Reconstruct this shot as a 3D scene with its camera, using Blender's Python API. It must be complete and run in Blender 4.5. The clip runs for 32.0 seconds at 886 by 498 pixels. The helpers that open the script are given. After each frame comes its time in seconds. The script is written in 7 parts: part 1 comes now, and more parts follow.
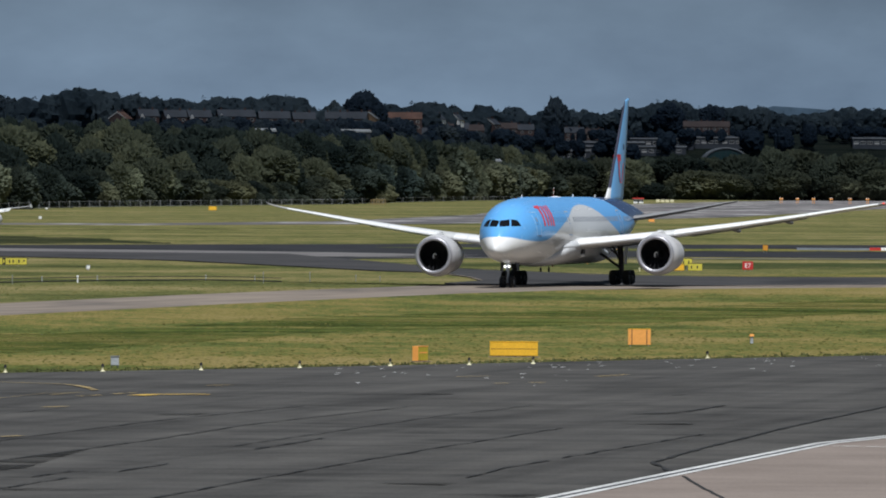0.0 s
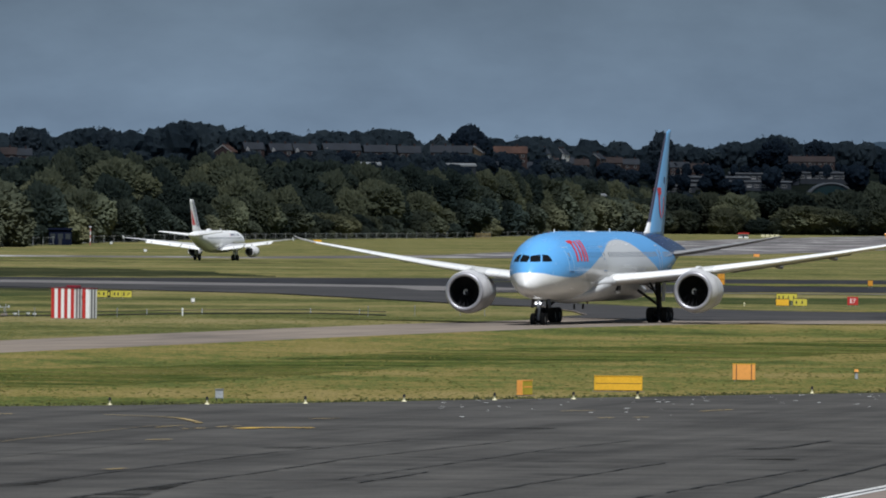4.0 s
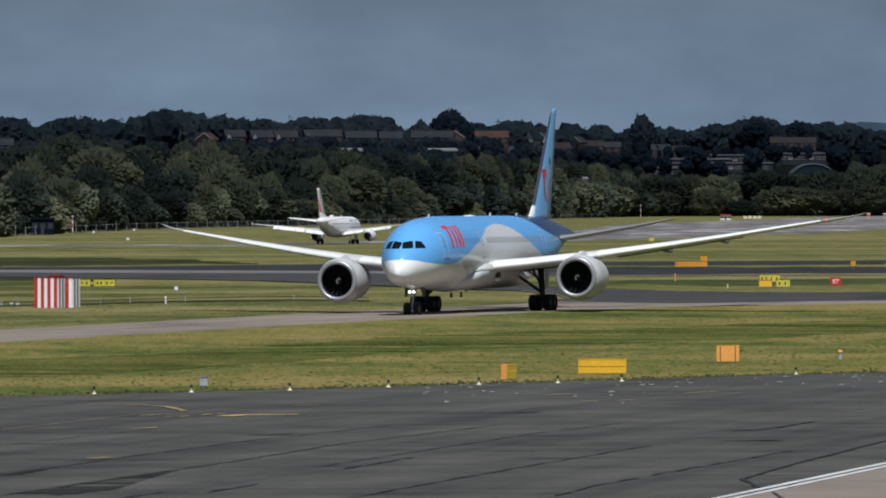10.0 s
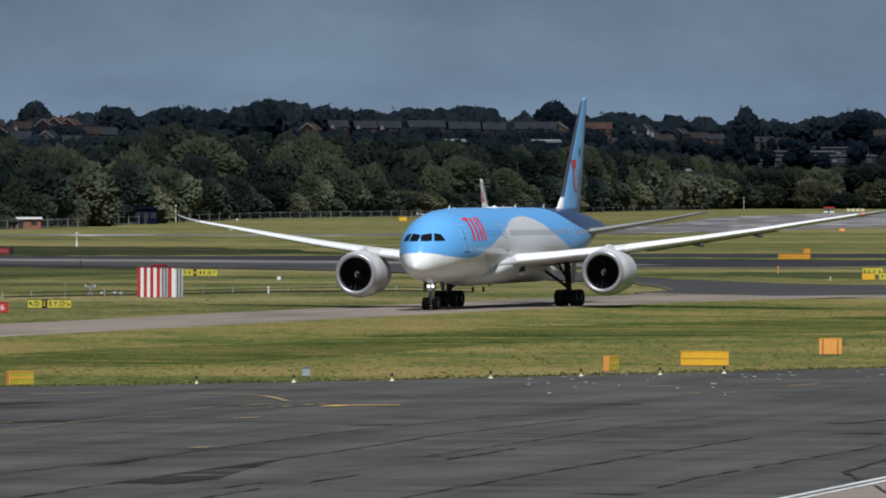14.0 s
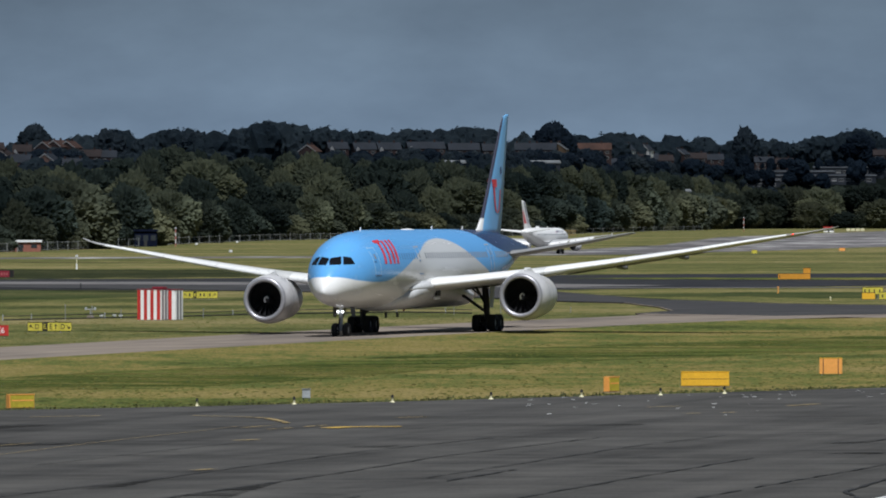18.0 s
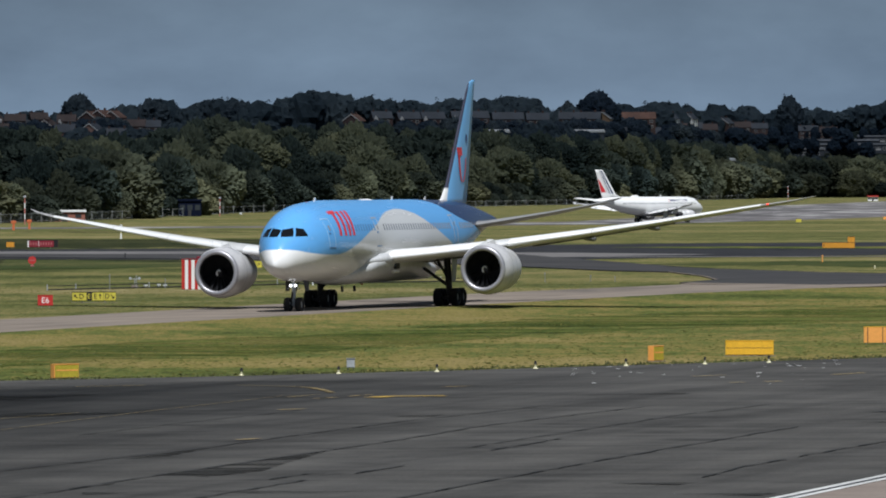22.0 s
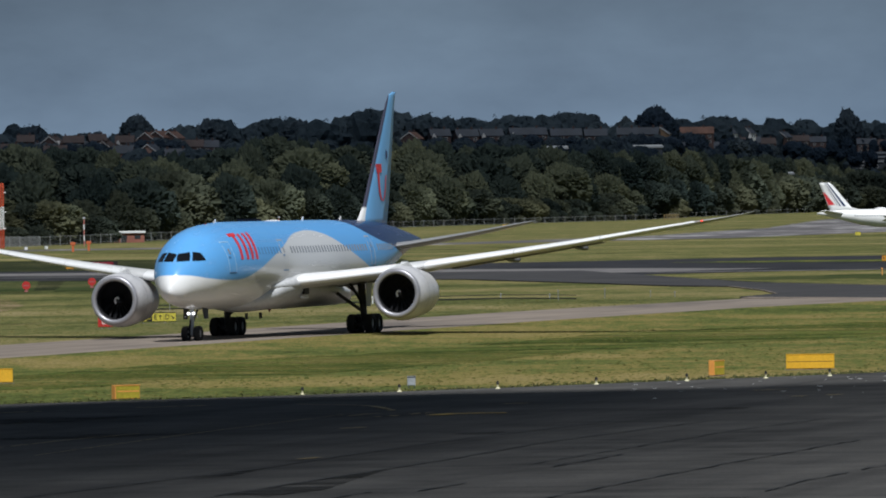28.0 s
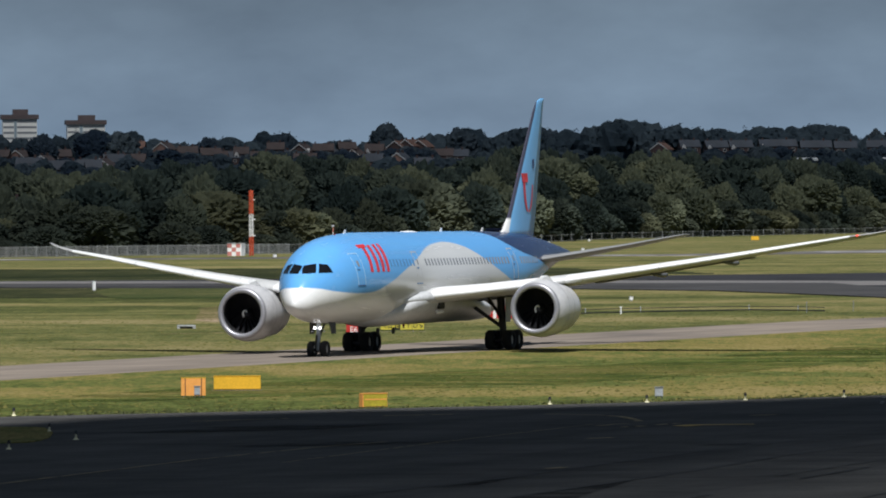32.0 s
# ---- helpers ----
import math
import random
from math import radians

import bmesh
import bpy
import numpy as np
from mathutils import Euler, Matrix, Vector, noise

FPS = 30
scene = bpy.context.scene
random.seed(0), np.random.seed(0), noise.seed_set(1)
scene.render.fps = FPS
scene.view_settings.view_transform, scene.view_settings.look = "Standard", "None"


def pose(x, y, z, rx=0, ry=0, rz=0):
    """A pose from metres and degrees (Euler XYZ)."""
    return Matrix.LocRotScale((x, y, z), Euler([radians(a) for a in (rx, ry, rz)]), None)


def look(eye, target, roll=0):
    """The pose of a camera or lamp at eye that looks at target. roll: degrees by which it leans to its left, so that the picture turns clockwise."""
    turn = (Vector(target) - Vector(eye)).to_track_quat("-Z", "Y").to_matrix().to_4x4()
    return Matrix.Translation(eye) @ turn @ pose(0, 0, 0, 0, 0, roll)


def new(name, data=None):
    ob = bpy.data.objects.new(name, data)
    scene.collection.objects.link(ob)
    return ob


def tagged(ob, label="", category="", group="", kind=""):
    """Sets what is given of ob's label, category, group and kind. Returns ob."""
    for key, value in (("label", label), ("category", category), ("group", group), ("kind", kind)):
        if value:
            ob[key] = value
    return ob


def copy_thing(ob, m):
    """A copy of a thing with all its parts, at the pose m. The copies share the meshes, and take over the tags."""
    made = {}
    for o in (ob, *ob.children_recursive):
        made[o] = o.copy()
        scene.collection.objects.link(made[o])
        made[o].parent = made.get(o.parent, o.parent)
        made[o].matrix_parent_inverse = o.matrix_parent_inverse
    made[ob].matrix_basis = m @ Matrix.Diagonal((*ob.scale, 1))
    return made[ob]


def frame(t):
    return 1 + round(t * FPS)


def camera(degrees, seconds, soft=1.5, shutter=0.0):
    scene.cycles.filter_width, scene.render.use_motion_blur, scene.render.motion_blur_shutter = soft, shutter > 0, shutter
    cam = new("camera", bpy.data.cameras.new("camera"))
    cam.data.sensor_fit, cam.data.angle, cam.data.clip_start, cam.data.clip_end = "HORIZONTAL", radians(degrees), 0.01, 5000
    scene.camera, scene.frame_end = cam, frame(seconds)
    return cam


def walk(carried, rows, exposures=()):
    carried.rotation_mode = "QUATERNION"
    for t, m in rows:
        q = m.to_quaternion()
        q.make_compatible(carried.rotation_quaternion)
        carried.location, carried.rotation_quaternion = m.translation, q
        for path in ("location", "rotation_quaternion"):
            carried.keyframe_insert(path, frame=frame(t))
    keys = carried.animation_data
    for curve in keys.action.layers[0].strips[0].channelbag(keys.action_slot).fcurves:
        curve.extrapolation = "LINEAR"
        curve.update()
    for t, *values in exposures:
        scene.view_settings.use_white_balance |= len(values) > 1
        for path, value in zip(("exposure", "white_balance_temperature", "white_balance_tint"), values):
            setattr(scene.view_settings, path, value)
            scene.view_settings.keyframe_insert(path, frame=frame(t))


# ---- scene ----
EYE = (0.0, 0.0, 9.15)
cam = camera(6.5768, 32.0, soft=1.9)
# seconds, pan to the right, tilt, lean, in degrees
PATH = [
    (0, 1.1506, -0.4979, 0.335), (0.5, 1.1589, -0.4681, 0.413), (1, 1.0365, -0.4456, 0.416), (1.5, 0.8165, -0.4310, 0.344),
    (2, 0.6521, -0.4346, 0.588), (2.5, 0.5811, -0.3622, 0.578), (4.5, 0.3420, -0.1964, 0.537), (5, 0.3314, -0.1318, 0.505),
    (5.5, -0.0095, -0.1372, 0.314), (6, 0.0110, -0.2394, 0.245), (6.5, 0.0552, -0.3008, 0.235), (7, 0.0090, -0.3237, 0.107),
    (7.5, -0.1044, -0.3583, -0.019), (8, -0.0525, -0.3583, 0.141), (8.3, 0.2676, -0.3409, 0.191), (8.5, 0.3581, -0.3442, 0.225), (9, 0.3941, -0.3165, -0.058),
    (9.5, 0.3779, -0.2921, 0.052), (10, 0.4996, -0.3609, -0.133), (10.5, 0.4849, -0.4683, -0.100), (11, 0.5259, -0.5293, 0.091),
    (11.5, 0.7176, -0.4562, 0.009), (11.8, 0.6697, -0.3306, -0.010), (12, 0.4233, -0.3099, -0.022), (12.3, 0.3008, -0.3096, 0.132), (12.5, 0.0580, -0.2989, 0.234), (13, 0.0002, -0.5795, 0.151),
    (13.5, 0.1398, -0.4960, 0.268), (14, -0.2647, -0.4275, 0.135), (14.5, -0.3763, -0.3473, 0.250), (16.5, -1.0330, -0.6333, -0.051),
    (17, -0.7631, -0.4635, 0.042), (17.3, -0.3024, -0.2831, 0.020), (17.5, -0.2725, -0.2394, 0.005), (18, -0.2643, -0.2693, -0.096), (18.5, -0.4905, -0.3859, -0.203),
    (19, -0.5719, -0.4071, -0.163), (19.5, -0.5921, -0.4534, -0.122), (20, -0.6100, -0.5011, -0.051), (20.5, -0.5772, -0.5324, -0.037),
    (21, -0.5576, -0.5310, -0.111), (21.5, -0.5332, -0.5125, -0.127), (22, -0.5934, -0.4967, -0.172), (22.5, -0.6774, -0.4722, -0.157),
    (23, -0.7683, -0.4524, -0.173), (23.5, -0.7638, -0.4433, -0.174), (24, -0.7946, -0.4400, -0.172), (24.5, -0.7298, -0.3997, -0.167),
    (26.5, -0.6111, -0.2532, -0.306), (27, -0.5063, -0.2068, -0.252), (27.5, -0.2905, -0.1076, -0.185), (27.6, -0.2360, -0.0740, -0.200), (27.8, -0.4179, -0.0962, -0.502), (28, -1.0338, -0.3646, -0.804), (28.3, -1.4613, -0.6165, -0.700),
    (28.5, -1.9342, -0.7460, -0.630), (28.8, -2.2579, -0.8913, -0.284), (29, -2.4434, -0.9228, -0.024), (29.5, -2.6929, -0.9120, 0.166),
    (30, -2.6537, -0.6946, 0.090), (30.5, -2.6897, -0.5498, 0.179), (31, -2.6703, -0.4714, 0.106), (31.5, -2.7529, -0.3036, -0.163),
    (32, -2.8809, -0.2732, -0.313),
]


def aim(pan, tilt, lean):
    return Matrix.Translation(EYE) @ pose(0, 0, 0, 0, 0, -pan) @ pose(0, 0, 0, 90 + tilt) @ pose(0, 0, 0, 0, 0, lean)


walk(cam, [(t, aim(p, q, r)) for t, p, q, r in PATH], [(0, 0.06, 5850, 10), (5, 0.0, 5850, 10), (10, -0.02, 5850, 10), (14, 0.03, 5850, 10), (18, -0.02, 5850, 10), (20, 0.05, 5850, 10), (24, 0.0, 5850, 10), (28, -0.10, 5850, 10), (29, 0.28, 5950, 10), (30, 0.40, 5980, 10), (31, 0.36, 5980, 10), (32, 0.16, 5980, 10)])

# ---- sky and sun ----
SUN_ELEVATION, SUN_TURN = 57.5, 173.0  # the sun stands behind the camera
world = bpy.data.worlds.new("sky")
scene.world = world
world.use_nodes = True
wn, wl = world.node_tree.nodes, world.node_tree.links
wn.clear()
w_out, w_bg = wn.new("ShaderNodeOutputWorld"), wn.new("ShaderNodeBackground")
w_sky, w_mix = wn.new("ShaderNodeTexSky"), wn.new("ShaderNodeMix")
w_sky.sky_type, w_sky.sun_disc = "NISHITA", False
w_sky.sun_elevation, w_sky.sun_rotation = radians(SUN_ELEVATION), radians(SUN_TURN)
w_sky.air_density, w_sky.dust_density = 1.0, 1.5
w_co, w_map, w_noise, w_ramp = wn.new("ShaderNodeTexCoord"), wn.new("ShaderNodeMapping"), wn.new("ShaderNodeTexNoise"), wn.new("ShaderNodeValToRGB")
w_map.inputs["Scale"].default_value = (20, 20, 44)
w_noise.inputs["Scale"].default_value = 1.0
w_noise.inputs["Detail"].default_value = 6.0
w_noise.inputs["Roughness"].default_value = 0.56
w_ramp.color_ramp.elements[0].position, w_ramp.color_ramp.elements[1].position = 0.34, 0.68
w_ramp.color_ramp.elements[0].color = (1.62, 2.28, 3.10, 1)
w_ramp.color_ramp.elements[1].color = (2.75, 3.70, 4.75, 1)
# paler low over the horizon than higher up
w_sep, w_high, w_bright = wn.new("ShaderNodeSeparateXYZ"), wn.new("ShaderNodeMapRange"), wn.new("ShaderNodeMix")
w_high.inputs[1].default_value, w_high.inputs[2].default_value, w_high.inputs[3].default_value, w_high.inputs[4].default_value = 0.006, 0.028, 1.22, 0.80
w_bright.data_type, w_bright.blend_type = "RGBA", "MULTIPLY"
w_bright.inputs[0].default_value = 1.0
w_mix.data_type, w_mix.blend_type = "RGBA", "MIX"
w_mix.inputs[0].default_value = 0.86  # cloud cover
wl.new(w_co.outputs["Generated"], w_map.inputs["Vector"])
wl.new(w_map.outputs["Vector"], w_noise.inputs["Vector"])
wl.new(w_noise.outputs["Fac"], w_ramp.inputs["Fac"])
wl.new(w_sky.outputs["Color"], w_mix.inputs[6])
wl.new(w_co.outputs["Generated"], w_sep.inputs[0])
wl.new(w_sep.outputs[2], w_high.inputs[0])
# heavy cloud overhead: darker towards the zenith
w_dome, w_both = wn.new("ShaderNodeMapRange"), wn.new("ShaderNodeMath")
w_dome.inputs[1].default_value, w_dome.inputs[2].default_value, w_dome.inputs[3].default_value, w_dome.inputs[4].default_value = 0.03, 0.60, 1.0, 0.34
w_both.operation = "MULTIPLY"
wl.new(w_sep.outputs[2], w_dome.inputs[0])
wl.new(w_high.outputs[0], w_both.inputs[0])
wl.new(w_dome.outputs[0], w_both.inputs[1])
wl.new(w_both.outputs[0], w_bright.inputs[7])
wl.new(w_ramp.outputs["Color"], w_bright.inputs[6])
wl.new(w_bright.outputs[2], w_mix.inputs[7])
wl.new(w_mix.outputs[2], w_bg.inputs["Color"])
w_bg.inputs["Strength"].default_value = 0.07
wl.new(w_bg.outputs["Background"], w_out.inputs["Surface"])

sun = new("sun", bpy.data.lights.new("sun", "SUN"))
sun.data.energy, sun.data.angle, sun.data.color = 4.9, radians(0.6), (1.0, 0.955, 0.88)
# towards the sun: (sin turn, cos turn) on the ground
SUN_WAY = Vector((math.sin(radians(SUN_TURN)) * math.cos(radians(SUN_ELEVATION)), math.cos(radians(SUN_TURN)) * math.cos(radians(SUN_ELEVATION)), math.sin(radians(SUN_ELEVATION))))
sun.matrix_world = look(tuple(SUN_WAY * 900), (0, 0, 0))
scene.view_settings.exposure = 0.0


# ---- materials ----
def rgb(*c):
    return (*c, 1.0)


def node_mat(name, rough=0.6, metal=0.0, spec=0.5):
    m = bpy.data.materials.new(name)
    m.use_nodes = True
    b = m.node_tree.nodes["Principled BSDF"]
    b.inputs["Roughness"].default_value, b.inputs["Metallic"].default_value = rough, metal
    b.inputs["Specular IOR Level"].default_value = spec
    return m, m.node_tree.nodes, m.node_tree.links, b


def noise_node(n, l, scale, detail=4.0, vec=None, rough=0.55):
    t = n.new("ShaderNodeTexNoise")
    t.inputs["Scale"].default_value, t.inputs["Detail"].default_value, t.inputs["Roughness"].default_value = scale, detail, rough
    if vec:
        l.new(vec, t.inputs["Vector"])
    return t.outputs["Fac"]


def ramp_node(n, l, fac, *stops):
    r = n.new("ShaderNodeValToRGB")
    els = r.color_ramp.elements
    while len(els) < len(stops):
        els.new(0.5)
    for e, (p, c) in zip(els, stops):
        e.position, e.color = p, rgb(*c)
    l.new(fac, r.inputs["Fac"])
    return r.outputs["Color"]


def mix_node(n, l, fac, a, b, blend="MIX"):
    m = n.new("ShaderNodeMix")
    m.data_type, m.blend_type = "RGBA", blend
    for sock, v in ((m.inputs[0], fac), (m.inputs[6], a), (m.inputs[7], b)):
        if isinstance(v, (int, float)):
            sock.default_value = v
        elif isinstance(v, tuple):
            sock.default_value = rgb(*v)
        else:
            l.new(v, sock)
    return m.outputs[2]


def math_node(n, l, op, a, b=0.0, c=0.0):
    m = n.new("ShaderNodeMath")
    m.operation = op
    for sock, v in zip(m.inputs, (a, b, c)):
        if isinstance(v, (int, float)):
            sock.default_value = v
        else:
            l.new(v, sock)
    return m.outputs[0]


def coords(n, l, scale=(1, 1, 1), which="Object"):
    c, m = n.new("ShaderNodeTexCoord"), n.new("ShaderNodeMapping")
    m.inputs["Scale"].default_value = scale
    l.new(c.outputs[which], m.inputs["Vector"])
    return m.outputs["Vector"]


def bump(n, l, b, height, strength=0.3, distance=0.05):
    k = n.new("ShaderNodeBump")
    k.inputs["Strength"].default_value, k.inputs["Distance"].default_value = strength, distance
    l.new(height, k.inputs["Height"])
    l.new(k.outputs["Normal"], b.inputs["Normal"])


def paint(name, colour, rough=0.35, metal=0.0, wear=0.12, scale=3.0, spec=0.5):
    """A painted or bare surface with faint dirt at two scales."""
    m, n, l, b = node_mat(name, rough, metal, spec)
    v = coords(n, l)
    big, small = noise_node(n, l, scale * 0.25, 3, v), noise_node(n, l, scale * 5, 3, v)
    f = math_node(n, l, "MULTIPLY_ADD", small, 0.4, math_node(n, l, "MULTIPLY", big, 0.6))
    dark = tuple(c * (1 - 2.2 * wear) for c in colour)
    col = ramp_node(n, l, f, (0.3, dark), (0.55, colour), (0.75, tuple(min(1, c * (1 + wear * 0.5)) for c in colour)))
    l.new(col, b.inputs["Base Color"])
    r = math_node(n, l, "MULTIPLY_ADD", f, 0.25, rough - 0.12)
    l.new(r, b.inputs["Roughness"])
    return m


def glow(name, colour, strength):
    m, n, l, b = node_mat(name, 0.3)
    b.inputs["Base Color"].default_value = rgb(*colour)
    b.inputs["Emission Color"].default_value = rgb(*colour)
    b.inputs["Emission Strength"].default_value = strength
    return m


def pavement(name, dark, light, patch, streak=(0.05, 0.012, 1), tint=0.5, spread=(0.32, 0.42), lanes=0.0, cut=(0.56, 0.68)):
    """Asphalt or concrete: aggregate, broad worn patches, long tyre and drainage streaks."""
    m, n, l, b = node_mat(name, 0.95, 0.0, 0.06)
    fine = noise_node(n, l, 9.0, 3, coords(n, l, (1, 0.25, 1)))
    broad = noise_node(n, l, 1.0, 5, coords(n, l, (spread[0] * 0.3, spread[1] * 0.3, 1)), 0.60)
    mid = noise_node(n, l, 1.0, 4, coords(n, l, (spread[0], spread[1], 1)), 0.6)
    lines = noise_node(n, l, 1.0, 4, coords(n, l, streak), 0.65)
    f = math_node(n, l, "MULTIPLY_ADD", fine, 0.20, math_node(n, l, "MULTIPLY_ADD", mid, 0.25, math_node(n, l, "MULTIPLY", broad, 0.55)))
    col = ramp_node(n, l, f, (0.36, dark), (0.60, light))
    col = mix_node(n, l, ramp_node(n, l, lines, (cut[0], (0, 0, 0)), (cut[1], (1, 1, 1))), col, mix_node(n, l, tint, col, patch))
    if lanes:
        # paving lanes, laid askew: long bands of slightly different asphalt with darker worn joints
        c, turn, size = n.new("ShaderNodeTexCoord"), n.new("ShaderNodeMapping"), n.new("ShaderNodeMapping")
        turn.inputs["Rotation"].default_value = (0, 0, radians(13.6))
        size.inputs["Scale"].default_value = (0.34, 0.018, 1)
        l.new(c.outputs["Object"], turn.inputs["Vector"])
        l.new(turn.outputs["Vector"], size.inputs["Vector"])
        band = noise_node(n, l, 1.0, 5, size.outputs["Vector"], 0.62)
        col = mix_node(n, l, lanes, col, mix_node(n, l, 1.0, col, ramp_node(n, l, band, (0.34, (0.45, 0.45, 0.46)), (0.48, (0.95, 0.95, 0.95)), (0.66, (1.35, 1.33, 1.30))), "MULTIPLY"))
        across = noise_node(n, l, 1.0, 5, coords(n, l, (0.05, 0.42, 1)), 0.7)
        col = mix_node(n, l, lanes, col, mix_node(n, l, 1.0, col, ramp_node(n, l, across, (0.32, (0.62, 0.62, 0.63)), (0.5, (1.0, 1.0, 1.0)), (0.68, (1.25, 1.24, 1.22))), "MULTIPLY"))
    l.new(col, b.inputs["Base Color"])
    bump(n, l, b, fine, 0.25, 0.02)
    return m


def grass_mat(name, lush, dry, straw):
    """Mown grass: tufts, patches of dry and green growth running away from the viewpoint, broad bands."""
    m, n, l, b = node_mat(name, 0.95, 0.0, 0.05)
    tuft = noise_node(n, l, 1.0, 4, coords(n, l, (5.5, 0.7, 1)), 0.72)
    fine = noise_node(n, l, 1.0, 5, coords(n, l, (1.3, 0.26, 1)), 0.7)
    mid = noise_node(n, l, 1.0, 5, coords(n, l, (0.15, 0.055, 1)), 0.66)
    broad = noise_node(n, l, 1.0, 3, coords(n, l, (0.007, 0.024, 1)), 0.6)
    f = math_node(n, l, "MULTIPLY_ADD", fine, 0.27, math_node(n, l, "MULTIPLY_ADD", mid, 0.30, math_node(n, l, "MULTIPLY", broad, 0.43)))
    col = ramp_node(n, l, f, (0.40, tuple(c * 0.50 for c in lush)), (0.465, lush), (0.525, dry), (0.60, straw))
    dark = ramp_node(n, l, tuft, (0.30, (0.42, 0.46, 0.38)), (0.52, (1.0, 1.0, 1.0)), (0.72, (1.30, 1.25, 1.2)))
    col = mix_node(n, l, 1.0, col, dark, "MULTIPLY")
    l.new(col, b.inputs["Base Color"])
    bump(n, l, b, tuft, 0.5, 0.15)
    return m


M_ASPHALT = pavement("apron asphalt", (0.049, 0.0475, 0.045), (0.085, 0.082, 0.077), (0.032, 0.031, 0.030), (0.12, 0.16, 1), 0.6, lanes=0.5)
M_TAXI = pavement("taxiway asphalt, warm grey", (0.165, 0.140, 0.118), (0.238, 0.200, 0.165), (0.10, 0.09, 0.085), lanes=0.35)
M_DARK_TAXI = pavement("dark asphalt", (0.016, 0.017, 0.020), (0.042, 0.042, 0.045), (0.012, 0.012, 0.014))
M_LINK_TAXI = pavement("grey-black asphalt", (0.034, 0.034, 0.036), (0.066, 0.064, 0.064), (0.022, 0.022, 0.024), (0.05, 0.02, 1))
M_LIGHT_TAXI = pavement("worn light asphalt", (0.11, 0.106, 0.106), (0.18, 0.17, 0.165), (0.07, 0.068, 0.068))
M_RUNWAY = pavement("runway asphalt", (0.060, 0.058, 0.062), (0.15, 0.14, 0.14), (0.42, 0.41, 0.40), (0.045, 0.012, 1), 0.85, (0.06, 0.02), cut=(0.50, 0.66))
M_PATCH = paint("oil-stained asphalt", (0.038, 0.037, 0.035), 0.9, 0, 0.3, 0.6, 0.06)
M_CONCRETE = pavement("stand concrete", (0.175, 0.145, 0.125), (0.245, 0.205, 0.178), (0.14, 0.118, 0.103))
M_GRASS = grass_mat("mown airfield grass", (0.094, 0.112, 0.030), (0.180, 0.151, 0.048), (0.232, 0.184, 0.074))
M_FIELD = grass_mat("duller field grass", (0.094, 0.104, 0.034), (0.166, 0.148, 0.057), (0.232, 0.196, 0.094))
M_RANK = grass_mat("dark rank grass", (0.020, 0.027, 0.011), (0.034, 0.038, 0.016), (0.075, 0.072, 0.032))
M_SOIL = grass_mat("bare dry soil with thin grass", (0.13, 0.115, 0.045), (0.23, 0.175, 0.105), (0.31, 0.235, 0.155))
M_MID_RANK = grass_mat("dark green grass", (0.040, 0.056, 0.018), (0.058, 0.066, 0.024), (0.10, 0.10, 0.04))
M_HILL = grass_mat("rough hillside scrub", (0.008, 0.013, 0.012), (0.014, 0.019, 0.016), (0.022, 0.026, 0.02))
M_TUFT = paint("grass tufts", (0.09, 0.10, 0.03), 0.9, 0, 0.3, 0.6)
def clump_mat():
    m, n, l, b = node_mat("grass clumps", 0.95, 0.0, 0.05)
    geo = n.new("ShaderNodeNewGeometry")
    f = math_node(n, l, "MULTIPLY_ADD", geo.outputs["Random Per Island"], 0.5, math_node(n, l, "MULTIPLY", noise_node(n, l, 1.0, 5, coords(n, l, (0.15, 0.055, 1)), 0.66), 0.5))
    l.new(ramp_node(n, l, f, (0.25, (0.066, 0.074, 0.020)), (0.5, (0.100, 0.098, 0.028)), (0.8, (0.132, 0.118, 0.040))), b.inputs["Base Color"])
    return m


M_CLUMP = clump_mat()
M_LINE_Y = paint("worn yellow line paint", (0.52, 0.34, 0.06), 0.7, 0, 0.35, 1.0)
M_LINE_WORN = paint("faded yellow line paint", (0.36, 0.265, 0.11), 0.8, 0, 0.4, 1.0)
M_LINE_W = paint("worn white line paint", (0.62, 0.62, 0.60), 0.7, 0, 0.25, 1.0)
M_CRACK = paint("bitumen crack sealing", (0.020, 0.019, 0.018), 0.8, 0, 0.3, 1.0)
M_WHITE = paint("white gloss paint", (0.80, 0.80, 0.79), 0.30, 0, 0.05, 0.6)
M_WING = paint("wing grey-white paint", (0.70, 0.70, 0.69), 0.36, 0, 0.07, 0.6)
M_GREY = paint("aircraft grey paint", (0.42, 0.42, 0.43), 0.42, 0, 0.10, 0.8)
M_LIP = paint("bare brushed aluminium", (0.40, 0.395, 0.42), 0.42, 0.55, 0.10, 1.2)
M_DARKMETAL = paint("dark grey metal", (0.05, 0.05, 0.055), 0.45, 0.6, 0.2, 3.0)
M_STEEL = paint("galvanised steel", (0.42, 0.43, 0.44), 0.45, 0.7, 0.2, 2.0)
M_RUBBER = paint("tyre rubber", (0.016, 0.016, 0.017), 0.8, 0, 0.3, 4.0)
M_RIM = paint("grey wheel hub", (0.5, 0.5, 0.5), 0.4, 0.5, 0.2, 4.0)
M_BLACKGLASS = paint("dark cockpit glass", (0.008, 0.009, 0.011), 0.12, 0, 0.2, 2.0, 0.25)
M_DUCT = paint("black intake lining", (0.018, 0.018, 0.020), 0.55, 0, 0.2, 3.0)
M_BLADE = paint("dark carbon fan blade", (0.045, 0.045, 0.05), 0.30, 0.3, 0.2, 3.0, 0.8)
M_RED = paint("bright red paint", (0.62, 0.035, 0.045), 0.4, 0, 0.10, 2.0)
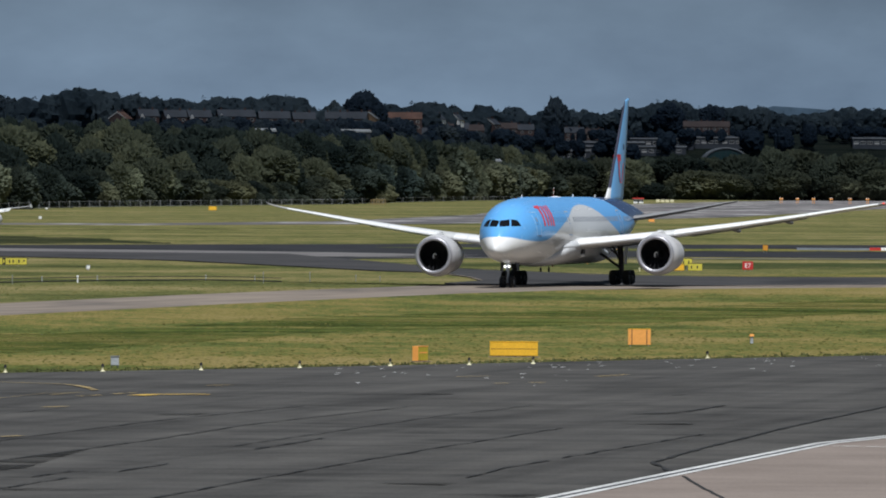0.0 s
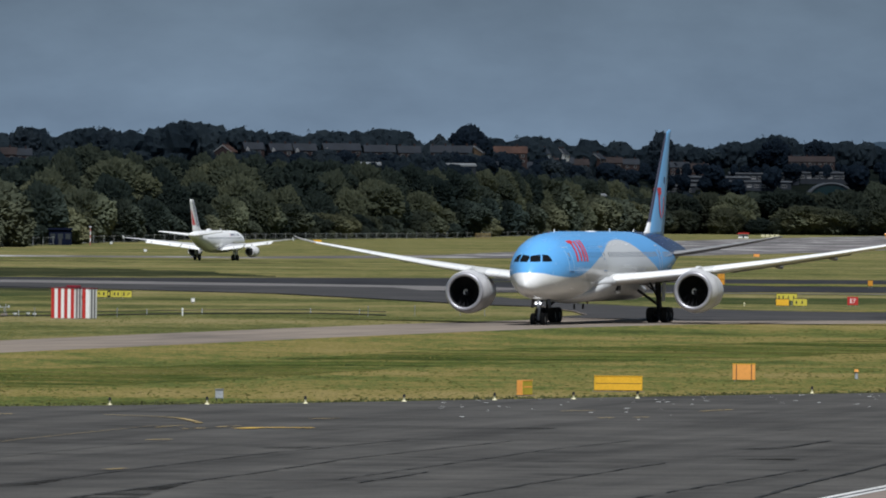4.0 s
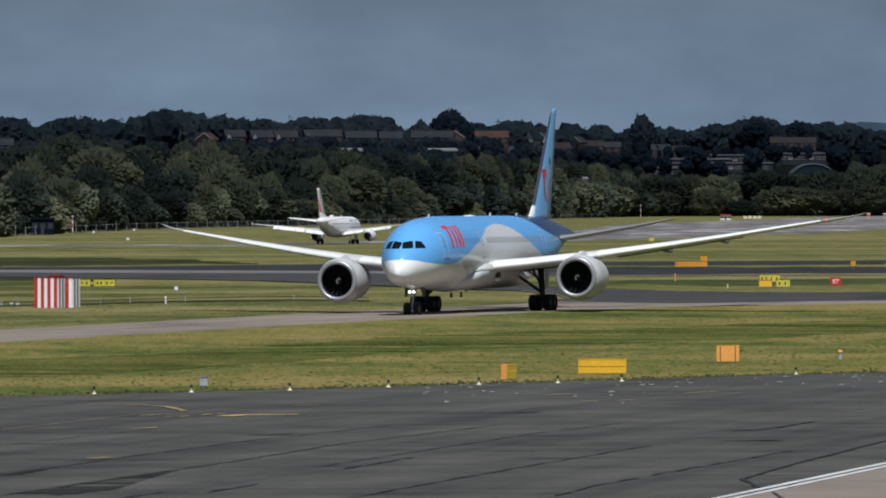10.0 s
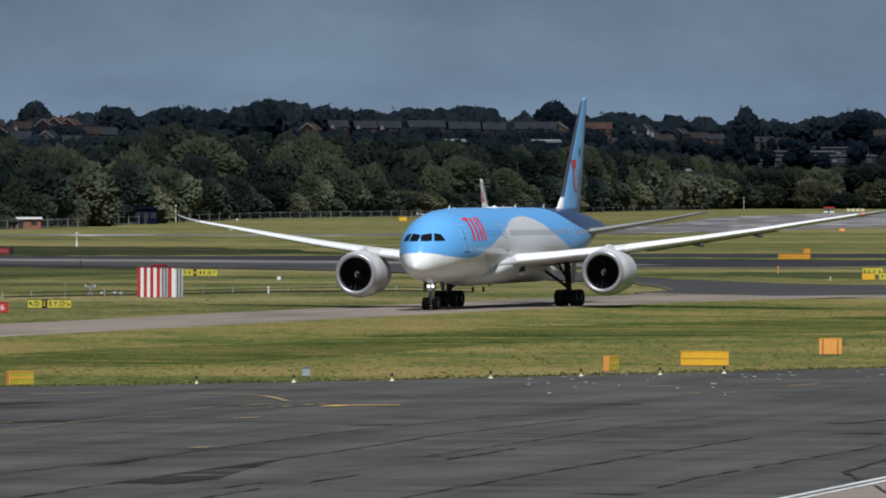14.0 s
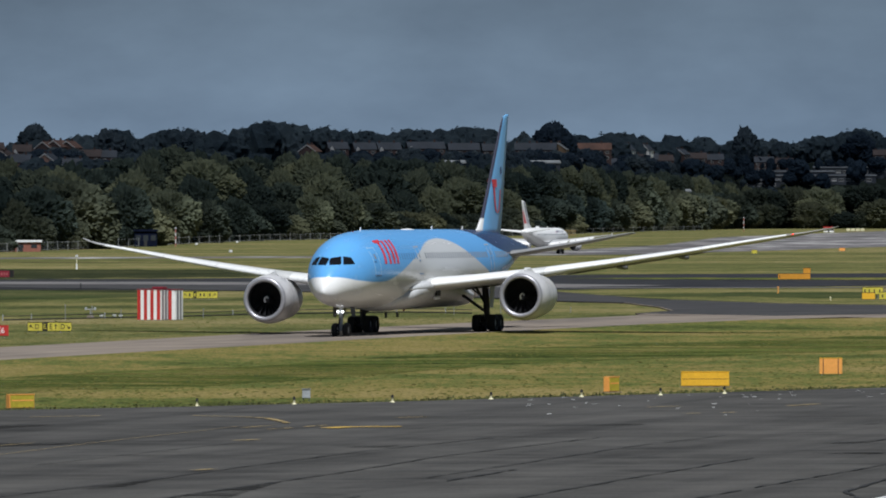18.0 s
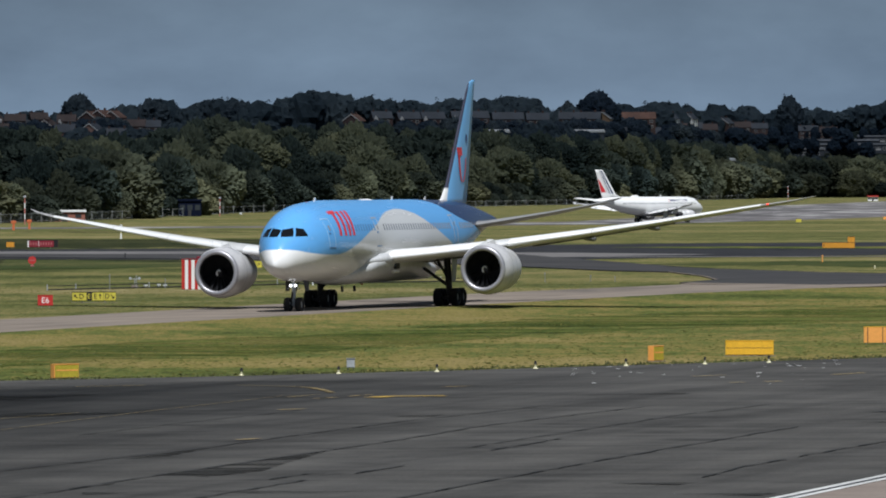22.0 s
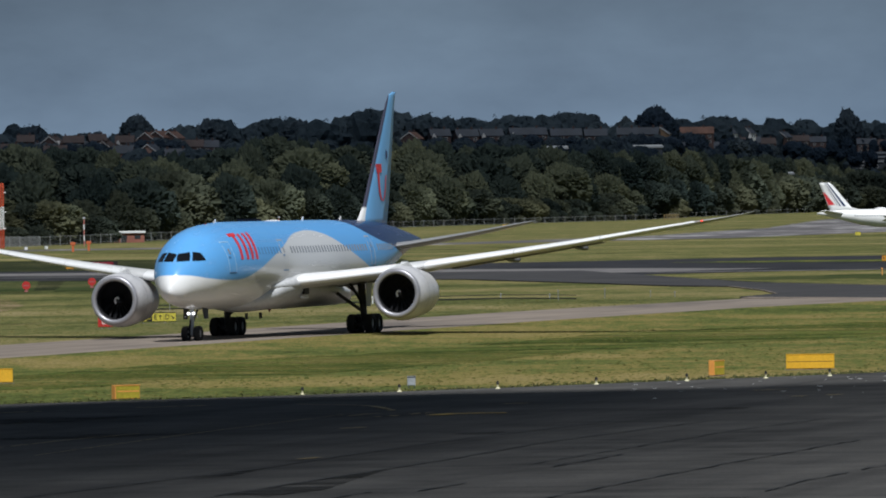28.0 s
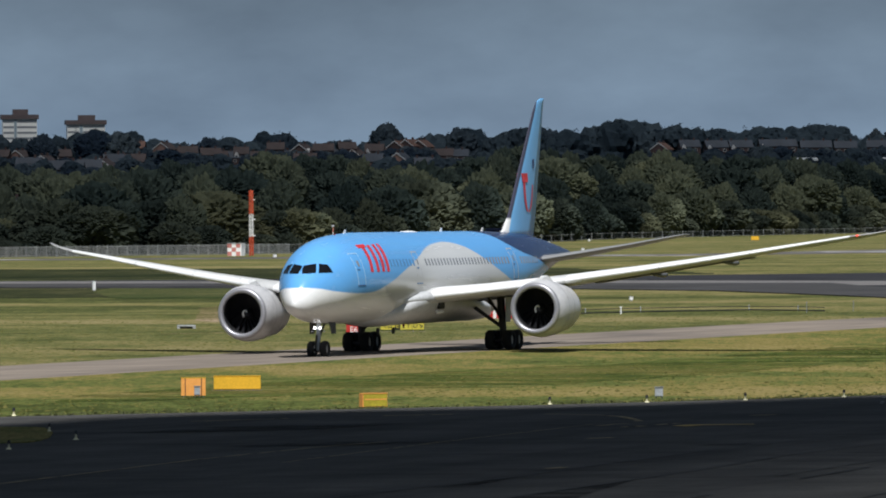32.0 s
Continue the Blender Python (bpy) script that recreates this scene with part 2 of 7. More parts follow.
M_NAVY = paint("navy blue gloss paint", (0.018, 0.035, 0.11), 0.25, 0, 0.05, 0.6)
M_DOORLINE = paint("door seam", (0.05, 0.15, 0.33), 0.4, 0, 0.1, 2.0)
M_CABIN = paint("cabin window glass", (0.24, 0.25, 0.265), 0.12, 0, 0.1, 2.0)
M_AMBER = paint("amber sign plastic", (0.78, 0.44, 0.022), 0.5, 0, 0.14, 2.0)
M_YELLOW = paint("yellow sign plastic", (0.58, 0.50, 0.06), 0.45, 0, 0.15, 2.0)
M_ORANGE = paint("orange painted board", (0.82, 0.36, 0.08), 0.5, 0, 0.10, 2.0)
M_SIGNRED = paint("red sign plastic", (0.46, 0.03, 0.025), 0.45, 0, 0.10, 2.0)
M_BLACK = paint("matt black paint", (0.02, 0.02, 0.021), 0.6, 0, 0.2, 3.0)
M_CREAM = paint("pale cream paint", (0.66, 0.62, 0.40), 0.5, 0, 0.15, 3.0)
M_BOXGREY = paint("weathered light grey cabinet", (0.36, 0.38, 0.40), 0.55, 0, 0.2, 3.0)
M_LAMP = glow("lit landing lamp", (1.0, 0.97, 0.92), 2.5)
M_REDLAMP = glow("red beacon glass", (1.0, 0.06, 0.03), 1.6)


def worn(mat, scale, keep, spread=0.14):
    """Let the surface below show through where a stain or a line has worn off."""
    n, l = mat.node_tree.nodes, mat.node_tree.links
    gone = noise_node(n, l, 1.0, 5, coords(n, l, scale), 0.65)
    r = n.new("ShaderNodeMapRange")
    r.inputs[1].default_value, r.inputs[2].default_value = keep - spread / 2, keep + spread / 2
    l.new(gone, r.inputs[0])
    l.new(r.outputs[0], n["Principled BSDF"].inputs["Alpha"])


worn(M_PATCH, (0.16, 1.3, 1), 0.50, 0.10)
worn(M_LINE_WORN, (1.4, 0.5, 1), 0.40)
worn(M_LINE_Y, (1.4, 0.5, 1), 0.30)


def livery_mat():
    """Blue upper body, white nose, grey rising sweep and navy tail, in the aircraft's own metres."""
    m, n, l, b = node_mat("blue, white and navy livery", 0.24, 0.0, 0.5)
    c = n.new("ShaderNodeTexCoord")
    s = n.new("ShaderNodeSeparateXYZ")
    l.new(c.outputs["Object"], s.inputs[0])
    x, y, z = s.outputs

    def curve(points):
        f = n.new("ShaderNodeFloatCurve")
        cm = f.mapping
        cm.use_clip = False
        cv = cm.curves[0]
        pts = [((px + 56) / 62, pz / 12) for px, pz in sorted(points)]
        while len(cv.points) < len(pts):
            cv.points.new(0.5, 0.5)
        for p, q in zip(cv.points, pts):
            p.location = q
        cm.update()
        l.new(math_node(n, l, "DIVIDE", math_node(n, l, "ADD", x, 56.0), 62.0), f.inputs["Value"])
        return math_node(n, l, "MULTIPLY", f.outputs["Value"], 12.0)

    def below(limit, soft=0.04):
        d = math_node(n, l, "SUBTRACT", limit, z)
        r = n.new("ShaderNodeMapRange")
        r.inputs[1].default_value, r.inputs[2].default_value = -soft, soft
        l.new(d, r.inputs[0])
        return r.outputs[0]

    blue = mix_node(n, l, noise_node(n, l, 0.5, 2, c.outputs["Object"]), (0.115, 0.345, 0.70), (0.135, 0.39, 0.76))
    lower = below(curve([(6, 4.5), (3.3, 4.47), (2.6, 4.42), (1, 4.19), (-1.6, 4.05), (-3.9, 4.14), (-5.7, 4.48), (-9.5, 5.45), (-12.4, 6.14), (-15.4, 6.84), (-17.8, 7.1), (-20.3, 7.17), (-22.5, 6.96), (-24.4, 6.5), (-26.4, 5.85), (-29.3, 5.0), (-34, 3.9), (-56, 3.0)]))
    nose = below(curve([(6, 6), (-3.5, 6), (-6.0, 4.0), (-7, 3.65), (-9.0, 3.1), (-8.2 - 1.4, 1.9), (-12, 0.5), (-56, 0.3)]), 0.12)
    silver = mix_node(n, l, nose, (0.56, 0.565, 0.565), (0.82, 0.82, 0.81))
    col = mix_node(n, l, lower, blue, silver)
    navy = math_node(n, l, "SUBTRACT", 1.0, below(curve([(6, 11.5), (-26, 11.5), (-28, 8.05), (-30.5, 7.75), (-32.6, 6.95), (-34.8, 6.4), (-37.4, 6.08), (-40.1, 5.7), (-46, 5.0), (-56, 4.0)])))
    col = mix_node(n, l, navy, col, (0.013, 0.028, 0.090))
    dirt = noise_node(n, l, 1.0, 5, coords(n, l, (0.12, 2.0, 1.6)))
    col = mix_node(n, l, ramp_node(n, l, dirt, (0.5, (0, 0, 0)), (0.9, (0.22, 0.22, 0.22))), col, (0.20, 0.22, 0.25))
    l.new(col, b.inputs["Base Color"])
    l.new(math_node(n, l, "MULTIPLY_ADD", dirt, 0.18, 0.16), b.inputs["Roughness"])
    return m


M_LIVERY = livery_mat()


# ---- building blocks ----
def mesh_of(name, bm, material, smooth=False):
    me = bpy.data.meshes.new(name)
    bmesh.ops.recalc_face_normals(bm, faces=bm.faces[:])
    bm.to_mesh(me)
    bm.free()
    for mat in material if isinstance(material, (list, tuple)) else [material]:
        me.materials.append(mat)
    if smooth:
        for p in me.polygons:
            p.use_smooth = True
    return me


def part(name, bm, material, parent=None, label="", smooth=False, at=None):
    ob = new(name, bm if isinstance(bm, bpy.types.Mesh) else mesh_of(name, bm, material, smooth))
    ob.parent = parent
    if at is not None:
        ob.matrix_basis = at
    return tagged(ob, label)


def thing(name, label, category, at=None, group="", kind=""):
    ob = new(name)
    ob.empty_display_size = 0.3
    if at is not None:
        ob.matrix_basis = at
    return tagged(ob, label, category, group, kind)


def setting(name, bm, material, label, smooth=False, kind="structure"):
    return tagged(new(name, mesh_of(name, bm, material, smooth)), label, name.split("_")[0], kind=kind)


def add_box(bm, x0, x1, y0, y1, z0, z1, bevel=0.0):
    r = bmesh.ops.create_cube(bm, size=1.0, matrix=Matrix.Translation(((x0 + x1) / 2, (y0 + y1) / 2, (z0 + z1) / 2)) @ Matrix.Diagonal((x1 - x0, y1 - y0, z1 - z0, 1)))
    if bevel:
        es = list({e for v in r["verts"] for e in v.link_edges})
        bmesh.ops.bevel(bm, geom=es, offset=bevel, segments=1, affect="EDGES")
    return bm


def box(x0, x1, y0, y1, z0, z1, bevel=0.0):
    return add_box(bmesh.new(), x0, x1, y0, y1, z0, z1, bevel)


def add_tube(bm, a, b, r0, r1=None, seg=10):
    a, b = Vector(a), Vector(b)
    d = b - a
    m = Matrix.Translation((a + b) / 2) @ d.to_track_quat("Z", "Y").to_matrix().to_4x4()
    bmesh.ops.create_cone(bm, cap_ends=True, segments=seg, radius1=r0, radius2=r0 if r1 is None else r1, depth=d.length, matrix=m)
    return bm


def tube(a, b, r0, r1=None, seg=10):
    return add_tube(bmesh.new(), a, b, r0, r1, seg)


def loft(rings, close=True, caps=(True, True)):
    bm = bmesh.new()
    vs = [[bm.verts.new(p) for p in ring] for ring in rings]
    n = len(vs[0])
    for a, b in zip(vs, vs[1:]):
        for i in range(n if close else n - 1):
            j = (i + 1) % n
            bm.faces.new((a[i], a[j], b[j], b[i]))
    if caps[0]:
        bm.faces.new(vs[0])
    if caps[1]:
        bm.faces.new(vs[-1])
    return bm


def lathe_x(profile, seg=32, y=0.0, z=0.0):
    """Turned about a line along x: profile of (x, radius)."""
    rings = [[(px, y + r * math.cos(2 * math.pi * k / seg), z + r * math.sin(2 * math.pi * k / seg)) for k in range(seg)] for px, r in profile]
    return loft(rings, True, (False, False))


def polygon(points, z=0.0, thick=0.0):
    bm = bmesh.new()
    top = [bm.verts.new((x, y, z)) for x, y in points]
    bm.faces.new(top)
    if thick:
        low = [bm.verts.new((x, y, z - thick)) for x, y in points]
        for i in range(len(points)):
            j = (i + 1) % len(points)
            bm.faces.new((top[i], low[i], low[j], top[j]))
    return bm


def interp(table, x):
    """Smooth value between rows (x, v) of a table."""
    for (a, va), (b, vb) in zip(table, table[1:]):
        if x <= b:
            u = max(0.0, (x - a) / (b - a))
            return va + (vb - va) * u
    return table[-1][1]


# ---- ground and pavements ----
def ground_sheet():
    bm = bmesh.new()
    xs = [-3000, -1200, -500, -300, -200, -120, -60, 0, 60, 120, 200, 300, 500, 1200, 3000]
    ys = [-600, 0, 200, 300, 400, 500, 600, 800, 1000, 1300, 1700, 2200, 2900, 3600, 4900]
    vs = [[bm.verts.new((x, y, 0)) for x in xs] for y in ys]
    for a, b in zip(vs, vs[1:]):
        for i in range(len(xs) - 1):
            bm.faces.new((a[i], a[i + 1], b[i + 1], b[i]))
    return setting("ground", bm, M_GRASS, "flat airfield of mown, sun-dried grass")


ground_sheet()

# apron in front of the viewpoint, its far edge along the grass
APRON_EDGE = [(-108.51, 313.7), (-59.23, 331.7), (-40.49, 342.2), (-36.55, 346.7), (-24.7, 355.2), (-13.34, 363.5), (-2.97, 373.24), (7.97, 385.6), (20.32, 399.4), (31.88, 410.9), (59.78, 436.4), (119.61, 490.4)]
setting("pavement", polygon([(-110, -60), (140, -60), (140, 492)] + APRON_EDGE[::-1], 0.04, 0.3), M_ASPHALT, "dark patched asphalt apron with cracks and worn lines")
setting("verge", polygon([(-32.45, 320.3), (-31.9, 313.8), (-31.8, 309), (-32, 306.7), (-38, 300), (-70, 292), (-70, 334), (-44, 331), (-34.1, 328), (-33.5, 327)], 0.08, 0.1), M_GRASS, "tongue of rough grass at the apron's side")

# concrete stand with its double white edge line
LINE_A, LINE_B, LINE_C = Vector((-16.05, 120.0)), Vector((18.93, 270.1)), Vector((54.1, 363.7))


def strip(a, b, w0, w1, z):
    a, b = Vector(a), Vector(b)
    d = (b - a).normalized()
    s = Vector((d.y, -d.x))
    return polygon([a + s * w0, b + s * w0, b + s * w1, a + s * w1], z)


M_FENCE0 = paint("dull dark steel grating", (0.07, 0.07, 0.072), 0.6, 0.3, 0.2, 1.0)
setting("pavement_concrete", polygon([LINE_A, LINE_B, LINE_C, (140, 366), (140, 120)], 0.06, 0.02), M_CONCRETE, "pale concrete aircraft stand with sealed joints")
for w0, w1 in ((-0.42, -0.14), (0.10, 0.36)):
    for a, b in ((LINE_A, LINE_B), (LINE_B, LINE_C)):
        setting("marking_white", strip(a, b, w0, w1, 0.075), M_LINE_W, "white painted edge line on the apron")
setting("marking_white", strip((18.9, 267.2), (44, 255.5), -0.12, 0.12, 0.078), M_LINE_W, "thin white line across the concrete stand")
for a, b in ((LINE_A, LINE_B), (LINE_B, LINE_C)):
    setting("marking_grey", strip(a, b, -0.14, 0.10, 0.072), M_FENCE0, "dark steel drainage channel between white lines")


def track(points, width, z, uneven=0.0):
    """A flat band along a bent line."""
    bm = bmesh.new()
    pts = [Vector(p) for p in points]
    prev = None
    for i, p in enumerate(pts):
        d = (pts[min(i + 1, len(pts) - 1)] - pts[max(i - 1, 0)]).normalized()
        s = Vector((d.y, -d.x)) * width / 2 * (1 + uneven * math.sin(i * 2.4) * math.sin(i * 0.7))
        pair = bm.verts.new((*(p + s), z)), bm.verts.new((*(p - s), z))
        if prev:
            bm.faces.new((prev[0], pair[0], pair[1], prev[1]))
        prev = pair
    return bm


def wiggle(a, b, n, amount, seed):
    r = random.Random(seed)
    a, b = Vector(a), Vector(b)
    s = (b - a).normalized()
    s = Vector((s.y, -s.x))
    return [a.lerp(b, i / n) + s * r.uniform(-amount, amount) for i in range(n + 1)]


# main taxiway, running towards the viewpoint's side, then bending away
NEAR_EDGE = [(-100, 217), (-44.7, 413), (-35, 448), (-25.2, 484), (-15, 520), (-5, 556), (5, 589), (14, 618), (24, 642), (34, 659), (48, 673), (62, 683), (160, 735)]
FAR_EDGE = [(-121, 217), (-64, 418), (-50, 464), (-39.6, 502), (-29, 540), (-19, 578), (-9, 614), (0, 644), (7, 664), (14, 684), (17.9, 704), (17.2, 738), (14.8, 770), (13, 790)]
def main_taxiway():
    """Its straight part falls gently to the far side."""
    return loft([[(*NEAR_EDGE[i], 0.23), (*FAR_EDGE[i], 0.012)] for i in range(10)], False, (False, False))


setting("ground_field", polygon(FAR_EDGE[:12] + [(60, 790), (160, 815), (800, 1000), (1500, 4880), (-1500, 4880), (-600, 217)], 0.008), M_FIELD, "duller open grass of the inner airfield")
setting("taxiway", main_taxiway(), M_TAXI, "warm grey asphalt taxiway between grass verges")
setting("taxiway", polygon(NEAR_EDGE[9:] + [(160, 800), (58, 748), (40, 748), (30, 762), (20, 795)] + FAR_EDGE[:8:-1], 0.12, 0.2), M_TAXI, "warm grey asphalt taxiway bending away")
setting("taxiway_link", polygon([(14, 690), (26, 672), (40, 685), (60, 698), (160, 752), (160, 800), (58, 749), (40, 749), (30, 763), (20, 797), (13.5, 842), (5, 914), (0, 960), (-120, 1010), (-103, 957), (-66, 952), (-34, 911), (-13.5, 877), (-0.6, 826), (9, 785), (15, 772), (17.4, 738), (18, 710)], 0.128, 0.15), M_LINK_TAXI, "dark asphalt link between two taxiways")
setting("taxiway_far", polygon([(-320, 1020), (-103, 955), (-34, 912), (4, 905), (50, 955), (74, 951), (200, 985), (330, 1040), (330, 1240), (110, 1165), (54, 1146), (23, 1135), (-9, 1107), (-40, 1076), (-114, 1056), (-320, 1100)], 0.035, 0.02), M_DARK_TAXI, "dark asphalt far taxiway across the field")
setting("taxiway_strip", polygon([(-320, 1040), (-120, 1000), (-38, 953), (6, 934), (24, 962), (6, 990), (-38, 1022), (-120, 1046), (-320, 1075)], 0.06, 0.01), M_LIGHT_TAXI, "worn pale band along the far taxiway")
setting("runway", polygon([(-420, 1480), (-180, 1520), (-30, 1568), (11, 1640), (33, 1674), (71, 1839), (91, 1950), (121, 2094), (225, 2900), (420, 4300), (330, 4600), (229, 3953), (143, 3276), (87, 2800), (50, 2125), (41, 2060), (11.6, 1767), (-31, 1625), (-180, 1560), (-420, 1530)], 0.05, 0.02), M_RUNWAY, "distant runway with pale worn surface")

# darker rank grass in long uneven bands beside the far taxiway
def rank_grass(points, z, seed):
    r = random.Random(seed)
    out = []
    for a, b in zip(points, points[1:] + points[:1]):
        a, b = Vector(a), Vector(b)
        n = max(2, int((b - a).length / 5))
        for k in range(n):
            q = a.lerp(b, k / n)
            out.append((q.x + r.uniform(-1.5, 1.5), q.y + r.uniform(-9, 9)))
    return setting("grass_band", polygon(out, z), M_RANK, "band of darker rank grass beside the far taxiway")


for k, pts in enumerate(([(-220, 1330), (-110, 1262), (-84.8, 1262), (-60, 1255), (-44, 1240), (-30, 1205), (-20, 1140), (-14, 1118), (-26, 1112), (-43, 1096), (-72, 1068), (-220, 1090)], [(-130, 980), (-72, 936), (-58, 934), (-44, 922), (-33, 895), (-30, 880), (-40, 852), (-56, 828), (-100, 840)], [(-95, 1452), (-50, 1440), (-10, 1448), (-10, 1438), (-50, 1424), (-95, 1436)])):
    rank_grass(pts, 0.018 + 0.002 * k, k)


def mid_band(points, z, seed, mat, label, loose=1.0):
    r = random.Random(seed)
    out = []
    for a, b in zip(points, points[1:] + points[:1]):
        a, b = Vector(a), Vector(b)
        n = max(2, int((b - a).length / 3))
        for k in range(n):
            q = a.lerp(b, k / n)
            out.append((q.x + r.uniform(-0.4, 0.4) * loose, q.y + r.uniform(-3.5, 3.5) * loose))
    return setting("grass_band", polygon(out, z), mat, label)


# a narrow grass strip, a pale worn edge and darker growth along the far taxiway
mid_band([(12, 1066), (25, 1075), (50, 1068), (110, 1092), (330, 1165), (330, 1128), (110, 1052), (49, 1034), (25, 1048)], 0.066, 31, M_GRASS, "narrow grass strip between two far pavements")
setting("pavement_edge", track([(8, 934), (19, 930), (44, 929), (74, 938), (200, 972), (330, 1026)], 7.0, 0.07), M_LIGHT_TAXI, "pale worn edge of the far taxiway")
mid_band([(13.5, 853), (17.3, 858), (23.8, 868), (30.6, 879), (42, 882), (90, 905), (90, 850), (38.5, 818), (31.7, 826), (29.1, 837), (22.9, 833), (16.9, 838)], 0.022, 32, M_MID_RANK, "band of darker green grass between taxiways")
mid_band([(-62, 924), (-51, 909), (-37, 880), (-35, 842), (-46, 822), (-56, 815)], 0.024, 33, M_MID_RANK, "band of darker green grass between taxiways", 0.5)
setting("grass_edge", track(wiggle((15.3, 822), (19.1, 802), 8, 0.25, 1) + wiggle((19.3, 801), (26.9, 775), 12, 0.25, 2) + wiggle((27.1, 774), (35, 752), 12, 0.25, 3) + wiggle((36, 751), (58, 749), 9, 0.25, 4), 0.9, 0.14, 0.5), M_RANK, "ragged dark grass edge along the taxiway link")


# lush growth along the middle of the near verge, thinning out at its sides
M_LUSH = grass_mat("lush green grass", (0.062, 0.082, 0.018), (0.096, 0.108, 0.026), (0.160, 0.144, 0.046))
worn(M_LUSH, (0.030, 0.09, 1), 0.49, 0.16)
LUSH_WAY = [(-38, 395), (-21, 420), (-13.8, 433), (-6.2, 458), (1, 487), (8, 502), (17.6, 518), (31.8, 548), (45, 583), (70, 612)]
mid_band([(x, y - 26) for x, y in LUSH_WAY] + [(x, y + 28) for x, y in LUSH_WAY[::-1]], 0.016, 41, M_LUSH, "band of lush green grass along the verge", 0.8)
mid_band([(-87, 905), (-89, 955), (-85, 962), (-78, 953), (-73, 968), (-66, 935), (-58.6, 822), (-67, 824), (-72, 823), (-77, 827)], 0.026, 34, M_MID_RANK, "dark green grass beyond a shallow bank", 0.35)
mid_band([(-57.6, 700), (-61, 745), (-59.6, 768), (-55.8, 750), (-51.2, 706), (-50.2, 672), (-51.5, 648), (-54.2, 656)], 0.028, 35, M_SOIL, "patch of bare dry soil on the bank", 0.6)
setting("verge_track", track(wiggle((-51, 583), (-42.3, 596), 6, 0.3, 9), 1.1, 0.03, 0.5), M_SOIL, "faint dry track through the grass")


# grass ramps up to the taxiway's near edge
def ramp():
    bm = bmesh.new()
    prev = None
    for (x, y), (x2, y2) in zip(NEAR_EDGE, NEAR_EDGE[1:] + [(200, 756)]):
        d = Vector((x2 - x, y2 - y)).normalized()
        out = Vector((d.y, -d.x)) * 14
        pair = bm.verts.new((x, y, 0.226 if y < 655 else 0.116)), bm.verts.new((x + out.x, y + out.y, 0.006))
        if prev:
            bm.faces.new((prev[0], pair[0], pair[1], prev[1]))
        prev = pair
    return setting("verge", bm, M_GRASS, "grass bank rising to the taxiway's edge")


ramp()

# cracks, sealed joints, oil-dark patches and worn yellow lines on the apron
CRACKS = [[(-16, 278.4), (-12.6, 293.5), (-8.9, 307.8)], [(-17.5, 240), (-14.1, 252.6), (-11.1, 263.4), (-8.9, 274.2), (-4.7, 293.0), (0.6, 312)], [(-13.5, 229), (-11.3, 240.1), (-7.4, 258), (-4.2, 273), (-1.6, 287.2), (4.9, 311.8)],
          [(-1.8, 264.6), (6.1, 300.4), (10.1, 314.7)], [(-1.1, 261.5), (1.3, 273)], [(-6, 210), (-3.7, 221.4), (0.7, 243.2), (5.3, 264.4), (7.6, 274.4), (10.2, 285.8)], [(-7.8, 236.2), (-6.7, 241), (-5.3, 240.6), (-3.8, 247.7)], [(-13, 205), (-11, 214.4), (-9.4, 222.5), (-6.7, 235.5), (-6.1, 236.1)],
          [(5.5, 237.1), (7.1, 246.2), (8.6, 252.3)], [(9.1, 254.6), (11.7, 265.5), (15.1, 279.4)], [(12.1, 243.2), (11.9, 250.9), (14.8, 267.4), (18.9, 288.9), (24.5, 315.3), (29, 337)], [(13.8, 303.4), (16, 307.5), (18, 316.1)], [(16.5, 330.5), (17.8, 334)], [(-15, 222), (-13.2, 230.2), (-12.4, 233.7)], [(-27, 262), (-21, 288), (-15, 310)], [(-34, 268), (-29, 288)]]


def ragged(points, amount, seed):
    """A line with small bends between its corners."""
    r = random.Random(seed)
    out = []
    for a, b in zip(points, points[1:]):
        w = wiggle(a, b, max(3, int((Vector(b) - Vector(a)).length / 1.6)), amount, r.random())
        out += [Vector(a)] + w[1:-1]
    return out + [Vector(points[-1])]


for i, pts in enumerate(CRACKS):
    setting("crack", track(ragged(pts, 0.06, i), (0.08, 0.11, 0.11, 0.09, 0.13, 0.11, 0.14, 0.11, 0.11, 0.11, 0.17, 0.17, 0.13, 0.09, 0.09, 0.09)[i], 0.07, 0.75), M_CRACK, "dark sealed crack in the apron")
setting("crack", track(ragged([(12.3, 239), (12.4, 231), (12.6, 222)], 0.03, 40), 0.12, 0.075), M_CRACK, "dark sealed crack in the concrete stand")
PATCHES = [[(-11.3, 240.1), (-9.2, 250.6), (-6.6, 261.8), (-7.7, 249.9), (-8.2, 243.5), (-9.8, 238.5)], [(-13.1, 254), (-11.5, 262), (-10.9, 263.2), (-11.8, 256.9)], [(-5.2, 298.5), (-4.7, 300.3), (-3.1, 301.5), (-3.5, 299.2)], [(-13, 226.7), (-11.5, 226), (-12.9, 225.2)], [(-9.8, 227.4), (-7, 227.3), (-4.4, 226.6), (-7.8, 225.8)], [(-2.2, 219.7), (0, 220.4), (1.4, 219.8), (0, 219.2)],
           [(13.2, 303.2), (15.0, 305.2), (16.2, 306.4), (14.6, 303.2)], [(4.4, 330.6), (6.8, 331.4), (7.2, 330.4), (5.5, 329.8)], [(2.6, 232.4), (5.4, 233), (4.6, 231.2)], [(4.1, 224.2), (7.6, 225), (6.8, 223.2)], [(12, 290.5), (15.6, 292), (15, 290)], [(-30, 318), (-26, 328), (-18, 332), (-22, 322)], [(-24, 300), (-19, 306), (-15, 306), (-19, 300)]]
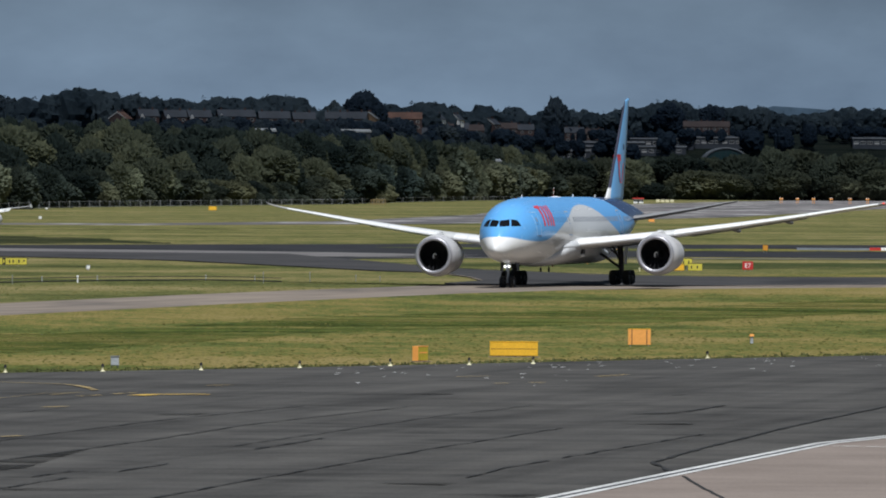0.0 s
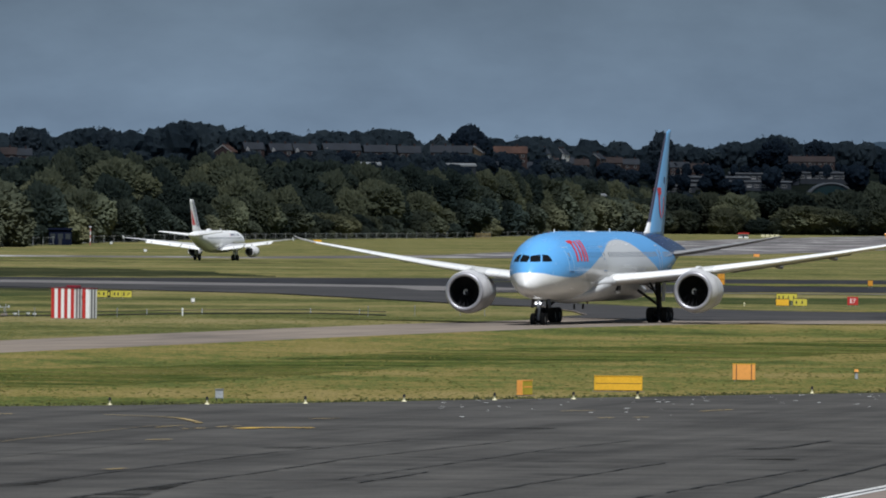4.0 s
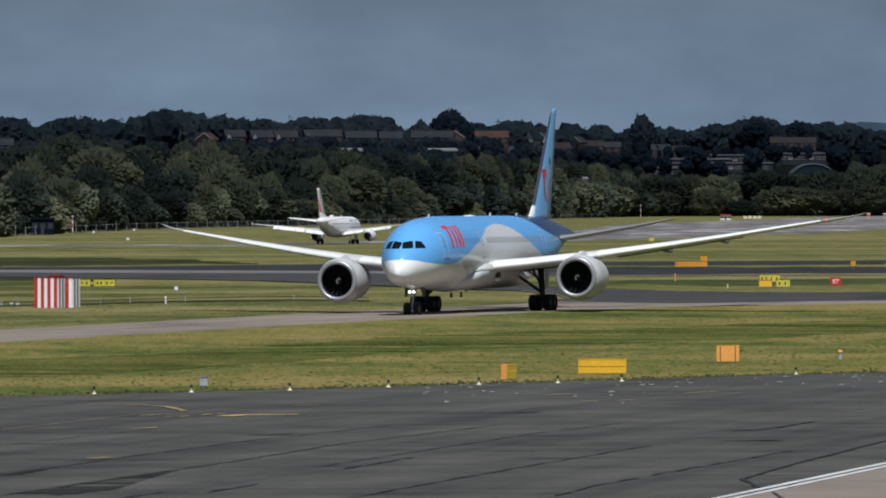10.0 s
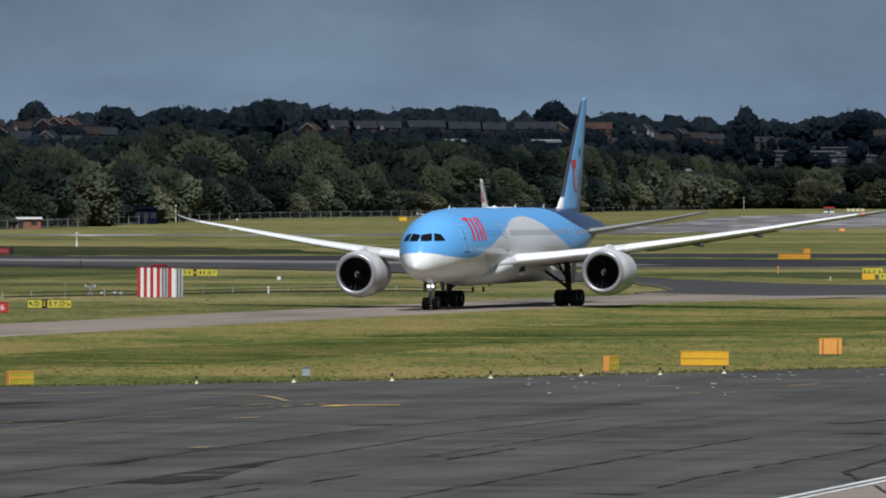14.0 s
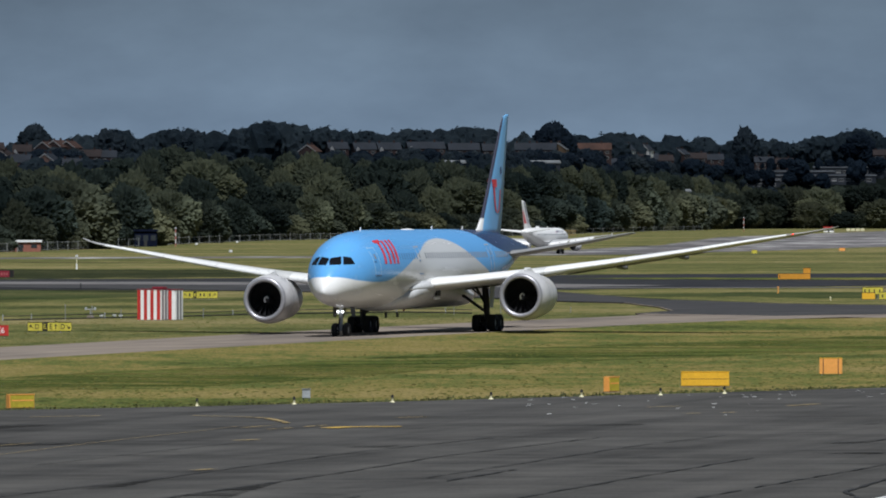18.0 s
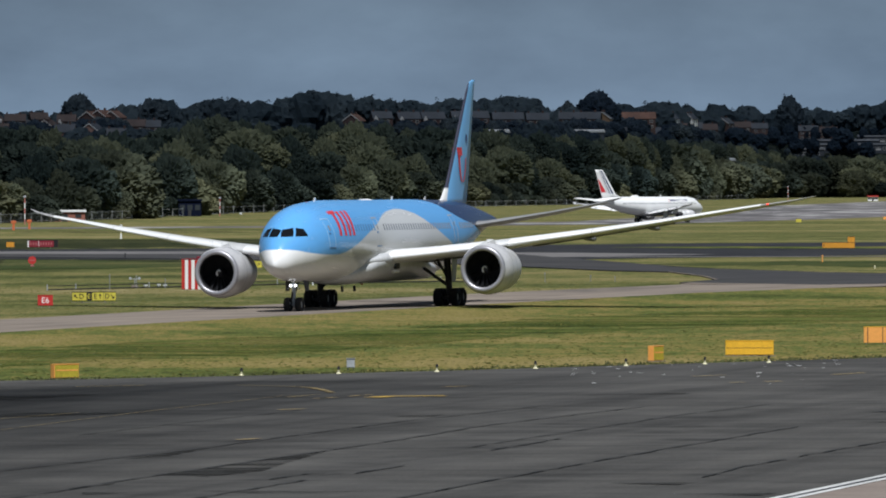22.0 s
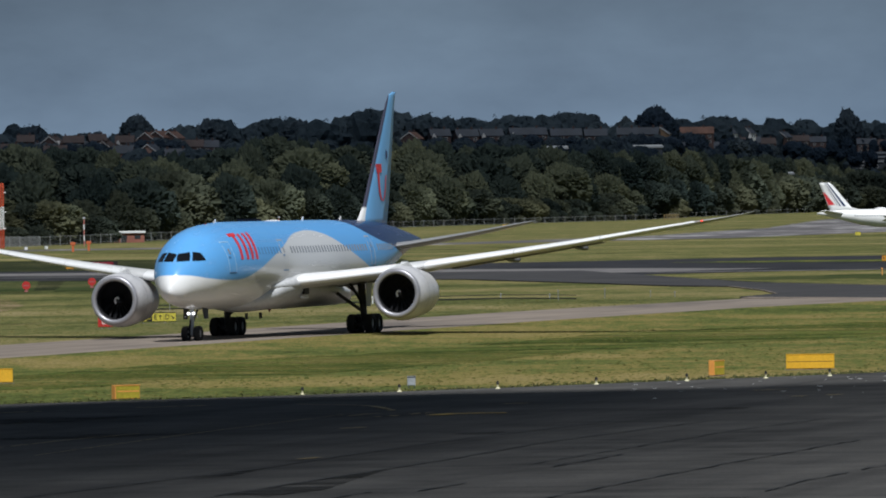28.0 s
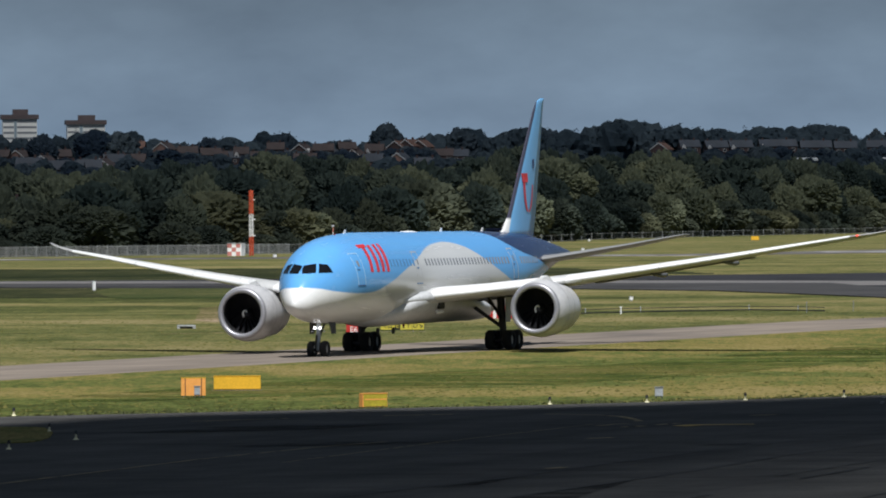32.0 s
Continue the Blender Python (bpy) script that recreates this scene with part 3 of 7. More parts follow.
for pts in PATCHES:
    setting("pavement_patch", polygon(pts, 0.066), M_PATCH, "dark oil-stained patch on the apron")
YELLOW = [[(-12.9, 346.0), (-11.2, 344.5), (-10.3, 343.5), (-9.4, 341.3), (-8.8, 337.9), (-8.3, 333.5)], [(-20, 280), (-15.5, 304), (-11.9, 320.8), (-10.3, 328.1), (-8.7, 330.1)], [(-10.0, 326.0), (-9.2, 328.9), (-8.7, 330.1)], [(-8.8, 324.1), (-7.9, 325.9)], [(-7.4, 327.6), (-6.5, 329.9)], [(-6.4, 325.6), (-5.7, 327.2), (-4.6, 327.6), (-3.3, 327.8)], [(-3.6, 341.9), (-2.3, 343.3)], [(-9.8, 308.2), (-8.8, 309.3)], [(-10.1, 272.4), (-9.4, 273.7)],
          [(7.9, 359.7), (9.5, 361.4)], [(9.3, 348.1), (10.0, 348.8)], [(11.0, 349.7), (11.7, 350.4)], [(14.5, 361.8), (16.1, 365.4)], [(-28, 336), (-24, 340)], [(-20, 344), (-17, 346)], [(-27.0, 243.2), (-23.8, 243.5)], [(-29.5, 251), (-27.4, 262.5), (-25.5, 272.6), (-23.5, 283.5), (-20.0, 298), (-17.6, 305.1)]]
for i, pts in enumerate(YELLOW):
    setting("marking_yellow", track(pts, (0.34, 0.07, 0.16, 0.3, 0.3, 0.85)[i] if i < 6 else 0.9 if i == 15 else 0.12 if i == 16 else 0.34, 0.075), M_LINE_Y if i in (5, 15) else M_LINE_WORN, "worn yellow guide line on the apron")


# pale scraps of worn paint and grit near the apron's far edge
def scraps():
    r = random.Random(17)
    bm = bmesh.new()
    for k in range(75):
        x = r.uniform(2, 45)
        y = interp(APRON_EDGE, x) - abs(r.gauss(0, 1)) * 14 - 1.5
        w, d = r.uniform(0.03, 0.16), r.uniform(0.10, 0.5)
        z = 0.052 + r.uniform(0, 0.006)
        bm.faces.new([bm.verts.new((x + a, y + b, z)) for a, b in ((-w, -d), (w * 0.8, -d * 0.7), (w, d), (-w * 0.6, d * 0.8))])
    return setting("marking_scraps", bm, M_LINE_W, "pale scraps of worn paint and grit on the apron", kind="stuff")


scraps()

# rough grass along the apron's edge
def edge_tufts():
    r = random.Random(5)
    bm = bmesh.new()
    for (x0, y0), (x1, y1) in zip(APRON_EDGE[1:], APRON_EDGE[2:]):
        for k in range(int(math.hypot(x1 - x0, y1 - y0) * 26)):
            u = r.random()
            off = abs(r.gauss(0, 1)) * 1.6
            x, y = x0 + (x1 - x0) * u - off * 0.6 + r.uniform(-0.2, 0.2), y0 + (y1 - y0) * u + off - 0.15
            h = r.uniform(0.03, 0.10) + (0.10 if r.random() < 0.05 else 0)
            for q in range(3):
                a = r.uniform(0, 6.28)
                w = r.uniform(0.03, 0.09)
                p = Vector((x + r.uniform(-0.1, 0.1), y + r.uniform(-0.1, 0.1), 0.0))
                s = Vector((math.cos(a), math.sin(a), 0)) * w
                v = [bm.verts.new(p - s), bm.verts.new(p + s), bm.verts.new(p + s * 0.4 + Vector((r.uniform(-0.06, 0.06), r.uniform(-0.06, 0.06), h)))]
                bm.faces.new(v)
    return setting("grass_tufts", bm, M_TUFT, "ragged uncut grass along the apron's edge", kind="stuff")


edge_tufts()


def verge_tufts():
    """Uneven mown growth on the verge between apron and taxiway, and on the island behind it."""
    r = np.random.default_rng(12)
    n = 15000
    y = 345 + 360 * r.uniform(0, 1, n) ** 1.35
    x = y * np.tan(np.radians(r.uniform(-7.6, 5.6, n)))
    edge = np.interp(x, [p[0] for p in APRON_EDGE], [p[1] for p in APRON_EDGE])
    near = np.interp(y, [p[1] for p in NEAR_EDGE], [p[0] for p in NEAR_EDGE])
    far = np.interp(y, [p[1] for p in FAR_EDGE[:-2]], [p[0] for p in FAR_EDGE[:-2]])
    keep = (y > edge + 0.6) & ((x > near + 3.5) & (y < 640) | (x < far - 0.6) & (y < 700))
    x, y = x[keep], y[keep]
    n = len(x)
    h = r.uniform(0.015, 0.045, n) * (1 + 1.0 * (r.uniform(0, 1, n) < 0.06))
    w = r.uniform(0.04, 0.16, n)
    a, lean = r.uniform(-0.6, 0.6, n), r.uniform(-0.05, 0.05, n)
    z = np.zeros(n)
    c, s = np.cos(a) * w, np.sin(a) * w
    corners = [(x - c, y - s, z), (x + c, y + s, z), (x + 0.7 * c + lean, y, h), (x + lean, y + 0.03, h * 1.25), (x - 0.7 * c + lean, y, h * 0.9)]
    v = np.stack([np.stack(q, -1) for q in corners], 1).reshape(-1, 3)
    me = bpy.data.meshes.new("grass_clumps")
    me.from_pydata(v.tolist(), [], np.arange(5 * n).reshape(-1, 5).tolist())
    me.polygons.foreach_set("use_smooth", [True] * n)
    me.normals_split_custom_set_from_vertices([(0.0, -0.35, 0.937)] * (5 * n))
    me.materials.append(M_CLUMP)
    return tagged(new("grass_clumps", me), "uneven clumps of dry and green mown grass", "grass", kind="stuff")


verge_tufts()
# ---- the wide-body jet: x forward from the nose wheel, y to its left, z up ----
def ring(x, w, zt, zb, zc, seg=40):
    """One fuselage section: half width w, top, bottom, height of the widest line."""
    out = []
    for k in range(seg):
        a = 2 * math.pi * k / seg
        s = math.sin(a)
        out.append((x, w * math.cos(a), zc + (zt - zc) * s if s > 0 else zc + (zc - zb) * s))
    return out


BODY = [  # x, half width, top, bottom, widest line
    (3.80, 0.03, 3.50, 3.40, 3.45), (3.78, 0.10, 3.59, 3.31, 3.44), (3.74, 0.17, 3.70, 3.24, 3.45), (3.66, 0.29, 3.89, 3.14, 3.50), (3.55, 0.43, 4.12, 3.05, 3.55),
    (3.35, 0.65, 4.45, 2.90, 3.63), (3.10, 0.87, 4.78, 2.76, 3.71), (2.80, 1.06, 5.09, 2.67, 3.81), (2.40, 1.27, 5.45, 2.60, 3.94), (1.90, 1.51, 5.85, 2.53, 4.09),
    (1.40, 1.74, 6.21, 2.46, 4.22), (0.80, 2.01, 6.60, 2.37, 4.36), (0.20, 2.24, 6.92, 2.29, 4.47), (-0.60, 2.43, 7.22, 2.22, 4.57), (-1.40, 2.56, 7.43, 2.18, 4.65),
    (-2.50, 2.68, 7.61, 2.15, 4.72), (-3.70, 2.76, 7.72, 2.14, 4.76), (-5.20, 2.82, 7.80, 2.14, 4.80), (-6.70, 2.86, 7.86, 2.14, 4.83), (-9.50, 2.88, 7.87, 2.12, 4.88),
    (-14.00, 2.88, 7.87, 2.10, 4.88), (-20.00, 2.88, 7.87, 2.10, 4.88), (-27.00, 2.88, 7.87, 2.10, 4.88), (-31.00, 2.85, 7.86, 2.20, 4.92), (-34.50, 2.68, 7.83, 2.60, 5.10),
    (-38.00, 2.32, 7.76, 3.25, 5.40), (-41.50, 1.80, 7.60, 4.10, 5.75), (-45.00, 1.22, 7.30, 4.90, 6.05), (-48.50, 0.66, 6.90, 5.60, 6.20), (-51.20, 0.28, 6.55, 5.95, 6.25),
    (-52.30, 0.10, 6.38, 6.12, 6.25),
]


def body_at(x):
    rows = BODY[::-1]
    for a, b in zip(rows, rows[1:]):
        if x <= b[0]:
            u = max(0.0, (x - a[0]) / (b[0] - a[0]))
            return [p + (q - p) * u for p, q in zip(a, b)]
    return list(rows[-1])


def skin(x, z, sign=1, out=0.0):
    """The point of the fuselage skin at station x and height z, on its left (1) or right (-1) side."""
    _, w, zt, zb, zc = body_at(x)
    s = max(-0.999, min(0.999, (z - zc) / ((zt - zc) if z > zc else (zc - zb))))
    return Vector((x, sign * (w * math.sqrt(1 - s * s) + out), z + (out * s * 0.8)))


def skin_quad(corners, sign, out, inner, n=4):
    """A thin pane on the skin between four (x, z) corners, in order round it."""
    (x0, z0), (x1, z1), (x2, z2), (x3, z3) = corners
    bm = bmesh.new()
    grids = []
    for off in (out, inner):
        grid = []
        for i in range(n + 1):
            u = i / n
            ax, az, bx, bz = x0 + (x1 - x0) * u, z0 + (z1 - z0) * u, x3 + (x2 - x3) * u, z3 + (z2 - z3) * u
            grid.append([bm.verts.new(skin(ax + (bx - ax) * k / n, az + (bz - az) * k / n, sign, off)) for k in range(n + 1)])
        grids.append(grid)
    g, h = grids
    for i in range(n):
        for k in range(n):
            bm.faces.new((g[i][k], g[i + 1][k], g[i + 1][k + 1], g[i][k + 1]))
        bm.faces.new((g[i][0], h[i][0], h[i + 1][0], g[i + 1][0]))
        bm.faces.new((g[i][n], g[i + 1][n], h[i + 1][n], h[i][n]))
        bm.faces.new((g[0][i], g[0][i + 1], h[0][i + 1], h[0][i]))
        bm.faces.new((g[n][i], h[n][i], h[n][i + 1], g[n][i + 1]))
    return bm


def skin_stroke(points, width, sign, out):
    """A painted stroke on the skin along (x, z) points, of a width along x."""
    bm = bmesh.new()
    prev = None
    for (xa, za), (xb, zb) in zip(points, points[1:]):
        for k in range(5):
            u = k / 4
            x, z = xa + (xb - xa) * u, za + (zb - za) * u
            pr = [bm.verts.new(skin(x + q, z, sign, out)) for q in (width / 2, -width / 2)]
            if prev:
                bm.faces.new((prev[0], pr[0], pr[1], prev[1]))
            prev = pr
    return bm


AIRFOIL = [(0.0, 0.0), (0.012, 0.028), (0.05, 0.055), (0.15, 0.085), (0.30, 0.10), (0.5, 0.088), (0.75, 0.05), (1.0, 0.006), (1.0, -0.004), (0.75, -0.012), (0.5, -0.028), (0.30, -0.042), (0.15, -0.042), (0.05, -0.030), (0.012, -0.016)]


def wing_ring(le, te, z_le, z_te, y, thick, vertical=False):
    chord = le - te
    out = []
    for u, v in AIRFOIL:
        px = le - u * chord
        pz = z_le + (z_te - z_le) * u + v * chord * thick
        out.append((px, y + (v * chord * thick if vertical else 0), z_le if vertical else pz))
    return out


def wing_mesh(rows, sign, thick=1.0):
    return loft([[(x, sign * y, z) for x, y, z in wing_ring(le, te, zl, zt, yy, thick * th)] for le, te, zl, zt, yy, th in rows])


def fin_mesh(rows, thick):
    rings = []
    for le, te, z in rows:
        chord = le - te
        up = [(le - u * chord, v * chord * thick, z) for u, v in AIRFOIL[:8]]
        rings.append(up + [(x, -y, zz) for x, y, zz in up[::-1][:-1]])
    return loft(rings)


def wheel(parent, x, y, radius, width, z=None):
    """Tyre with rounded shoulders and a hub, turning about y; its own object so that it can roll."""
    hub = part("wheel", tube((0, -width * 0.30, 0), (0, width * 0.30, 0), radius * 0.50, None, 16), M_RIM, parent, "grey metal wheel hub", at=pose(x, y, radius if z is None else z))
    h = width / 2
    prof = [(-h * 0.8, radius * 0.50), (-h, radius * 0.62), (-h, radius * 0.86), (-h * 0.72, radius * 0.97), (0, radius), (h * 0.72, radius * 0.97), (h, radius * 0.86), (h, radius * 0.62), (h * 0.8, radius * 0.50)]
    rings = [[(r * math.cos(2 * math.pi * k / 24), py, r * math.sin(2 * math.pi * k / 24)) for k in range(24)] for py, r in prof]
    part("tyre", loft(rings, True, (False, False)), M_RUBBER, hub, "black rubber tyre", True)
    return hub


WHEELS = []  # (object, radius, which aircraft)


def engine(parent, sign, x_lip, y, z, r, length, blades, pylon_to):
    """A turbofan: cowl, polished lip, lining, spinner, fan blades, core nozzle and pylon."""
    yy = sign * y
    cowl = part("engine_cowl", lathe_x([(x_lip - 0.22, r * 0.90), (x_lip - 0.6, r * 0.965), (x_lip - 1.3, r), (x_lip - 2.6, r * 0.96), (x_lip - 0.62 * length, r * 0.88), (x_lip - 0.85 * length, r * 0.84), (x_lip - length, r * 0.73), (x_lip - length + 0.02, r * 0.70), (x_lip - 0.8 * length, r * 0.72)], 40, yy, z), M_GREYCOWL, parent, "smooth light grey engine cowl", True)
    lip = [(x_lip - 0.235, r * 0.905)] + [(x_lip - 0.13 + 0.13 * math.cos(a), r * 0.80 + r * 0.09 * math.sin(a)) for a in (1.45, 1.1, 0.75, 0.4, 0.1, -0.3, -0.7, -1.1, -1.5)] + [(x_lip - 0.32, r * 0.715)]
    part("intake_lip", lathe_x(lip, 40, yy, z), M_LIP, cowl, "polished bare metal intake lip", True)
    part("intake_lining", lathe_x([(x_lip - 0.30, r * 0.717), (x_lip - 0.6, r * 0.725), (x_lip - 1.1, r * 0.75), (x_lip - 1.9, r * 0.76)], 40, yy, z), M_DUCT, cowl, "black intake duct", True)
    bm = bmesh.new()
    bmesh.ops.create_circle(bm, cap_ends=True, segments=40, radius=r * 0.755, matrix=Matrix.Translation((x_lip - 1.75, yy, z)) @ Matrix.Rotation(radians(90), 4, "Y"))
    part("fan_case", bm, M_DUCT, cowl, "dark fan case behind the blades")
    part("spinner", lathe_x([(x_lip - 0.85, 0.001), (x_lip - 0.88, r * 0.05), (x_lip - 1.0, r * 0.10), (x_lip - 1.25, r * 0.175), (x_lip - 1.6, r * 0.21)], 20, yy, z), M_DARKMETAL, cowl, "dark spinner cone", True)
    for xs_, rs in ((1.75, 0.9935), (3.1, 0.945)):
        part("cowl_seam", lathe_x([(x_lip - xs_ + 0.03, r * rs), (x_lip - xs_ + 0.025, r * rs + 0.006), (x_lip - xs_ - 0.025, r * rs + 0.005), (x_lip - xs_ - 0.03, r * rs - 0.002)], 40, yy, z), M_GREY, cowl, "thin grey joint round the cowl", True)
    sw = bmesh.new()
    prev = None
    for k in range(9):
        a, rr = 0.6 + k * 0.42, r * (0.035 + 0.017 * k)
        xx = x_lip - 0.86 - 0.032 * k - 0.0
        p = [sw.verts.new((xx + 0.03, yy + q * math.cos(a), z + q * math.sin(a))) for q in (max(0.0, rr - 0.07), rr + 0.07)]
        if prev:
            sw.faces.new((prev[0], p[0], p[1], prev[1]))
        prev = p
    part("spinner_swirl", sw, M_WHITE, cowl, "white painted swirl on the spinner")
    for k in range(blades):
        a0 = 2 * math.pi * k / blades
        rings = []
        for i in range(6):
            u = i / 5
            rr = r * (0.19 + 0.55 * u)
            a = a0 + 0.16 * u * u
            tw = radians(30 + 32 * u)
            cw = r * (0.085 + 0.06 * u)
            xc = x_lip - 1.45
            rad = Vector((0, math.cos(a), math.sin(a)))
            tan = Vector((0, -math.sin(a), math.cos(a)))
            c = Vector((xc, yy, z)) + rad * rr
            d = (Vector((1, 0, 0)) * math.cos(tw) + tan * math.sin(tw)) * cw
            nrm = (Vector((1, 0, 0)) * math.sin(tw) - tan * math.cos(tw)) * 0.018
            rings.append([c + d + nrm * 0.3, c + nrm, c - d, c - nrm])
        part("fan_blade", loft(rings), M_BLADE, cowl)
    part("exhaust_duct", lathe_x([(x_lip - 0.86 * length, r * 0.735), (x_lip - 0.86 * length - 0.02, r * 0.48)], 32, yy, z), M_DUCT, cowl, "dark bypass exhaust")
    part("core_nozzle", lathe_x([(x_lip - 0.9 * length, r * 0.5), (x_lip - length - 0.5, r * 0.42), (x_lip - length - 1.0, r * 0.34), (x_lip - length - 1.0, r * 0.30), (x_lip - length - 1.9, 0.02)], 24, yy, z), M_DARKMETAL, cowl, "dark metal exhaust nozzle", True)
    x1, z1 = pylon_to
    rings = []
    for xx, zz0, zz1, w in ((x_lip - 1.3, z + r * 0.9, z + r * 1.03, 0.05), (x_lip - 2.2, z + r * 0.85, z + r * 1.14, 0.24), (x_lip - 3.8, z + r * 0.8, z1 + 0.05, 0.27), (x_lip - length, z + r * 0.55, z1 + 0.1, 0.22), (x1, z + r * 0.75, z1, 0.05)):
        rings.append([(xx, yy - w, zz0), (xx, yy + w, zz0), (xx, yy + w, zz1), (xx, yy - w, zz1)])
    part("pylon", loft(rings), M_WING, parent, "grey-white engine pylon")
    return cowl


M_GREYCOWL = paint("grey-white engine paint", (0.56, 0.555, 0.56), 0.36, 0, 0.10, 0.8)
JET_WING = [  # leading edge x, trailing edge x, z at each, y, thickness
    (-11.6, -24.2, 3.55, 3.2, 0.0, 0.66), (-12.9, -24.2, 3.62, 3.28, 2.4, 0.66), (-14.8, -24.0, 3.92, 3.62, 5.5, 0.68), (-17.55, -24.4, 4.42, 4.28, 10.0, 0.74), (-20.5, -26.0, 5.10, 5.02, 15.0, 0.70), (-23.45, -27.8, 5.85, 5.80, 20.0, 0.62), (-25.85, -29.1, 6.55, 6.42, 24.2, 0.58), (-27.45, -30.0, 6.99, 6.88, 27.0, 0.55), (-28.8, -30.7, 7.20, 7.13, 28.3, 0.5), (-30.0, -31.2, 7.40, 7.36, 29.3, 0.5), (-31.2, -31.8, 7.62, 7.60, 30.1, 0.45)]


def wing_at(table, y):
    rows = table
    for a, b in zip(rows, rows[1:]):
        if y <= b[4]:
            u = (y - a[4]) / (b[4] - a[4])
            return [p + (q - p) * u for p, q in zip(a, b)]
    return list(rows[-1])


def wide_body_jet():
    jet = thing("airliner", "light blue and white twin-engine wide-body airliner taxiing on the taxiway", "airplane")
    rings = [ring(*row, 44) for row in BODY]
    fus = part("fuselage", loft(rings), M_LIVERY, jet, "light blue fuselage with white nose, grey sweep and navy tail", True)
    # belly fairing between the wings
    bel = []
    for x, w, zt, zb in ((-7.6, 0.4, 2.6, 2.05), (-9.0, 1.9, 3.2, 1.92), (-10.6, 2.75, 4.1, 1.82), (-12.5, 3.1, 4.7, 1.86), (-16, 3.2, 4.7, 1.92), (-22, 3.2, 4.3, 1.92), (-26, 2.95, 3.6, 1.95), (-29, 2.0, 2.9, 1.95), (-31, 0.4, 2.5, 2.15)):
        bel.append(ring(x, w, zt, zb, (zt * 0.55 + zb * 0.45), 28))
    part("belly_fairing", loft(bel), M_BELLY, jet, "grey belly fairing with air inlets", True)
    for s in (1, -1):
        part("air_inlet", box(-15.9, -14.9, s * 3.16 - 0.14, s * 3.16 + 0.06, 2.88, 3.30, 0.04), M_BLACK, jet, "dark air-conditioning inlet")
        part("inlet_lip", box(-15.7, -14.5, s * 3.10 - 0.10, s * 3.10 + 0.14, 2.60, 2.80, 0.06), M_WHITE, jet, "white lip of an inlet")
    # cockpit windows: two front panes and a side pane on either side
    panes = [[(2.52, 5.335), (1.96, 5.84), (1.52, 5.95), (2.07, 5.37)], [(1.94, 5.36), (1.41, 5.94), (1.05, 5.87), (1.05, 5.38)]]
    for s in (1, -1):
        for corners in panes:
            part("cockpit_window", skin_quad(corners, s, 0.022, -0.03), M_BLACKGLASS, fus, "dark cockpit pane")
        # doors
        for x0, z0 in ((-1.2, 4.58), (-11.6, 4.6), (-31.4, 4.7)):
            mat = M_SEAM if x0 > -5 else M_GREY
            for c in ([(x0, z0), (x0, z0 + 2), (x0 - 0.07, z0 + 2), (x0 - 0.07, z0)], [(x0 - 1.03, z0), (x0 - 1.03, z0 + 2), (x0 - 1.1, z0 + 2), (x0 - 1.1, z0)], [(x0 - 0.07, z0 + 1.93), (x0 - 0.07, z0 + 2), (x0 - 1.03, z0 + 2), (x0 - 1.03, z0 + 1.93)]):
                part("door_seam", skin_quad(c, s, 0.010, -0.02), mat, fus)
            part("door_sill", skin_quad([(x0, z0 - 0.09), (x0, z0), (x0 - 1.1, z0), (x0 - 1.1, z0 - 0.09)], s, 0.014, -0.02), M_DOORLINE, fus, "dark door sill")
            part("door_window", skin_quad([(x0 - 0.42, z0 + 1.15), (x0 - 0.42, z0 + 1.5), (x0 - 0.66, z0 + 1.5), (x0 - 0.66, z0 + 1.15)], s, 0.012, -0.02, 2), M_CABIN, fus)
            part("door_handle", skin_quad([(x0 - 0.2, z0 + 0.9), (x0 - 0.2, z0 + 1.0), (x0 - 0.5, z0 + 1.0), (x0 - 0.5, z0 + 0.9)], s, 0.02, -0.02, 1), M_DOORLINE, fus)
        # cabin windows
        x = -5.0
        while x > -38:
            if not (-13.2 < x < -11.2 or -33.0 < x < -31.0):
                part("cabin_window", skin_quad([(x, 5.68), (x, 6.12), (x - 0.29, 6.12), (x - 0.29, 5.68)], s, 0.010, -0.02, 1), M_CABIN if x < -12 else M_CABINBLUE, fus)
            x -= 0.62
        # red marking: plain slanted bars
        for pts in ([(-3.86, 7.0), (-3.62, 6.1), (-3.44, 5.36)], [(-4.92, 7.05), (-4.68, 6.37), (-4.48, 5.36)], [(-5.84, 7.09), (-5.64, 6.36), (-5.36, 5.36)], [(-6.68, 7.12), (-6.4, 6.29), (-6.2, 5.36)]):
            part("red_bar", skin_stroke(pts, 0.44, s, 0.013), M_RED, fus, "slanted red bar of the marking")
        part("red_bar", skin_quad([(-3.15, 6.86), (-3.15, 7.06), (-4.45, 7.12), (-4.45, 6.92)], s, 0.016, -0.01), M_RED, fus, "short red bar over the first stroke")
        # wings
        wing = part("wing", wing_mesh(JET_WING[:8], s), M_UNDER, jet, "long swept grey-white wing", True)
        part("wingtip", wing_mesh(JET_WING[7:], s), M_TIP, wing, "pale grey raked wingtip", True)
        for y in (8.0, 14.6, 19.0):
            le, te, zl, zt, _, _ = wing_at(JET_WING, y)
            rr = []
            for u, w, h in ((0.0, 0.03, 0.04), (0.25, 0.11, 0.17), (0.6, 0.12, 0.24), (0.85, 0.08, 0.24), (1.0, 0.02, 0.18)):
                xx = te + 2.1 - u * 3.9
                zz = zt - 0.10 + 0.03 * (1 - u)
                rr.append([(xx, s * y + w * math.cos(a), zz - h * 0.5 + h * 0.62 * math.sin(a)) for a in [2 * math.pi * q / 8 for q in range(8)]])
            part("flap_fairing", loft(rr), M_FLAP, wing, "dark grey flap track fairing", True)
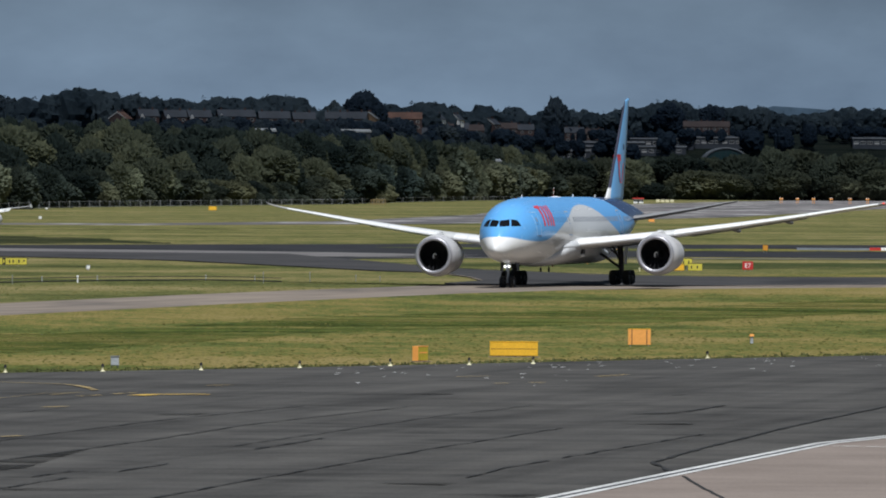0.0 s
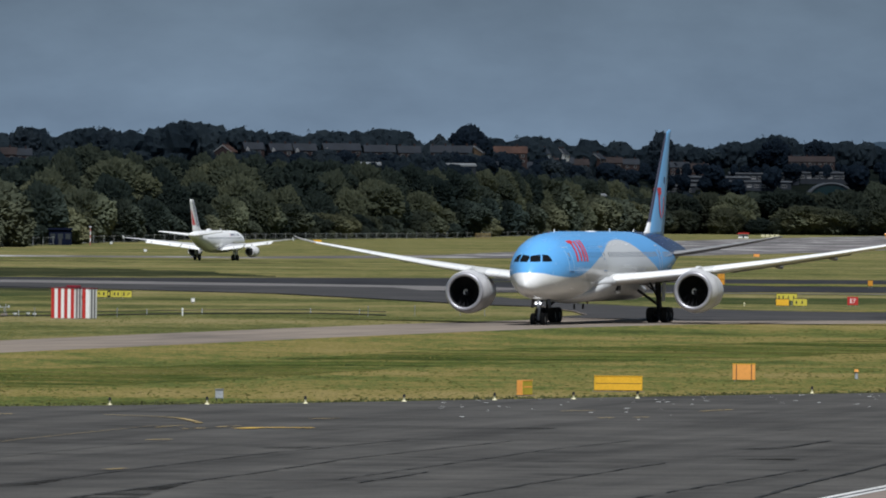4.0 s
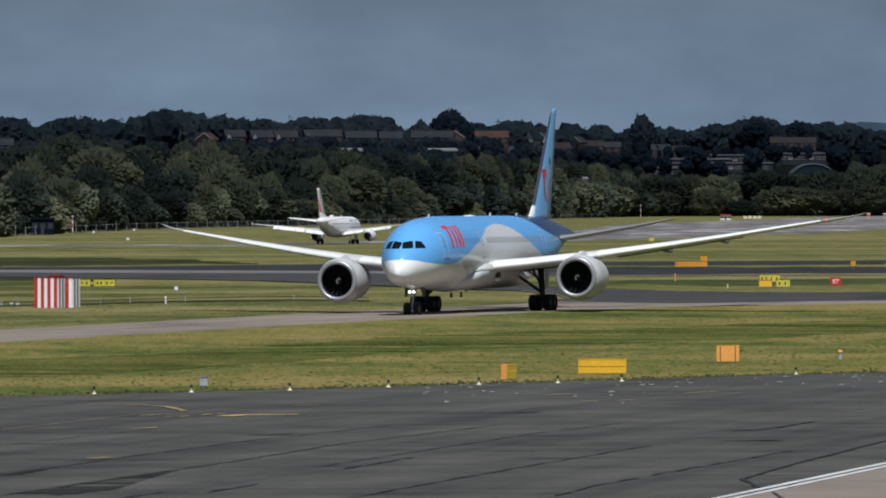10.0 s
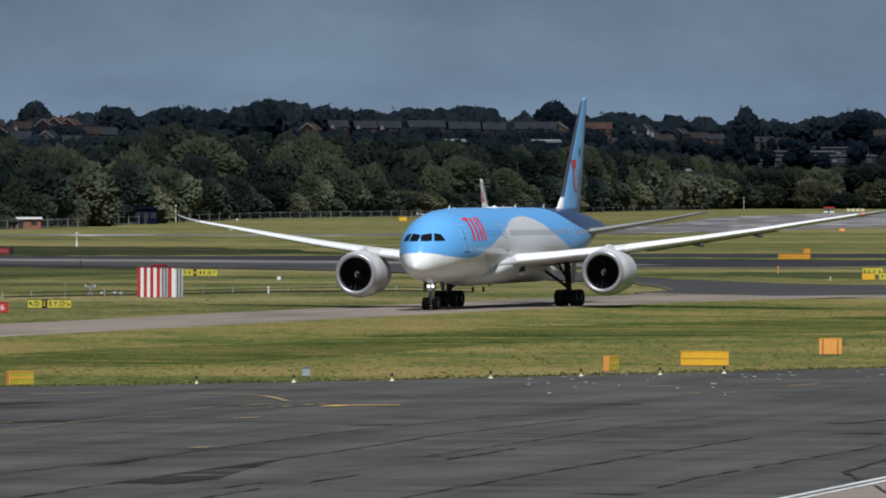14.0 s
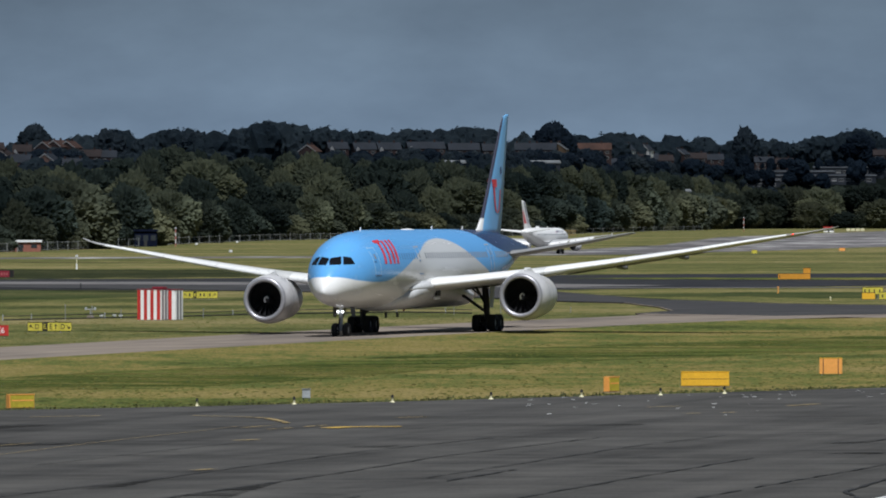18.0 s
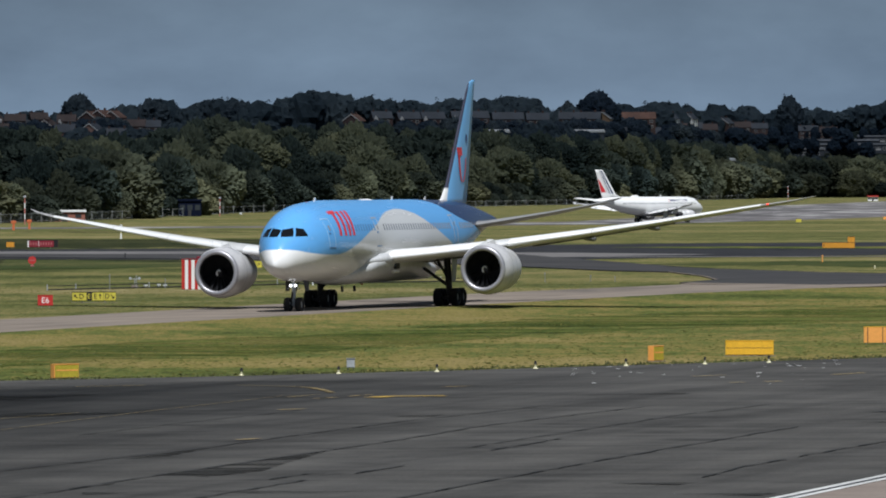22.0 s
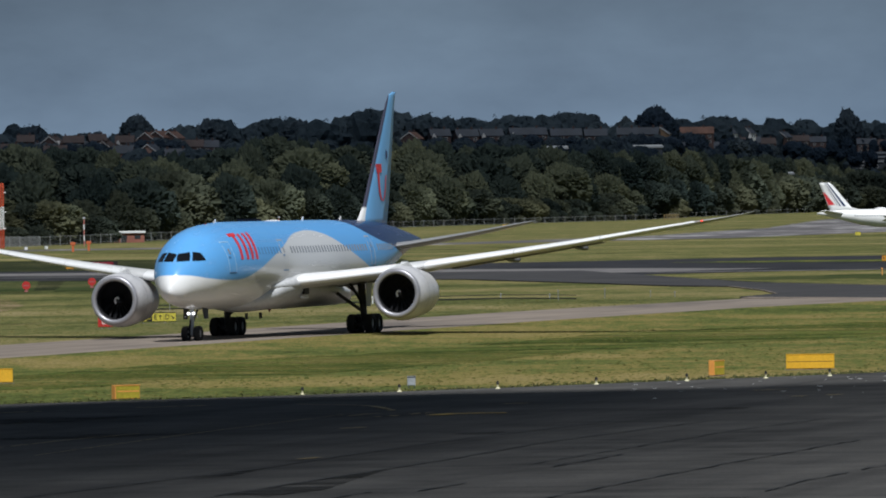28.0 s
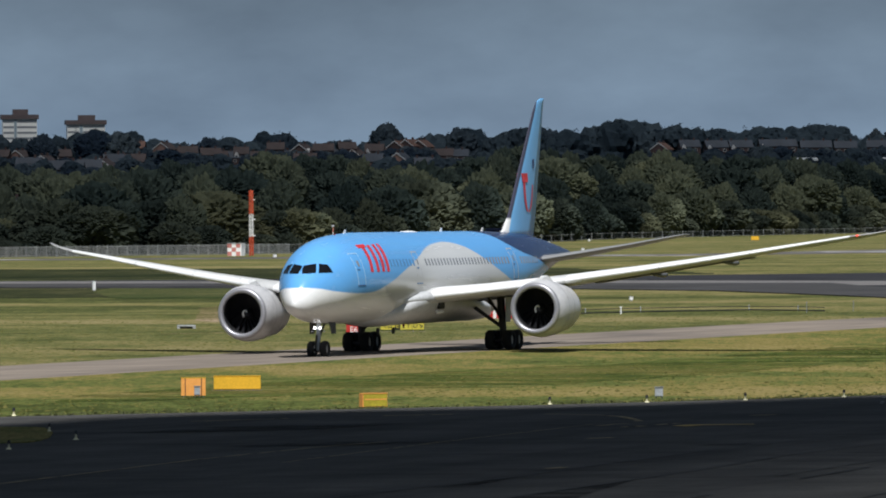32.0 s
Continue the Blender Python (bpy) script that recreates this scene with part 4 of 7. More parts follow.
        # white slats round the leading edge, and the flaps' dark drooped edge
        for y0, y1, n in ((3.1, 8.9, 8), (10.7, 16.0, 8), (16.06, 21.2, 8), (21.26, 27.0, 8)):
            bm = bmesh.new()
            prev = None
            for k in range(n + 1):
                y = y0 + (y1 - y0) * k / n
                le, te, zl, zt, _, th = wing_at(JET_WING, y)
                c = le - te
                pr = [bm.verts.new((le - u * c + 0.025, s * y, zl + (zt - zl) * u + v * c * th + (0.012 if v > 0 else -0.006))) for u, v in ((0.05, -0.031), (0.012, -0.017), (0.0, 0.0), (0.012, 0.028), (0.05, 0.055), (0.15, 0.085))]
                if prev:
                    for q in range(5):
                        bm.faces.new((prev[q], pr[q], pr[q + 1], prev[q + 1]))
                prev = pr
            part("slat", bm, M_WHITE, wing, "white leading-edge slat", True)
        for y0, y1, drop in ((3.4, 8.6, 0.08), (11.0, 20.6, 0.10)):
            rings = []
            for k in range(7):
                y = y0 + (y1 - y0) * k / 6
                le, te, zl, zt, _, th = wing_at(JET_WING, y)
                c = le - te
                z1 = zl + (zt - zl) * 0.8 - 0.012 * c * th
                rings.append([(te + 0.22 * c, s * y, z1 - 0.03), (te + 0.02 * c, s * y, zt - drop), (te - 0.01 * c, s * y, zt - drop - 0.03), (te + 0.2 * c, s * y, z1 - 0.10)])
            part("flap", loft(rings), M_FLAP, wing, "dark drooped flap edge")
        rr = [[(x, s * y + 1.25 * r * math.cos(a), z + r * math.sin(a)) for a in [2 * math.pi * q / 16 for q in range(16)]] for x, y, z, r in ((-9.6, 2.30, 3.45, 0.04), (-10.6, 2.42, 3.48, 0.20), (-12.0, 2.60, 3.55, 0.33), (-13.6, 2.85, 3.62, 0.40), (-15.4, 3.05, 3.66, 0.40), (-17.5, 3.1, 3.65, 0.3))]
        part("root_fairing", loft(rr), M_BELLY, wing, "rounded wing root fairing", True)
        part("wingtip_light", box(-28.0, -27.75, s * 27.4 - 0.07, s * 27.4 + 0.07, 7.03, 7.12, 0.03), M_REDLAMP if s > 0 else M_LIP, wing, "small navigation light")
        engine(jet, s, -13.75, 9.95, 2.80, 1.84, 5.6, 18, (-21.0, 4.25))
        # tailplane
        part("tailplane", wing_mesh([(-38.6, -44.6, 5.75, 5.65, 0.6, 0.62), (-40.3, -45.2, 5.95, 5.85, 2.4, 0.62), (-43.8, -47.0, 6.7, 6.63, 6.6, 0.55), (-46.4, -48.5, 7.28, 7.25, 9.4, 0.5), (-47.4, -48.7, 7.38, 7.36, 9.85, 0.4)], s), M_TAILPLANE, jet, "pale grey swept tailplane", True)
        rr = [[(x, s * y + 1.0 * r * math.cos(a), z + r * math.sin(a)) for a in [2 * math.pi * q / 12 for q in range(12)]] for x, y, z, r in ((-38.0, 0.95, 5.72, 0.04), (-38.6, 1.05, 5.75, 0.26), (-40.0, 1.25, 5.82, 0.36), (-42.5, 1.2, 5.85, 0.34), (-44.8, 0.9, 5.8, 0.1))]
        part("tailplane_root", loft(rr), M_WHITE, jet, "white rounded tailplane root fairing", True)
    # fin: blue, with a navy leading edge and a red arc
    part("fin", fin_mesh([(-35.2, -44.1, 7.2), (-37.6, -44.4, 7.9), (-38.9, -44.8, 8.9), (-42.5, -46.1, 13.4), (-44.7, -46.8, 16.0), (-45.4, -47.0, 16.6), (-46.3, -47.2, 16.85)], 0.42), M_FIN, jet, "tall light blue tail fin with navy leading edge", True)
    for s in (1, -1):
        bm = bmesh.new()
        prev = None
        for k, (px, pz) in enumerate(((-41.80, 11.3), (-41.85, 10.3), (-42.05, 9.6), (-42.40, 9.15), (-42.85, 9.05), (-43.3, 9.35), (-43.6, 10.0), (-43.8, 10.9))):
            wd = 0.46 - 0.025 * k
            pr = [bm.verts.new((px + q, s * fin_half(px + q, pz, 0.045), pz + abs(q) * 0.3)) for q in (wd / 2, -wd / 2)]
            if prev:
                bm.faces.new((prev[0], pr[0], pr[1], prev[1]))
            prev = pr
        part("red_arc", bm, M_RED, jet, "red painted arc on the tail fin")
        bm = bmesh.new()
        bm.faces.new([bm.verts.new((px, s * fin_half(px, pz, 0.06), pz)) for px, pz in ((-41.4, 11.72), (-42.5, 11.72), (-42.6, 11.12), (-41.5, 11.12))])
        part("red_bar", bm, M_RED, jet, "short red bar above the arc")
        bm = bmesh.new()
        bm.faces.new([bm.verts.new((-44.0 + 0.24 * math.cos(a), s * fin_half(-44.0, 12.4, 0.05), 12.4 + 0.32 * math.sin(a))) for a in [2 * math.pi * k / 14 for k in range(14)]])
        part("blue_dot", bm, M_NAVY, jet, "small navy dot on the tail fin")
    # antennas and beacons
    for x, zz in ((-5.6, 7.74), (-24.5, 7.8), (-33.0, 7.78)):
        part("antenna", loft([[(x, 0.02, zz), (x - 0.5, 0.02, zz), (x - 0.5, -0.02, zz), (x, -0.02, zz)], [(x - 0.3, 0.01, zz + 0.32), (x - 0.55, 0.01, zz + 0.32), (x - 0.55, -0.01, zz + 0.32), (x - 0.3, -0.01, zz + 0.32)]]), M_WHITE, fus, "white blade antenna")
    part("satellite_dome", loft([ring(x, w, 7.82 + h, 7.7, 7.75, 14) for x, w, h in ((-16.6, 0.05, 0.01), (-17.2, 0.4, 0.1), (-18.4, 0.45, 0.13), (-19.6, 0.3, 0.07), (-20.2, 0.05, 0.02))]), M_WHITE, fus, "low white antenna dome", True)
    part("beacon", tube((-4.0, 0, 7.6), (-4.0, 0, 7.78), 0.10, 0.06), M_DULLRED, fus, "red beacon on the roof")
    part("beacon", tube((-17.0, 0, 1.95), (-17.0, 0, 1.75), 0.10, 0.06), M_DULLRED, fus, "red beacon under the belly")
    for x in (-10.2, -13.2):
        part("drain_mast", box(x - 0.35, x, 0.5, 0.6, 1.35, 1.75), M_BLACK, fus, "short dark mast under the belly")
    # nose gear
    ng = part("nose_gear", tube((-0.6, 0, 0.5), (-0.8, 0, 2.6), 0.13, 0.16, 12), M_STEEL, jet, "grey nose gear leg")
    bm = tube((-0.65, -0.35, 0.57), (-0.65, 0.35, 0.57), 0.09)
    add_tube(bm, (-0.7, 0, 1.2), (-2.1, 0, 2.4), 0.07)
    add_tube(bm, (-0.72, -0.32, 1.95), (-0.72, 0.32, 1.95), 0.05)
    add_tube(bm, (-0.55, -0.12, 1.0), (-0.35, 0.0, 1.5), 0.06)
    part("axle", bm, M_DARKMETAL, ng)
    for s in (1, -1):
        part("gear_door", loft([[(-0.9, s * 0.62, 2.3), (-2.1, s * 0.62, 2.3), (-2.1, s * 0.66, 2.3), (-0.9, s * 0.66, 2.3)], [(-1.1, s * 0.70, 1.55), (-1.9, s * 0.70, 1.55), (-1.9, s * 0.74, 1.55), (-1.1, s * 0.74, 1.55)]]), M_DARKMETAL, ng, "open dark nose gear door")
        part("landing_light", lathe_x([(-0.46, 0.001), (-0.47, 0.08), (-0.51, 0.10), (-0.66, 0.05)], 14, s * 0.18, 1.93), M_LAMP, ng, "lit round landing light", True)
        WHEELS.append((wheel(ng, -0.65, s * 0.42, 0.52, 0.42, 0.60), 0.52, "jet"))
        part("taxi_light", lathe_x([(-0.58, 0.001), (-0.6, 0.06), (-0.7, 0.03)], 10, s * 0.42, 1.7), M_LIP, ng, "small taxi light", True)
    # main gear
    for s in (1, -1):
        y = s * 4.9
        mg = part("main_gear", tube((-22.75, y, 0.75), (-22.4, y * 0.98, 4.0), 0.22, 0.27, 14), M_DARKMETAL, jet, "dark main gear leg with four-wheel bogie")
        bm = tube((-21.95, y, 0.70), (-23.55, y, 0.70), 0.17)
        for xx in (-22.0, -23.5):
            add_tube(bm, (xx, y - 0.75, 0.70), (xx, y + 0.75, 0.70), 0.11)
        part("bogie_beam", bm, M_DARKMETAL, mg, "dark bogie beam")
        bm = tube((-22.7, y, 1.5), (-22.4, y - s * 2.6, 3.4), 0.12)
        add_tube(bm, (-22.7, y, 1.9), (-20.6, y - s * 0.4, 3.7), 0.10)
        add_tube(bm, (-22.7, y, 2.4), (-23.2, y - s * 1.5, 3.5), 0.07)
        part("side_brace", bm, M_DARKMETAL, mg, "dark folding brace")
        part("gear_door", loft([[(-21.9, y + s * 0.45, 4.0), (-23.3, y + s * 0.45, 4.0), (-23.3, y + s * 0.5, 4.0), (-21.9, y + s * 0.5, 4.0)], [(-22.1, y + s * 0.34, 1.9), (-23.0, y + s * 0.34, 1.9), (-23.0, y + s * 0.38, 1.9), (-22.1, y + s * 0.38, 1.9)]]), M_GREY, mg, "grey leg door")
        for xx in (-22.0, -23.5):
            for q in (-0.56, 0.56):
                WHEELS.append((wheel(mg, xx, y + q * 1.07, 0.66, 0.60, 0.75), 0.66, "jet"))
    return jet


M_TAILPLANE = paint("pale grey tailplane paint", (0.22, 0.22, 0.225), 0.45, 0, 0.15, 0.8)
M_SEAM = paint("pale door seam", (0.30, 0.50, 0.72), 0.4, 0, 0.1, 2.0)
M_CABINBLUE = paint("cabin window in shade", (0.095, 0.25, 0.48), 0.15, 0, 0.1, 2.0)
M_UNDER = paint("pale grey wing paint", (0.60, 0.60, 0.59), 0.42, 0, 0.10, 0.6)
M_TIP = paint("grey wingtip paint", (0.38, 0.375, 0.37), 0.42, 0, 0.10, 0.8)
M_FLAP = paint("dark grey metal paint", (0.15, 0.145, 0.14), 0.5, 0, 0.15, 0.8)
M_DULLRED = paint("unlit red beacon glass", (0.22, 0.02, 0.02), 0.2, 0, 0.1, 2.0)
M_BELLY = paint("pale belly paint", (0.60, 0.605, 0.61), 0.38, 0, 0.16, 0.9)


def fin_half(x, z, out):
    """Half thickness of the fin at (x, z), pushed out a little."""
    le = interp([(7.9, -37.6), (8.9, -38.9), (13.4, -42.5), (16.0, -44.7), (16.85, -46.3)], z)
    te = interp([(7.9, -44.4), (8.9, -44.8), (13.4, -46.1), (16.85, -47.2)], z)
    u = min(1.0, max(0.0, (le - x) / (le - te)))
    return interp(AIRFOIL[:8], u) * (le - te) * 0.42 + out


def fin_mat():
    m, n, l, b = node_mat("fin livery", 0.25)
    c, s = n.new("ShaderNodeTexCoord"), n.new("ShaderNodeSeparateXYZ")
    l.new(c.outputs["Object"], s.inputs[0])
    edge = math_node(n, l, "MULTIPLY_ADD", s.outputs[2], -0.81, -32.03)
    r = n.new("ShaderNodeMapRange")
    r.inputs[1].default_value, r.inputs[2].default_value = -0.05, 0.05
    l.new(math_node(n, l, "SUBTRACT", s.outputs[0], edge), r.inputs[0])
    low = n.new("ShaderNodeMapRange")
    low.inputs[1].default_value, low.inputs[2].default_value = 8.75, 8.6
    l.new(s.outputs[2], low.inputs[0])
    blue = mix_node(n, l, noise_node(n, l, 0.7, 3, c.outputs["Object"]), (0.155, 0.39, 0.70), (0.19, 0.45, 0.78))
    edge_col = mix_node(n, l, low.outputs[0], (0.050, 0.050, 0.075), (0.70, 0.70, 0.69))
    l.new(mix_node(n, l, r.outputs[0], blue, edge_col), b.inputs["Base Color"])
    return m


M_FIN = fin_mat()
JET = wide_body_jet()

# ---- the narrow-body jet beyond the far taxiway: x forward from the main gear ----
SMALL_BODY = [(17.7, 0.03, 3.02, 2.96, 3.0), (17.5, 0.42, 3.4, 2.6, 3.0), (16.8, 0.95, 3.95, 2.2, 3.1), (15.6, 1.45, 4.75, 1.93, 3.3), (14.2, 1.80, 5.45, 1.8, 3.6), (12.4, 1.95, 5.75, 1.75, 3.74), (9, 1.975, 5.80, 1.74, 3.76), (-6, 1.975, 5.80, 1.74, 3.76), (-10, 1.75, 5.80, 2.3, 3.98), (-14, 1.2, 5.72, 3.4, 4.4), (-17.5, 0.62, 5.45, 4.3, 4.8), (-19.8, 0.15, 5.1, 4.8, 4.95)]
SMALL_WING = [(6.2, -2.0, 2.5, 2.3, 0.0, 1.2), (5.0, -2.1, 2.6, 2.4, 1.9, 1.2), (1.9, -2.3, 3.15, 3.0, 6.3, 0.95), (-1.6, -4.4, 3.75, 3.68, 11.8, 0.85), (-4.6, -6.2, 4.25, 4.22, 16.6, 0.75), (-5.1, -6.4, 4.3, 4.28, 17.0, 0.6)]


def small_skin(x, z, s, out):
    rows = SMALL_BODY[::-1]
    for a, b in zip(rows, rows[1:]):
        if x <= b[0]:
            u = (x - a[0]) / (b[0] - a[0])
            _, w, zt, zb, zc = [p + (q - p) * u for p, q in zip(a, b)]
            break
    k = max(-0.999, min(0.999, (z - zc) / ((zt - zc) if z > zc else (zc - zb))))
    return Vector((x, s * (w * math.sqrt(1 - k * k) + out), z))


def small_quad(x0, x1, z0, z1, s, out=0.015):
    bm = bmesh.new()
    lo = [bm.verts.new(small_skin(x, z0, s, out)) for x in (x0, x1)]
    hi = [bm.verts.new(small_skin(x, z1, s, out)) for x in (x1, x0)]
    bm.faces.new(lo + hi)
    return bm


def narrow_body_jet():
    jet = thing("narrow_airliner", "white narrow-body airliner with red and blue striped fin turning far off", "airplane")
    fus = part("fuselage", loft([ring(*r, 32) for r in SMALL_BODY]), M_WHITE, jet, "plain white fuselage", True)
    bel = [ring(x, w, zt, zb, (zt + zb) / 2, 20) for x, w, zt, zb in ((7.5, 0.5, 2.3, 1.8), (5.5, 1.7, 2.9, 1.55), (1, 2.05, 3.0, 1.45), (-3, 1.9, 2.8, 1.5), (-5.5, 0.5, 2.3, 1.9))]
    part("belly_fairing", loft(bel), M_GREY, jet, "grey belly fairing", True)
    for s in (1, -1):
        wing = part("wing", wing_mesh(SMALL_WING, s, 0.8), M_GREY, jet, "swept grey wing with lowered flaps", True)
        for y0, y1 in ((2.0, 6.2), (6.5, 12.6)):
            rr = []
            for y in (y0, y1):
                le, te, zl, zt, _, _ = wing_at(SMALL_WING, y)
                c = 1.5 if y < 6.4 else 1.1
                rr.append([(te + 0.35, s * y, zt + 0.16), (te - c, s * y, zt - 0.42), (te - c, s * y, zt - 0.48), (te + 0.35, s * y, zt - 0.05)])
            part("flap", loft(rr), M_WHITE, wing, "lowered white flap")
        part("wingtip_fence", loft([[(-5.2, s * 16.95, 3.95), (-6.4, s * 16.95, 4.05), (-6.4, s * 17.0, 4.05), (-5.2, s * 17.0, 3.95)], [(-5.8, s * 16.95, 4.62), (-6.6, s * 16.95, 4.7), (-6.6, s * 17.0, 4.7), (-5.8, s * 17.0, 4.62)]]), M_WHITE, wing, "small wingtip fence")
        for y in (4.4, 8.2, 11.6):
            le, te, zl, zt, _, _ = wing_at(SMALL_WING, y)
            part("flap_fairing", loft([[(te + 1.4 - u * 2.7, s * y + w * math.cos(a), zt - 0.1 - h * 0.4 + h * 0.6 * math.sin(a)) for a in [2 * math.pi * q / 6 for q in range(6)]] for u, w, h in ((0, 0.03, 0.05), (0.4, 0.15, 0.3), (0.8, 0.12, 0.3), (1, 0.03, 0.1))]), M_GREY, wing, "flap track fairing", True)
        engine(jet, s, 7.3, 5.75, 1.75, 1.12, 4.2, 14, (0.5, 2.9))
        part("tailplane", wing_mesh([(-13.6, -17.6, 4.85, 4.75, 0.4, 0.9), (-15.2, -18.2, 5.15, 5.08, 2.8, 0.9), (-17.4, -19.1, 5.55, 5.5, 6.1, 0.8), (-17.7, -19.1, 5.58, 5.55, 6.22, 0.6)], s), M_WING, jet, "swept pale tailplane", True)
        x = 12.0
        while x > -11.5:
            part("cabin_window", small_quad(x, x - 0.24, 4.15, 4.5, s), M_CABIN, fus)
            x -= 0.54
        for x0 in (13.3, -12.4):
            part("door_seam", small_quad(x0, x0 - 0.8, 3.35, 5.15, s, 0.010), M_WING, fus, "pale door")
        for x0, x1, z0, z1 in ((16.05, 15.75, 4.25, 4.62), (15.65, 15.2, 4.3, 4.75), (15.1, 14.65, 4.35, 4.72)):
            part("cockpit_window", small_quad(x0, x1, z0, z1, s, 0.02), M_BLACKGLASS, fus, "dark cockpit pane")
        part("lettering", small_quad(10.6, 4.6, 4.78, 5.15, s, 0.014), M_LETTER, fus, "dark blue lettering as a plain bar")
        part("red_stroke", small_quad(4.4, 4.1, 4.7, 5.2, s, 0.014), M_RED, fus, "small red stroke")
    part("fin", fin_mesh([(-9.6, -16.8, 5.5), (-12.2, -17.2, 6.3), (-16.2, -19.0, 11.2), (-17.0, -19.2, 11.76)], 0.6), M_WHITE, jet, "white tail fin", True)
    # slanted stripes on the fin
    for s in (1, -1):
        for f0, f1, z0, z1, mat, lab in ((0.20, 0.32, 6.5, 11.7, M_NAVY, "navy stripe"), (0.42, 0.48, 6.5, 11.7, M_NAVY, "thin navy stripe"), (0.55, 0.59, 6.8, 11.7, M_GREY, "thin grey stripe"), (0.66, 0.97, 6.8, 9.6, M_RED, "red stripe")):
            bm = bmesh.new()
            v = []
            for f, z in ((f0, z0), (f1, z0), (f1, z1), (f0, z1)):
                if mat is M_RED:
                    f = f if z < 8 else 0.98 - (0.98 - f) * 0.25
                le, te = interp([(6.3, -12.2), (11.2, -16.2), (11.76, -17.0)], z), interp([(6.3, -17.2), (11.2, -19.0), (11.76, -19.2)], z)
                c = le - te
                v.append(bm.verts.new((le - f * c, s * (interp(AIRFOIL[:8], f) * c * 0.6 + 0.03), z)))
            bm.faces.new(v)
            part("stripe", bm, mat, jet, lab + " on the fin")
    part("satellite_dome", loft([ring(x, w, 5.8 + h, 5.7, 5.74, 10) for x, w, h in ((-4.2, 0.05, 0.02), (-4.8, 0.4, 0.35), (-6.2, 0.4, 0.35), (-7.2, 0.05, 0.03))]), M_WHITE, fus, "white antenna dome", True)
    part("antenna", box(3.0, 3.4, -0.03, 0.03, 5.75, 6.15), M_WHITE, fus, "white blade antenna")
    ng = part("nose_gear", tube((12.64, 0, 0.4), (12.6, 0, 2.2), 0.1), M_STEEL, jet, "grey nose gear leg")
    for s in (1, -1):
        WHEELS.append((wheel(ng, 12.64, s * 0.28, 0.38, 0.25), 0.38, "small"))
        mg = part("main_gear", tube((0, s * 3.8, 0.5), (0.2, s * 3.8, 2.8), 0.16), M_STEEL, jet, "grey main gear leg")
        part("axle", tube((0, s * 3.8 - 0.5, 0.58), (0, s * 3.8 + 0.5, 0.58), 0.1), M_DARKMETAL, mg)
        part("gear_door", box(-0.7, 0.7, s * 4.1 - 0.03, s * 4.1 + 0.03, 1.2, 2.9), M_WHITE, mg, "white leg door")
        for q in (-0.46, 0.46):
            WHEELS.append((wheel(mg, 0, s * 3.8 + q, 0.58, 0.42), 0.58, "small"))
    return jet


M_LETTER = paint("dark blue letter paint", (0.08, 0.09, 0.17), 0.4, 0, 0.1, 2.0)
SMALL_JET = narrow_body_jet()

# ---- airfield signs, lights and markers ----
def facing(x, y, turn=0.0, z=0.0):
    """A pose on the ground whose -y side looks at the viewpoint."""
    return Matrix.Translation((x, y, z)) @ Matrix.Rotation(math.atan2(-x, y) + radians(turn), 4, "Z")


def letters(text, size, mat, parent, x, z, y):
    """Raised lettering as a mesh part."""
    cu = bpy.data.curves.new("letters", "FONT")
    cu.body, cu.size, cu.extrude, cu.align_x, cu.align_y, cu.resolution_u = text, size, 0.01, "CENTER", "CENTER", 2
    ob = bpy.data.objects.new("letters", cu)
    me = bpy.data.meshes.new_from_object(ob)
    bpy.data.objects.remove(ob)
    me.materials.clear()
    me.materials.append(mat)
    p = part("lettering", me, None, parent, "sign lettering", at=Matrix.Translation((x, y, z)) @ Matrix.Rotation(radians(90), 4, "X"))
    return p


def sign_board(name, label, at, w, h, face, legs=2, lift=0.18, depth=0.22, frame_mat=None, group="", lines=0):
    """A low airfield sign: box cabinet with a proud face, cap strip, legs and a concrete pad."""
    ob = thing(name, label, "sign", at, group)
    part("cabinet", box(-w / 2, w / 2, -depth / 2, depth / 2, lift, lift + h, 0.015), frame_mat or face, ob)
    part("face", box(-w / 2 + 0.03, w / 2 - 0.03, -depth / 2 - 0.012, -depth / 2 + 0.02, lift + 0.03, lift + h - 0.03), face, ob)
    part("cap_strip", box(-w / 2 - 0.015, w / 2 + 0.015, -depth / 2 - 0.02, depth / 2 + 0.02, lift + h, lift + h + 0.03), frame_mat or face, ob)
    for k in range(legs):
        x = -w / 2 + w * (k + 0.5) / legs
        part("leg", tube((x, 0, -0.02), (x, 0, lift + 0.01), 0.035), M_STEEL, ob)
    part("pad", box(-w / 2 - 0.1, w / 2 + 0.1, -0.3, 0.3, -0.1, 0.02), M_CONCRETE, ob)
    for k in range(lines):
        zz = lift + h * (k + 1) / (lines + 1)
        part("seam", box(-w / 2 + 0.05, w / 2 - 0.05, -depth / 2 - 0.016, -depth / 2, zz - 0.012, zz + 0.012), M_BLACK, ob)
    return ob


# long amber backs of signs and orange boards in the near verge
sign_board("sign_back", "amber back of a long low taxiway sign in the grass", facing(11.85, 403.70), 2.52, 0.74, M_AMBER, 3, 0.06, group="amber sign backs", lines=1)
sign_board("sign_back", "amber back of a long low taxiway sign in the grass", facing(-30.67, 397.20), 2.42, 0.68, M_AMBER, 3, 0.06, group="amber sign backs", lines=0)


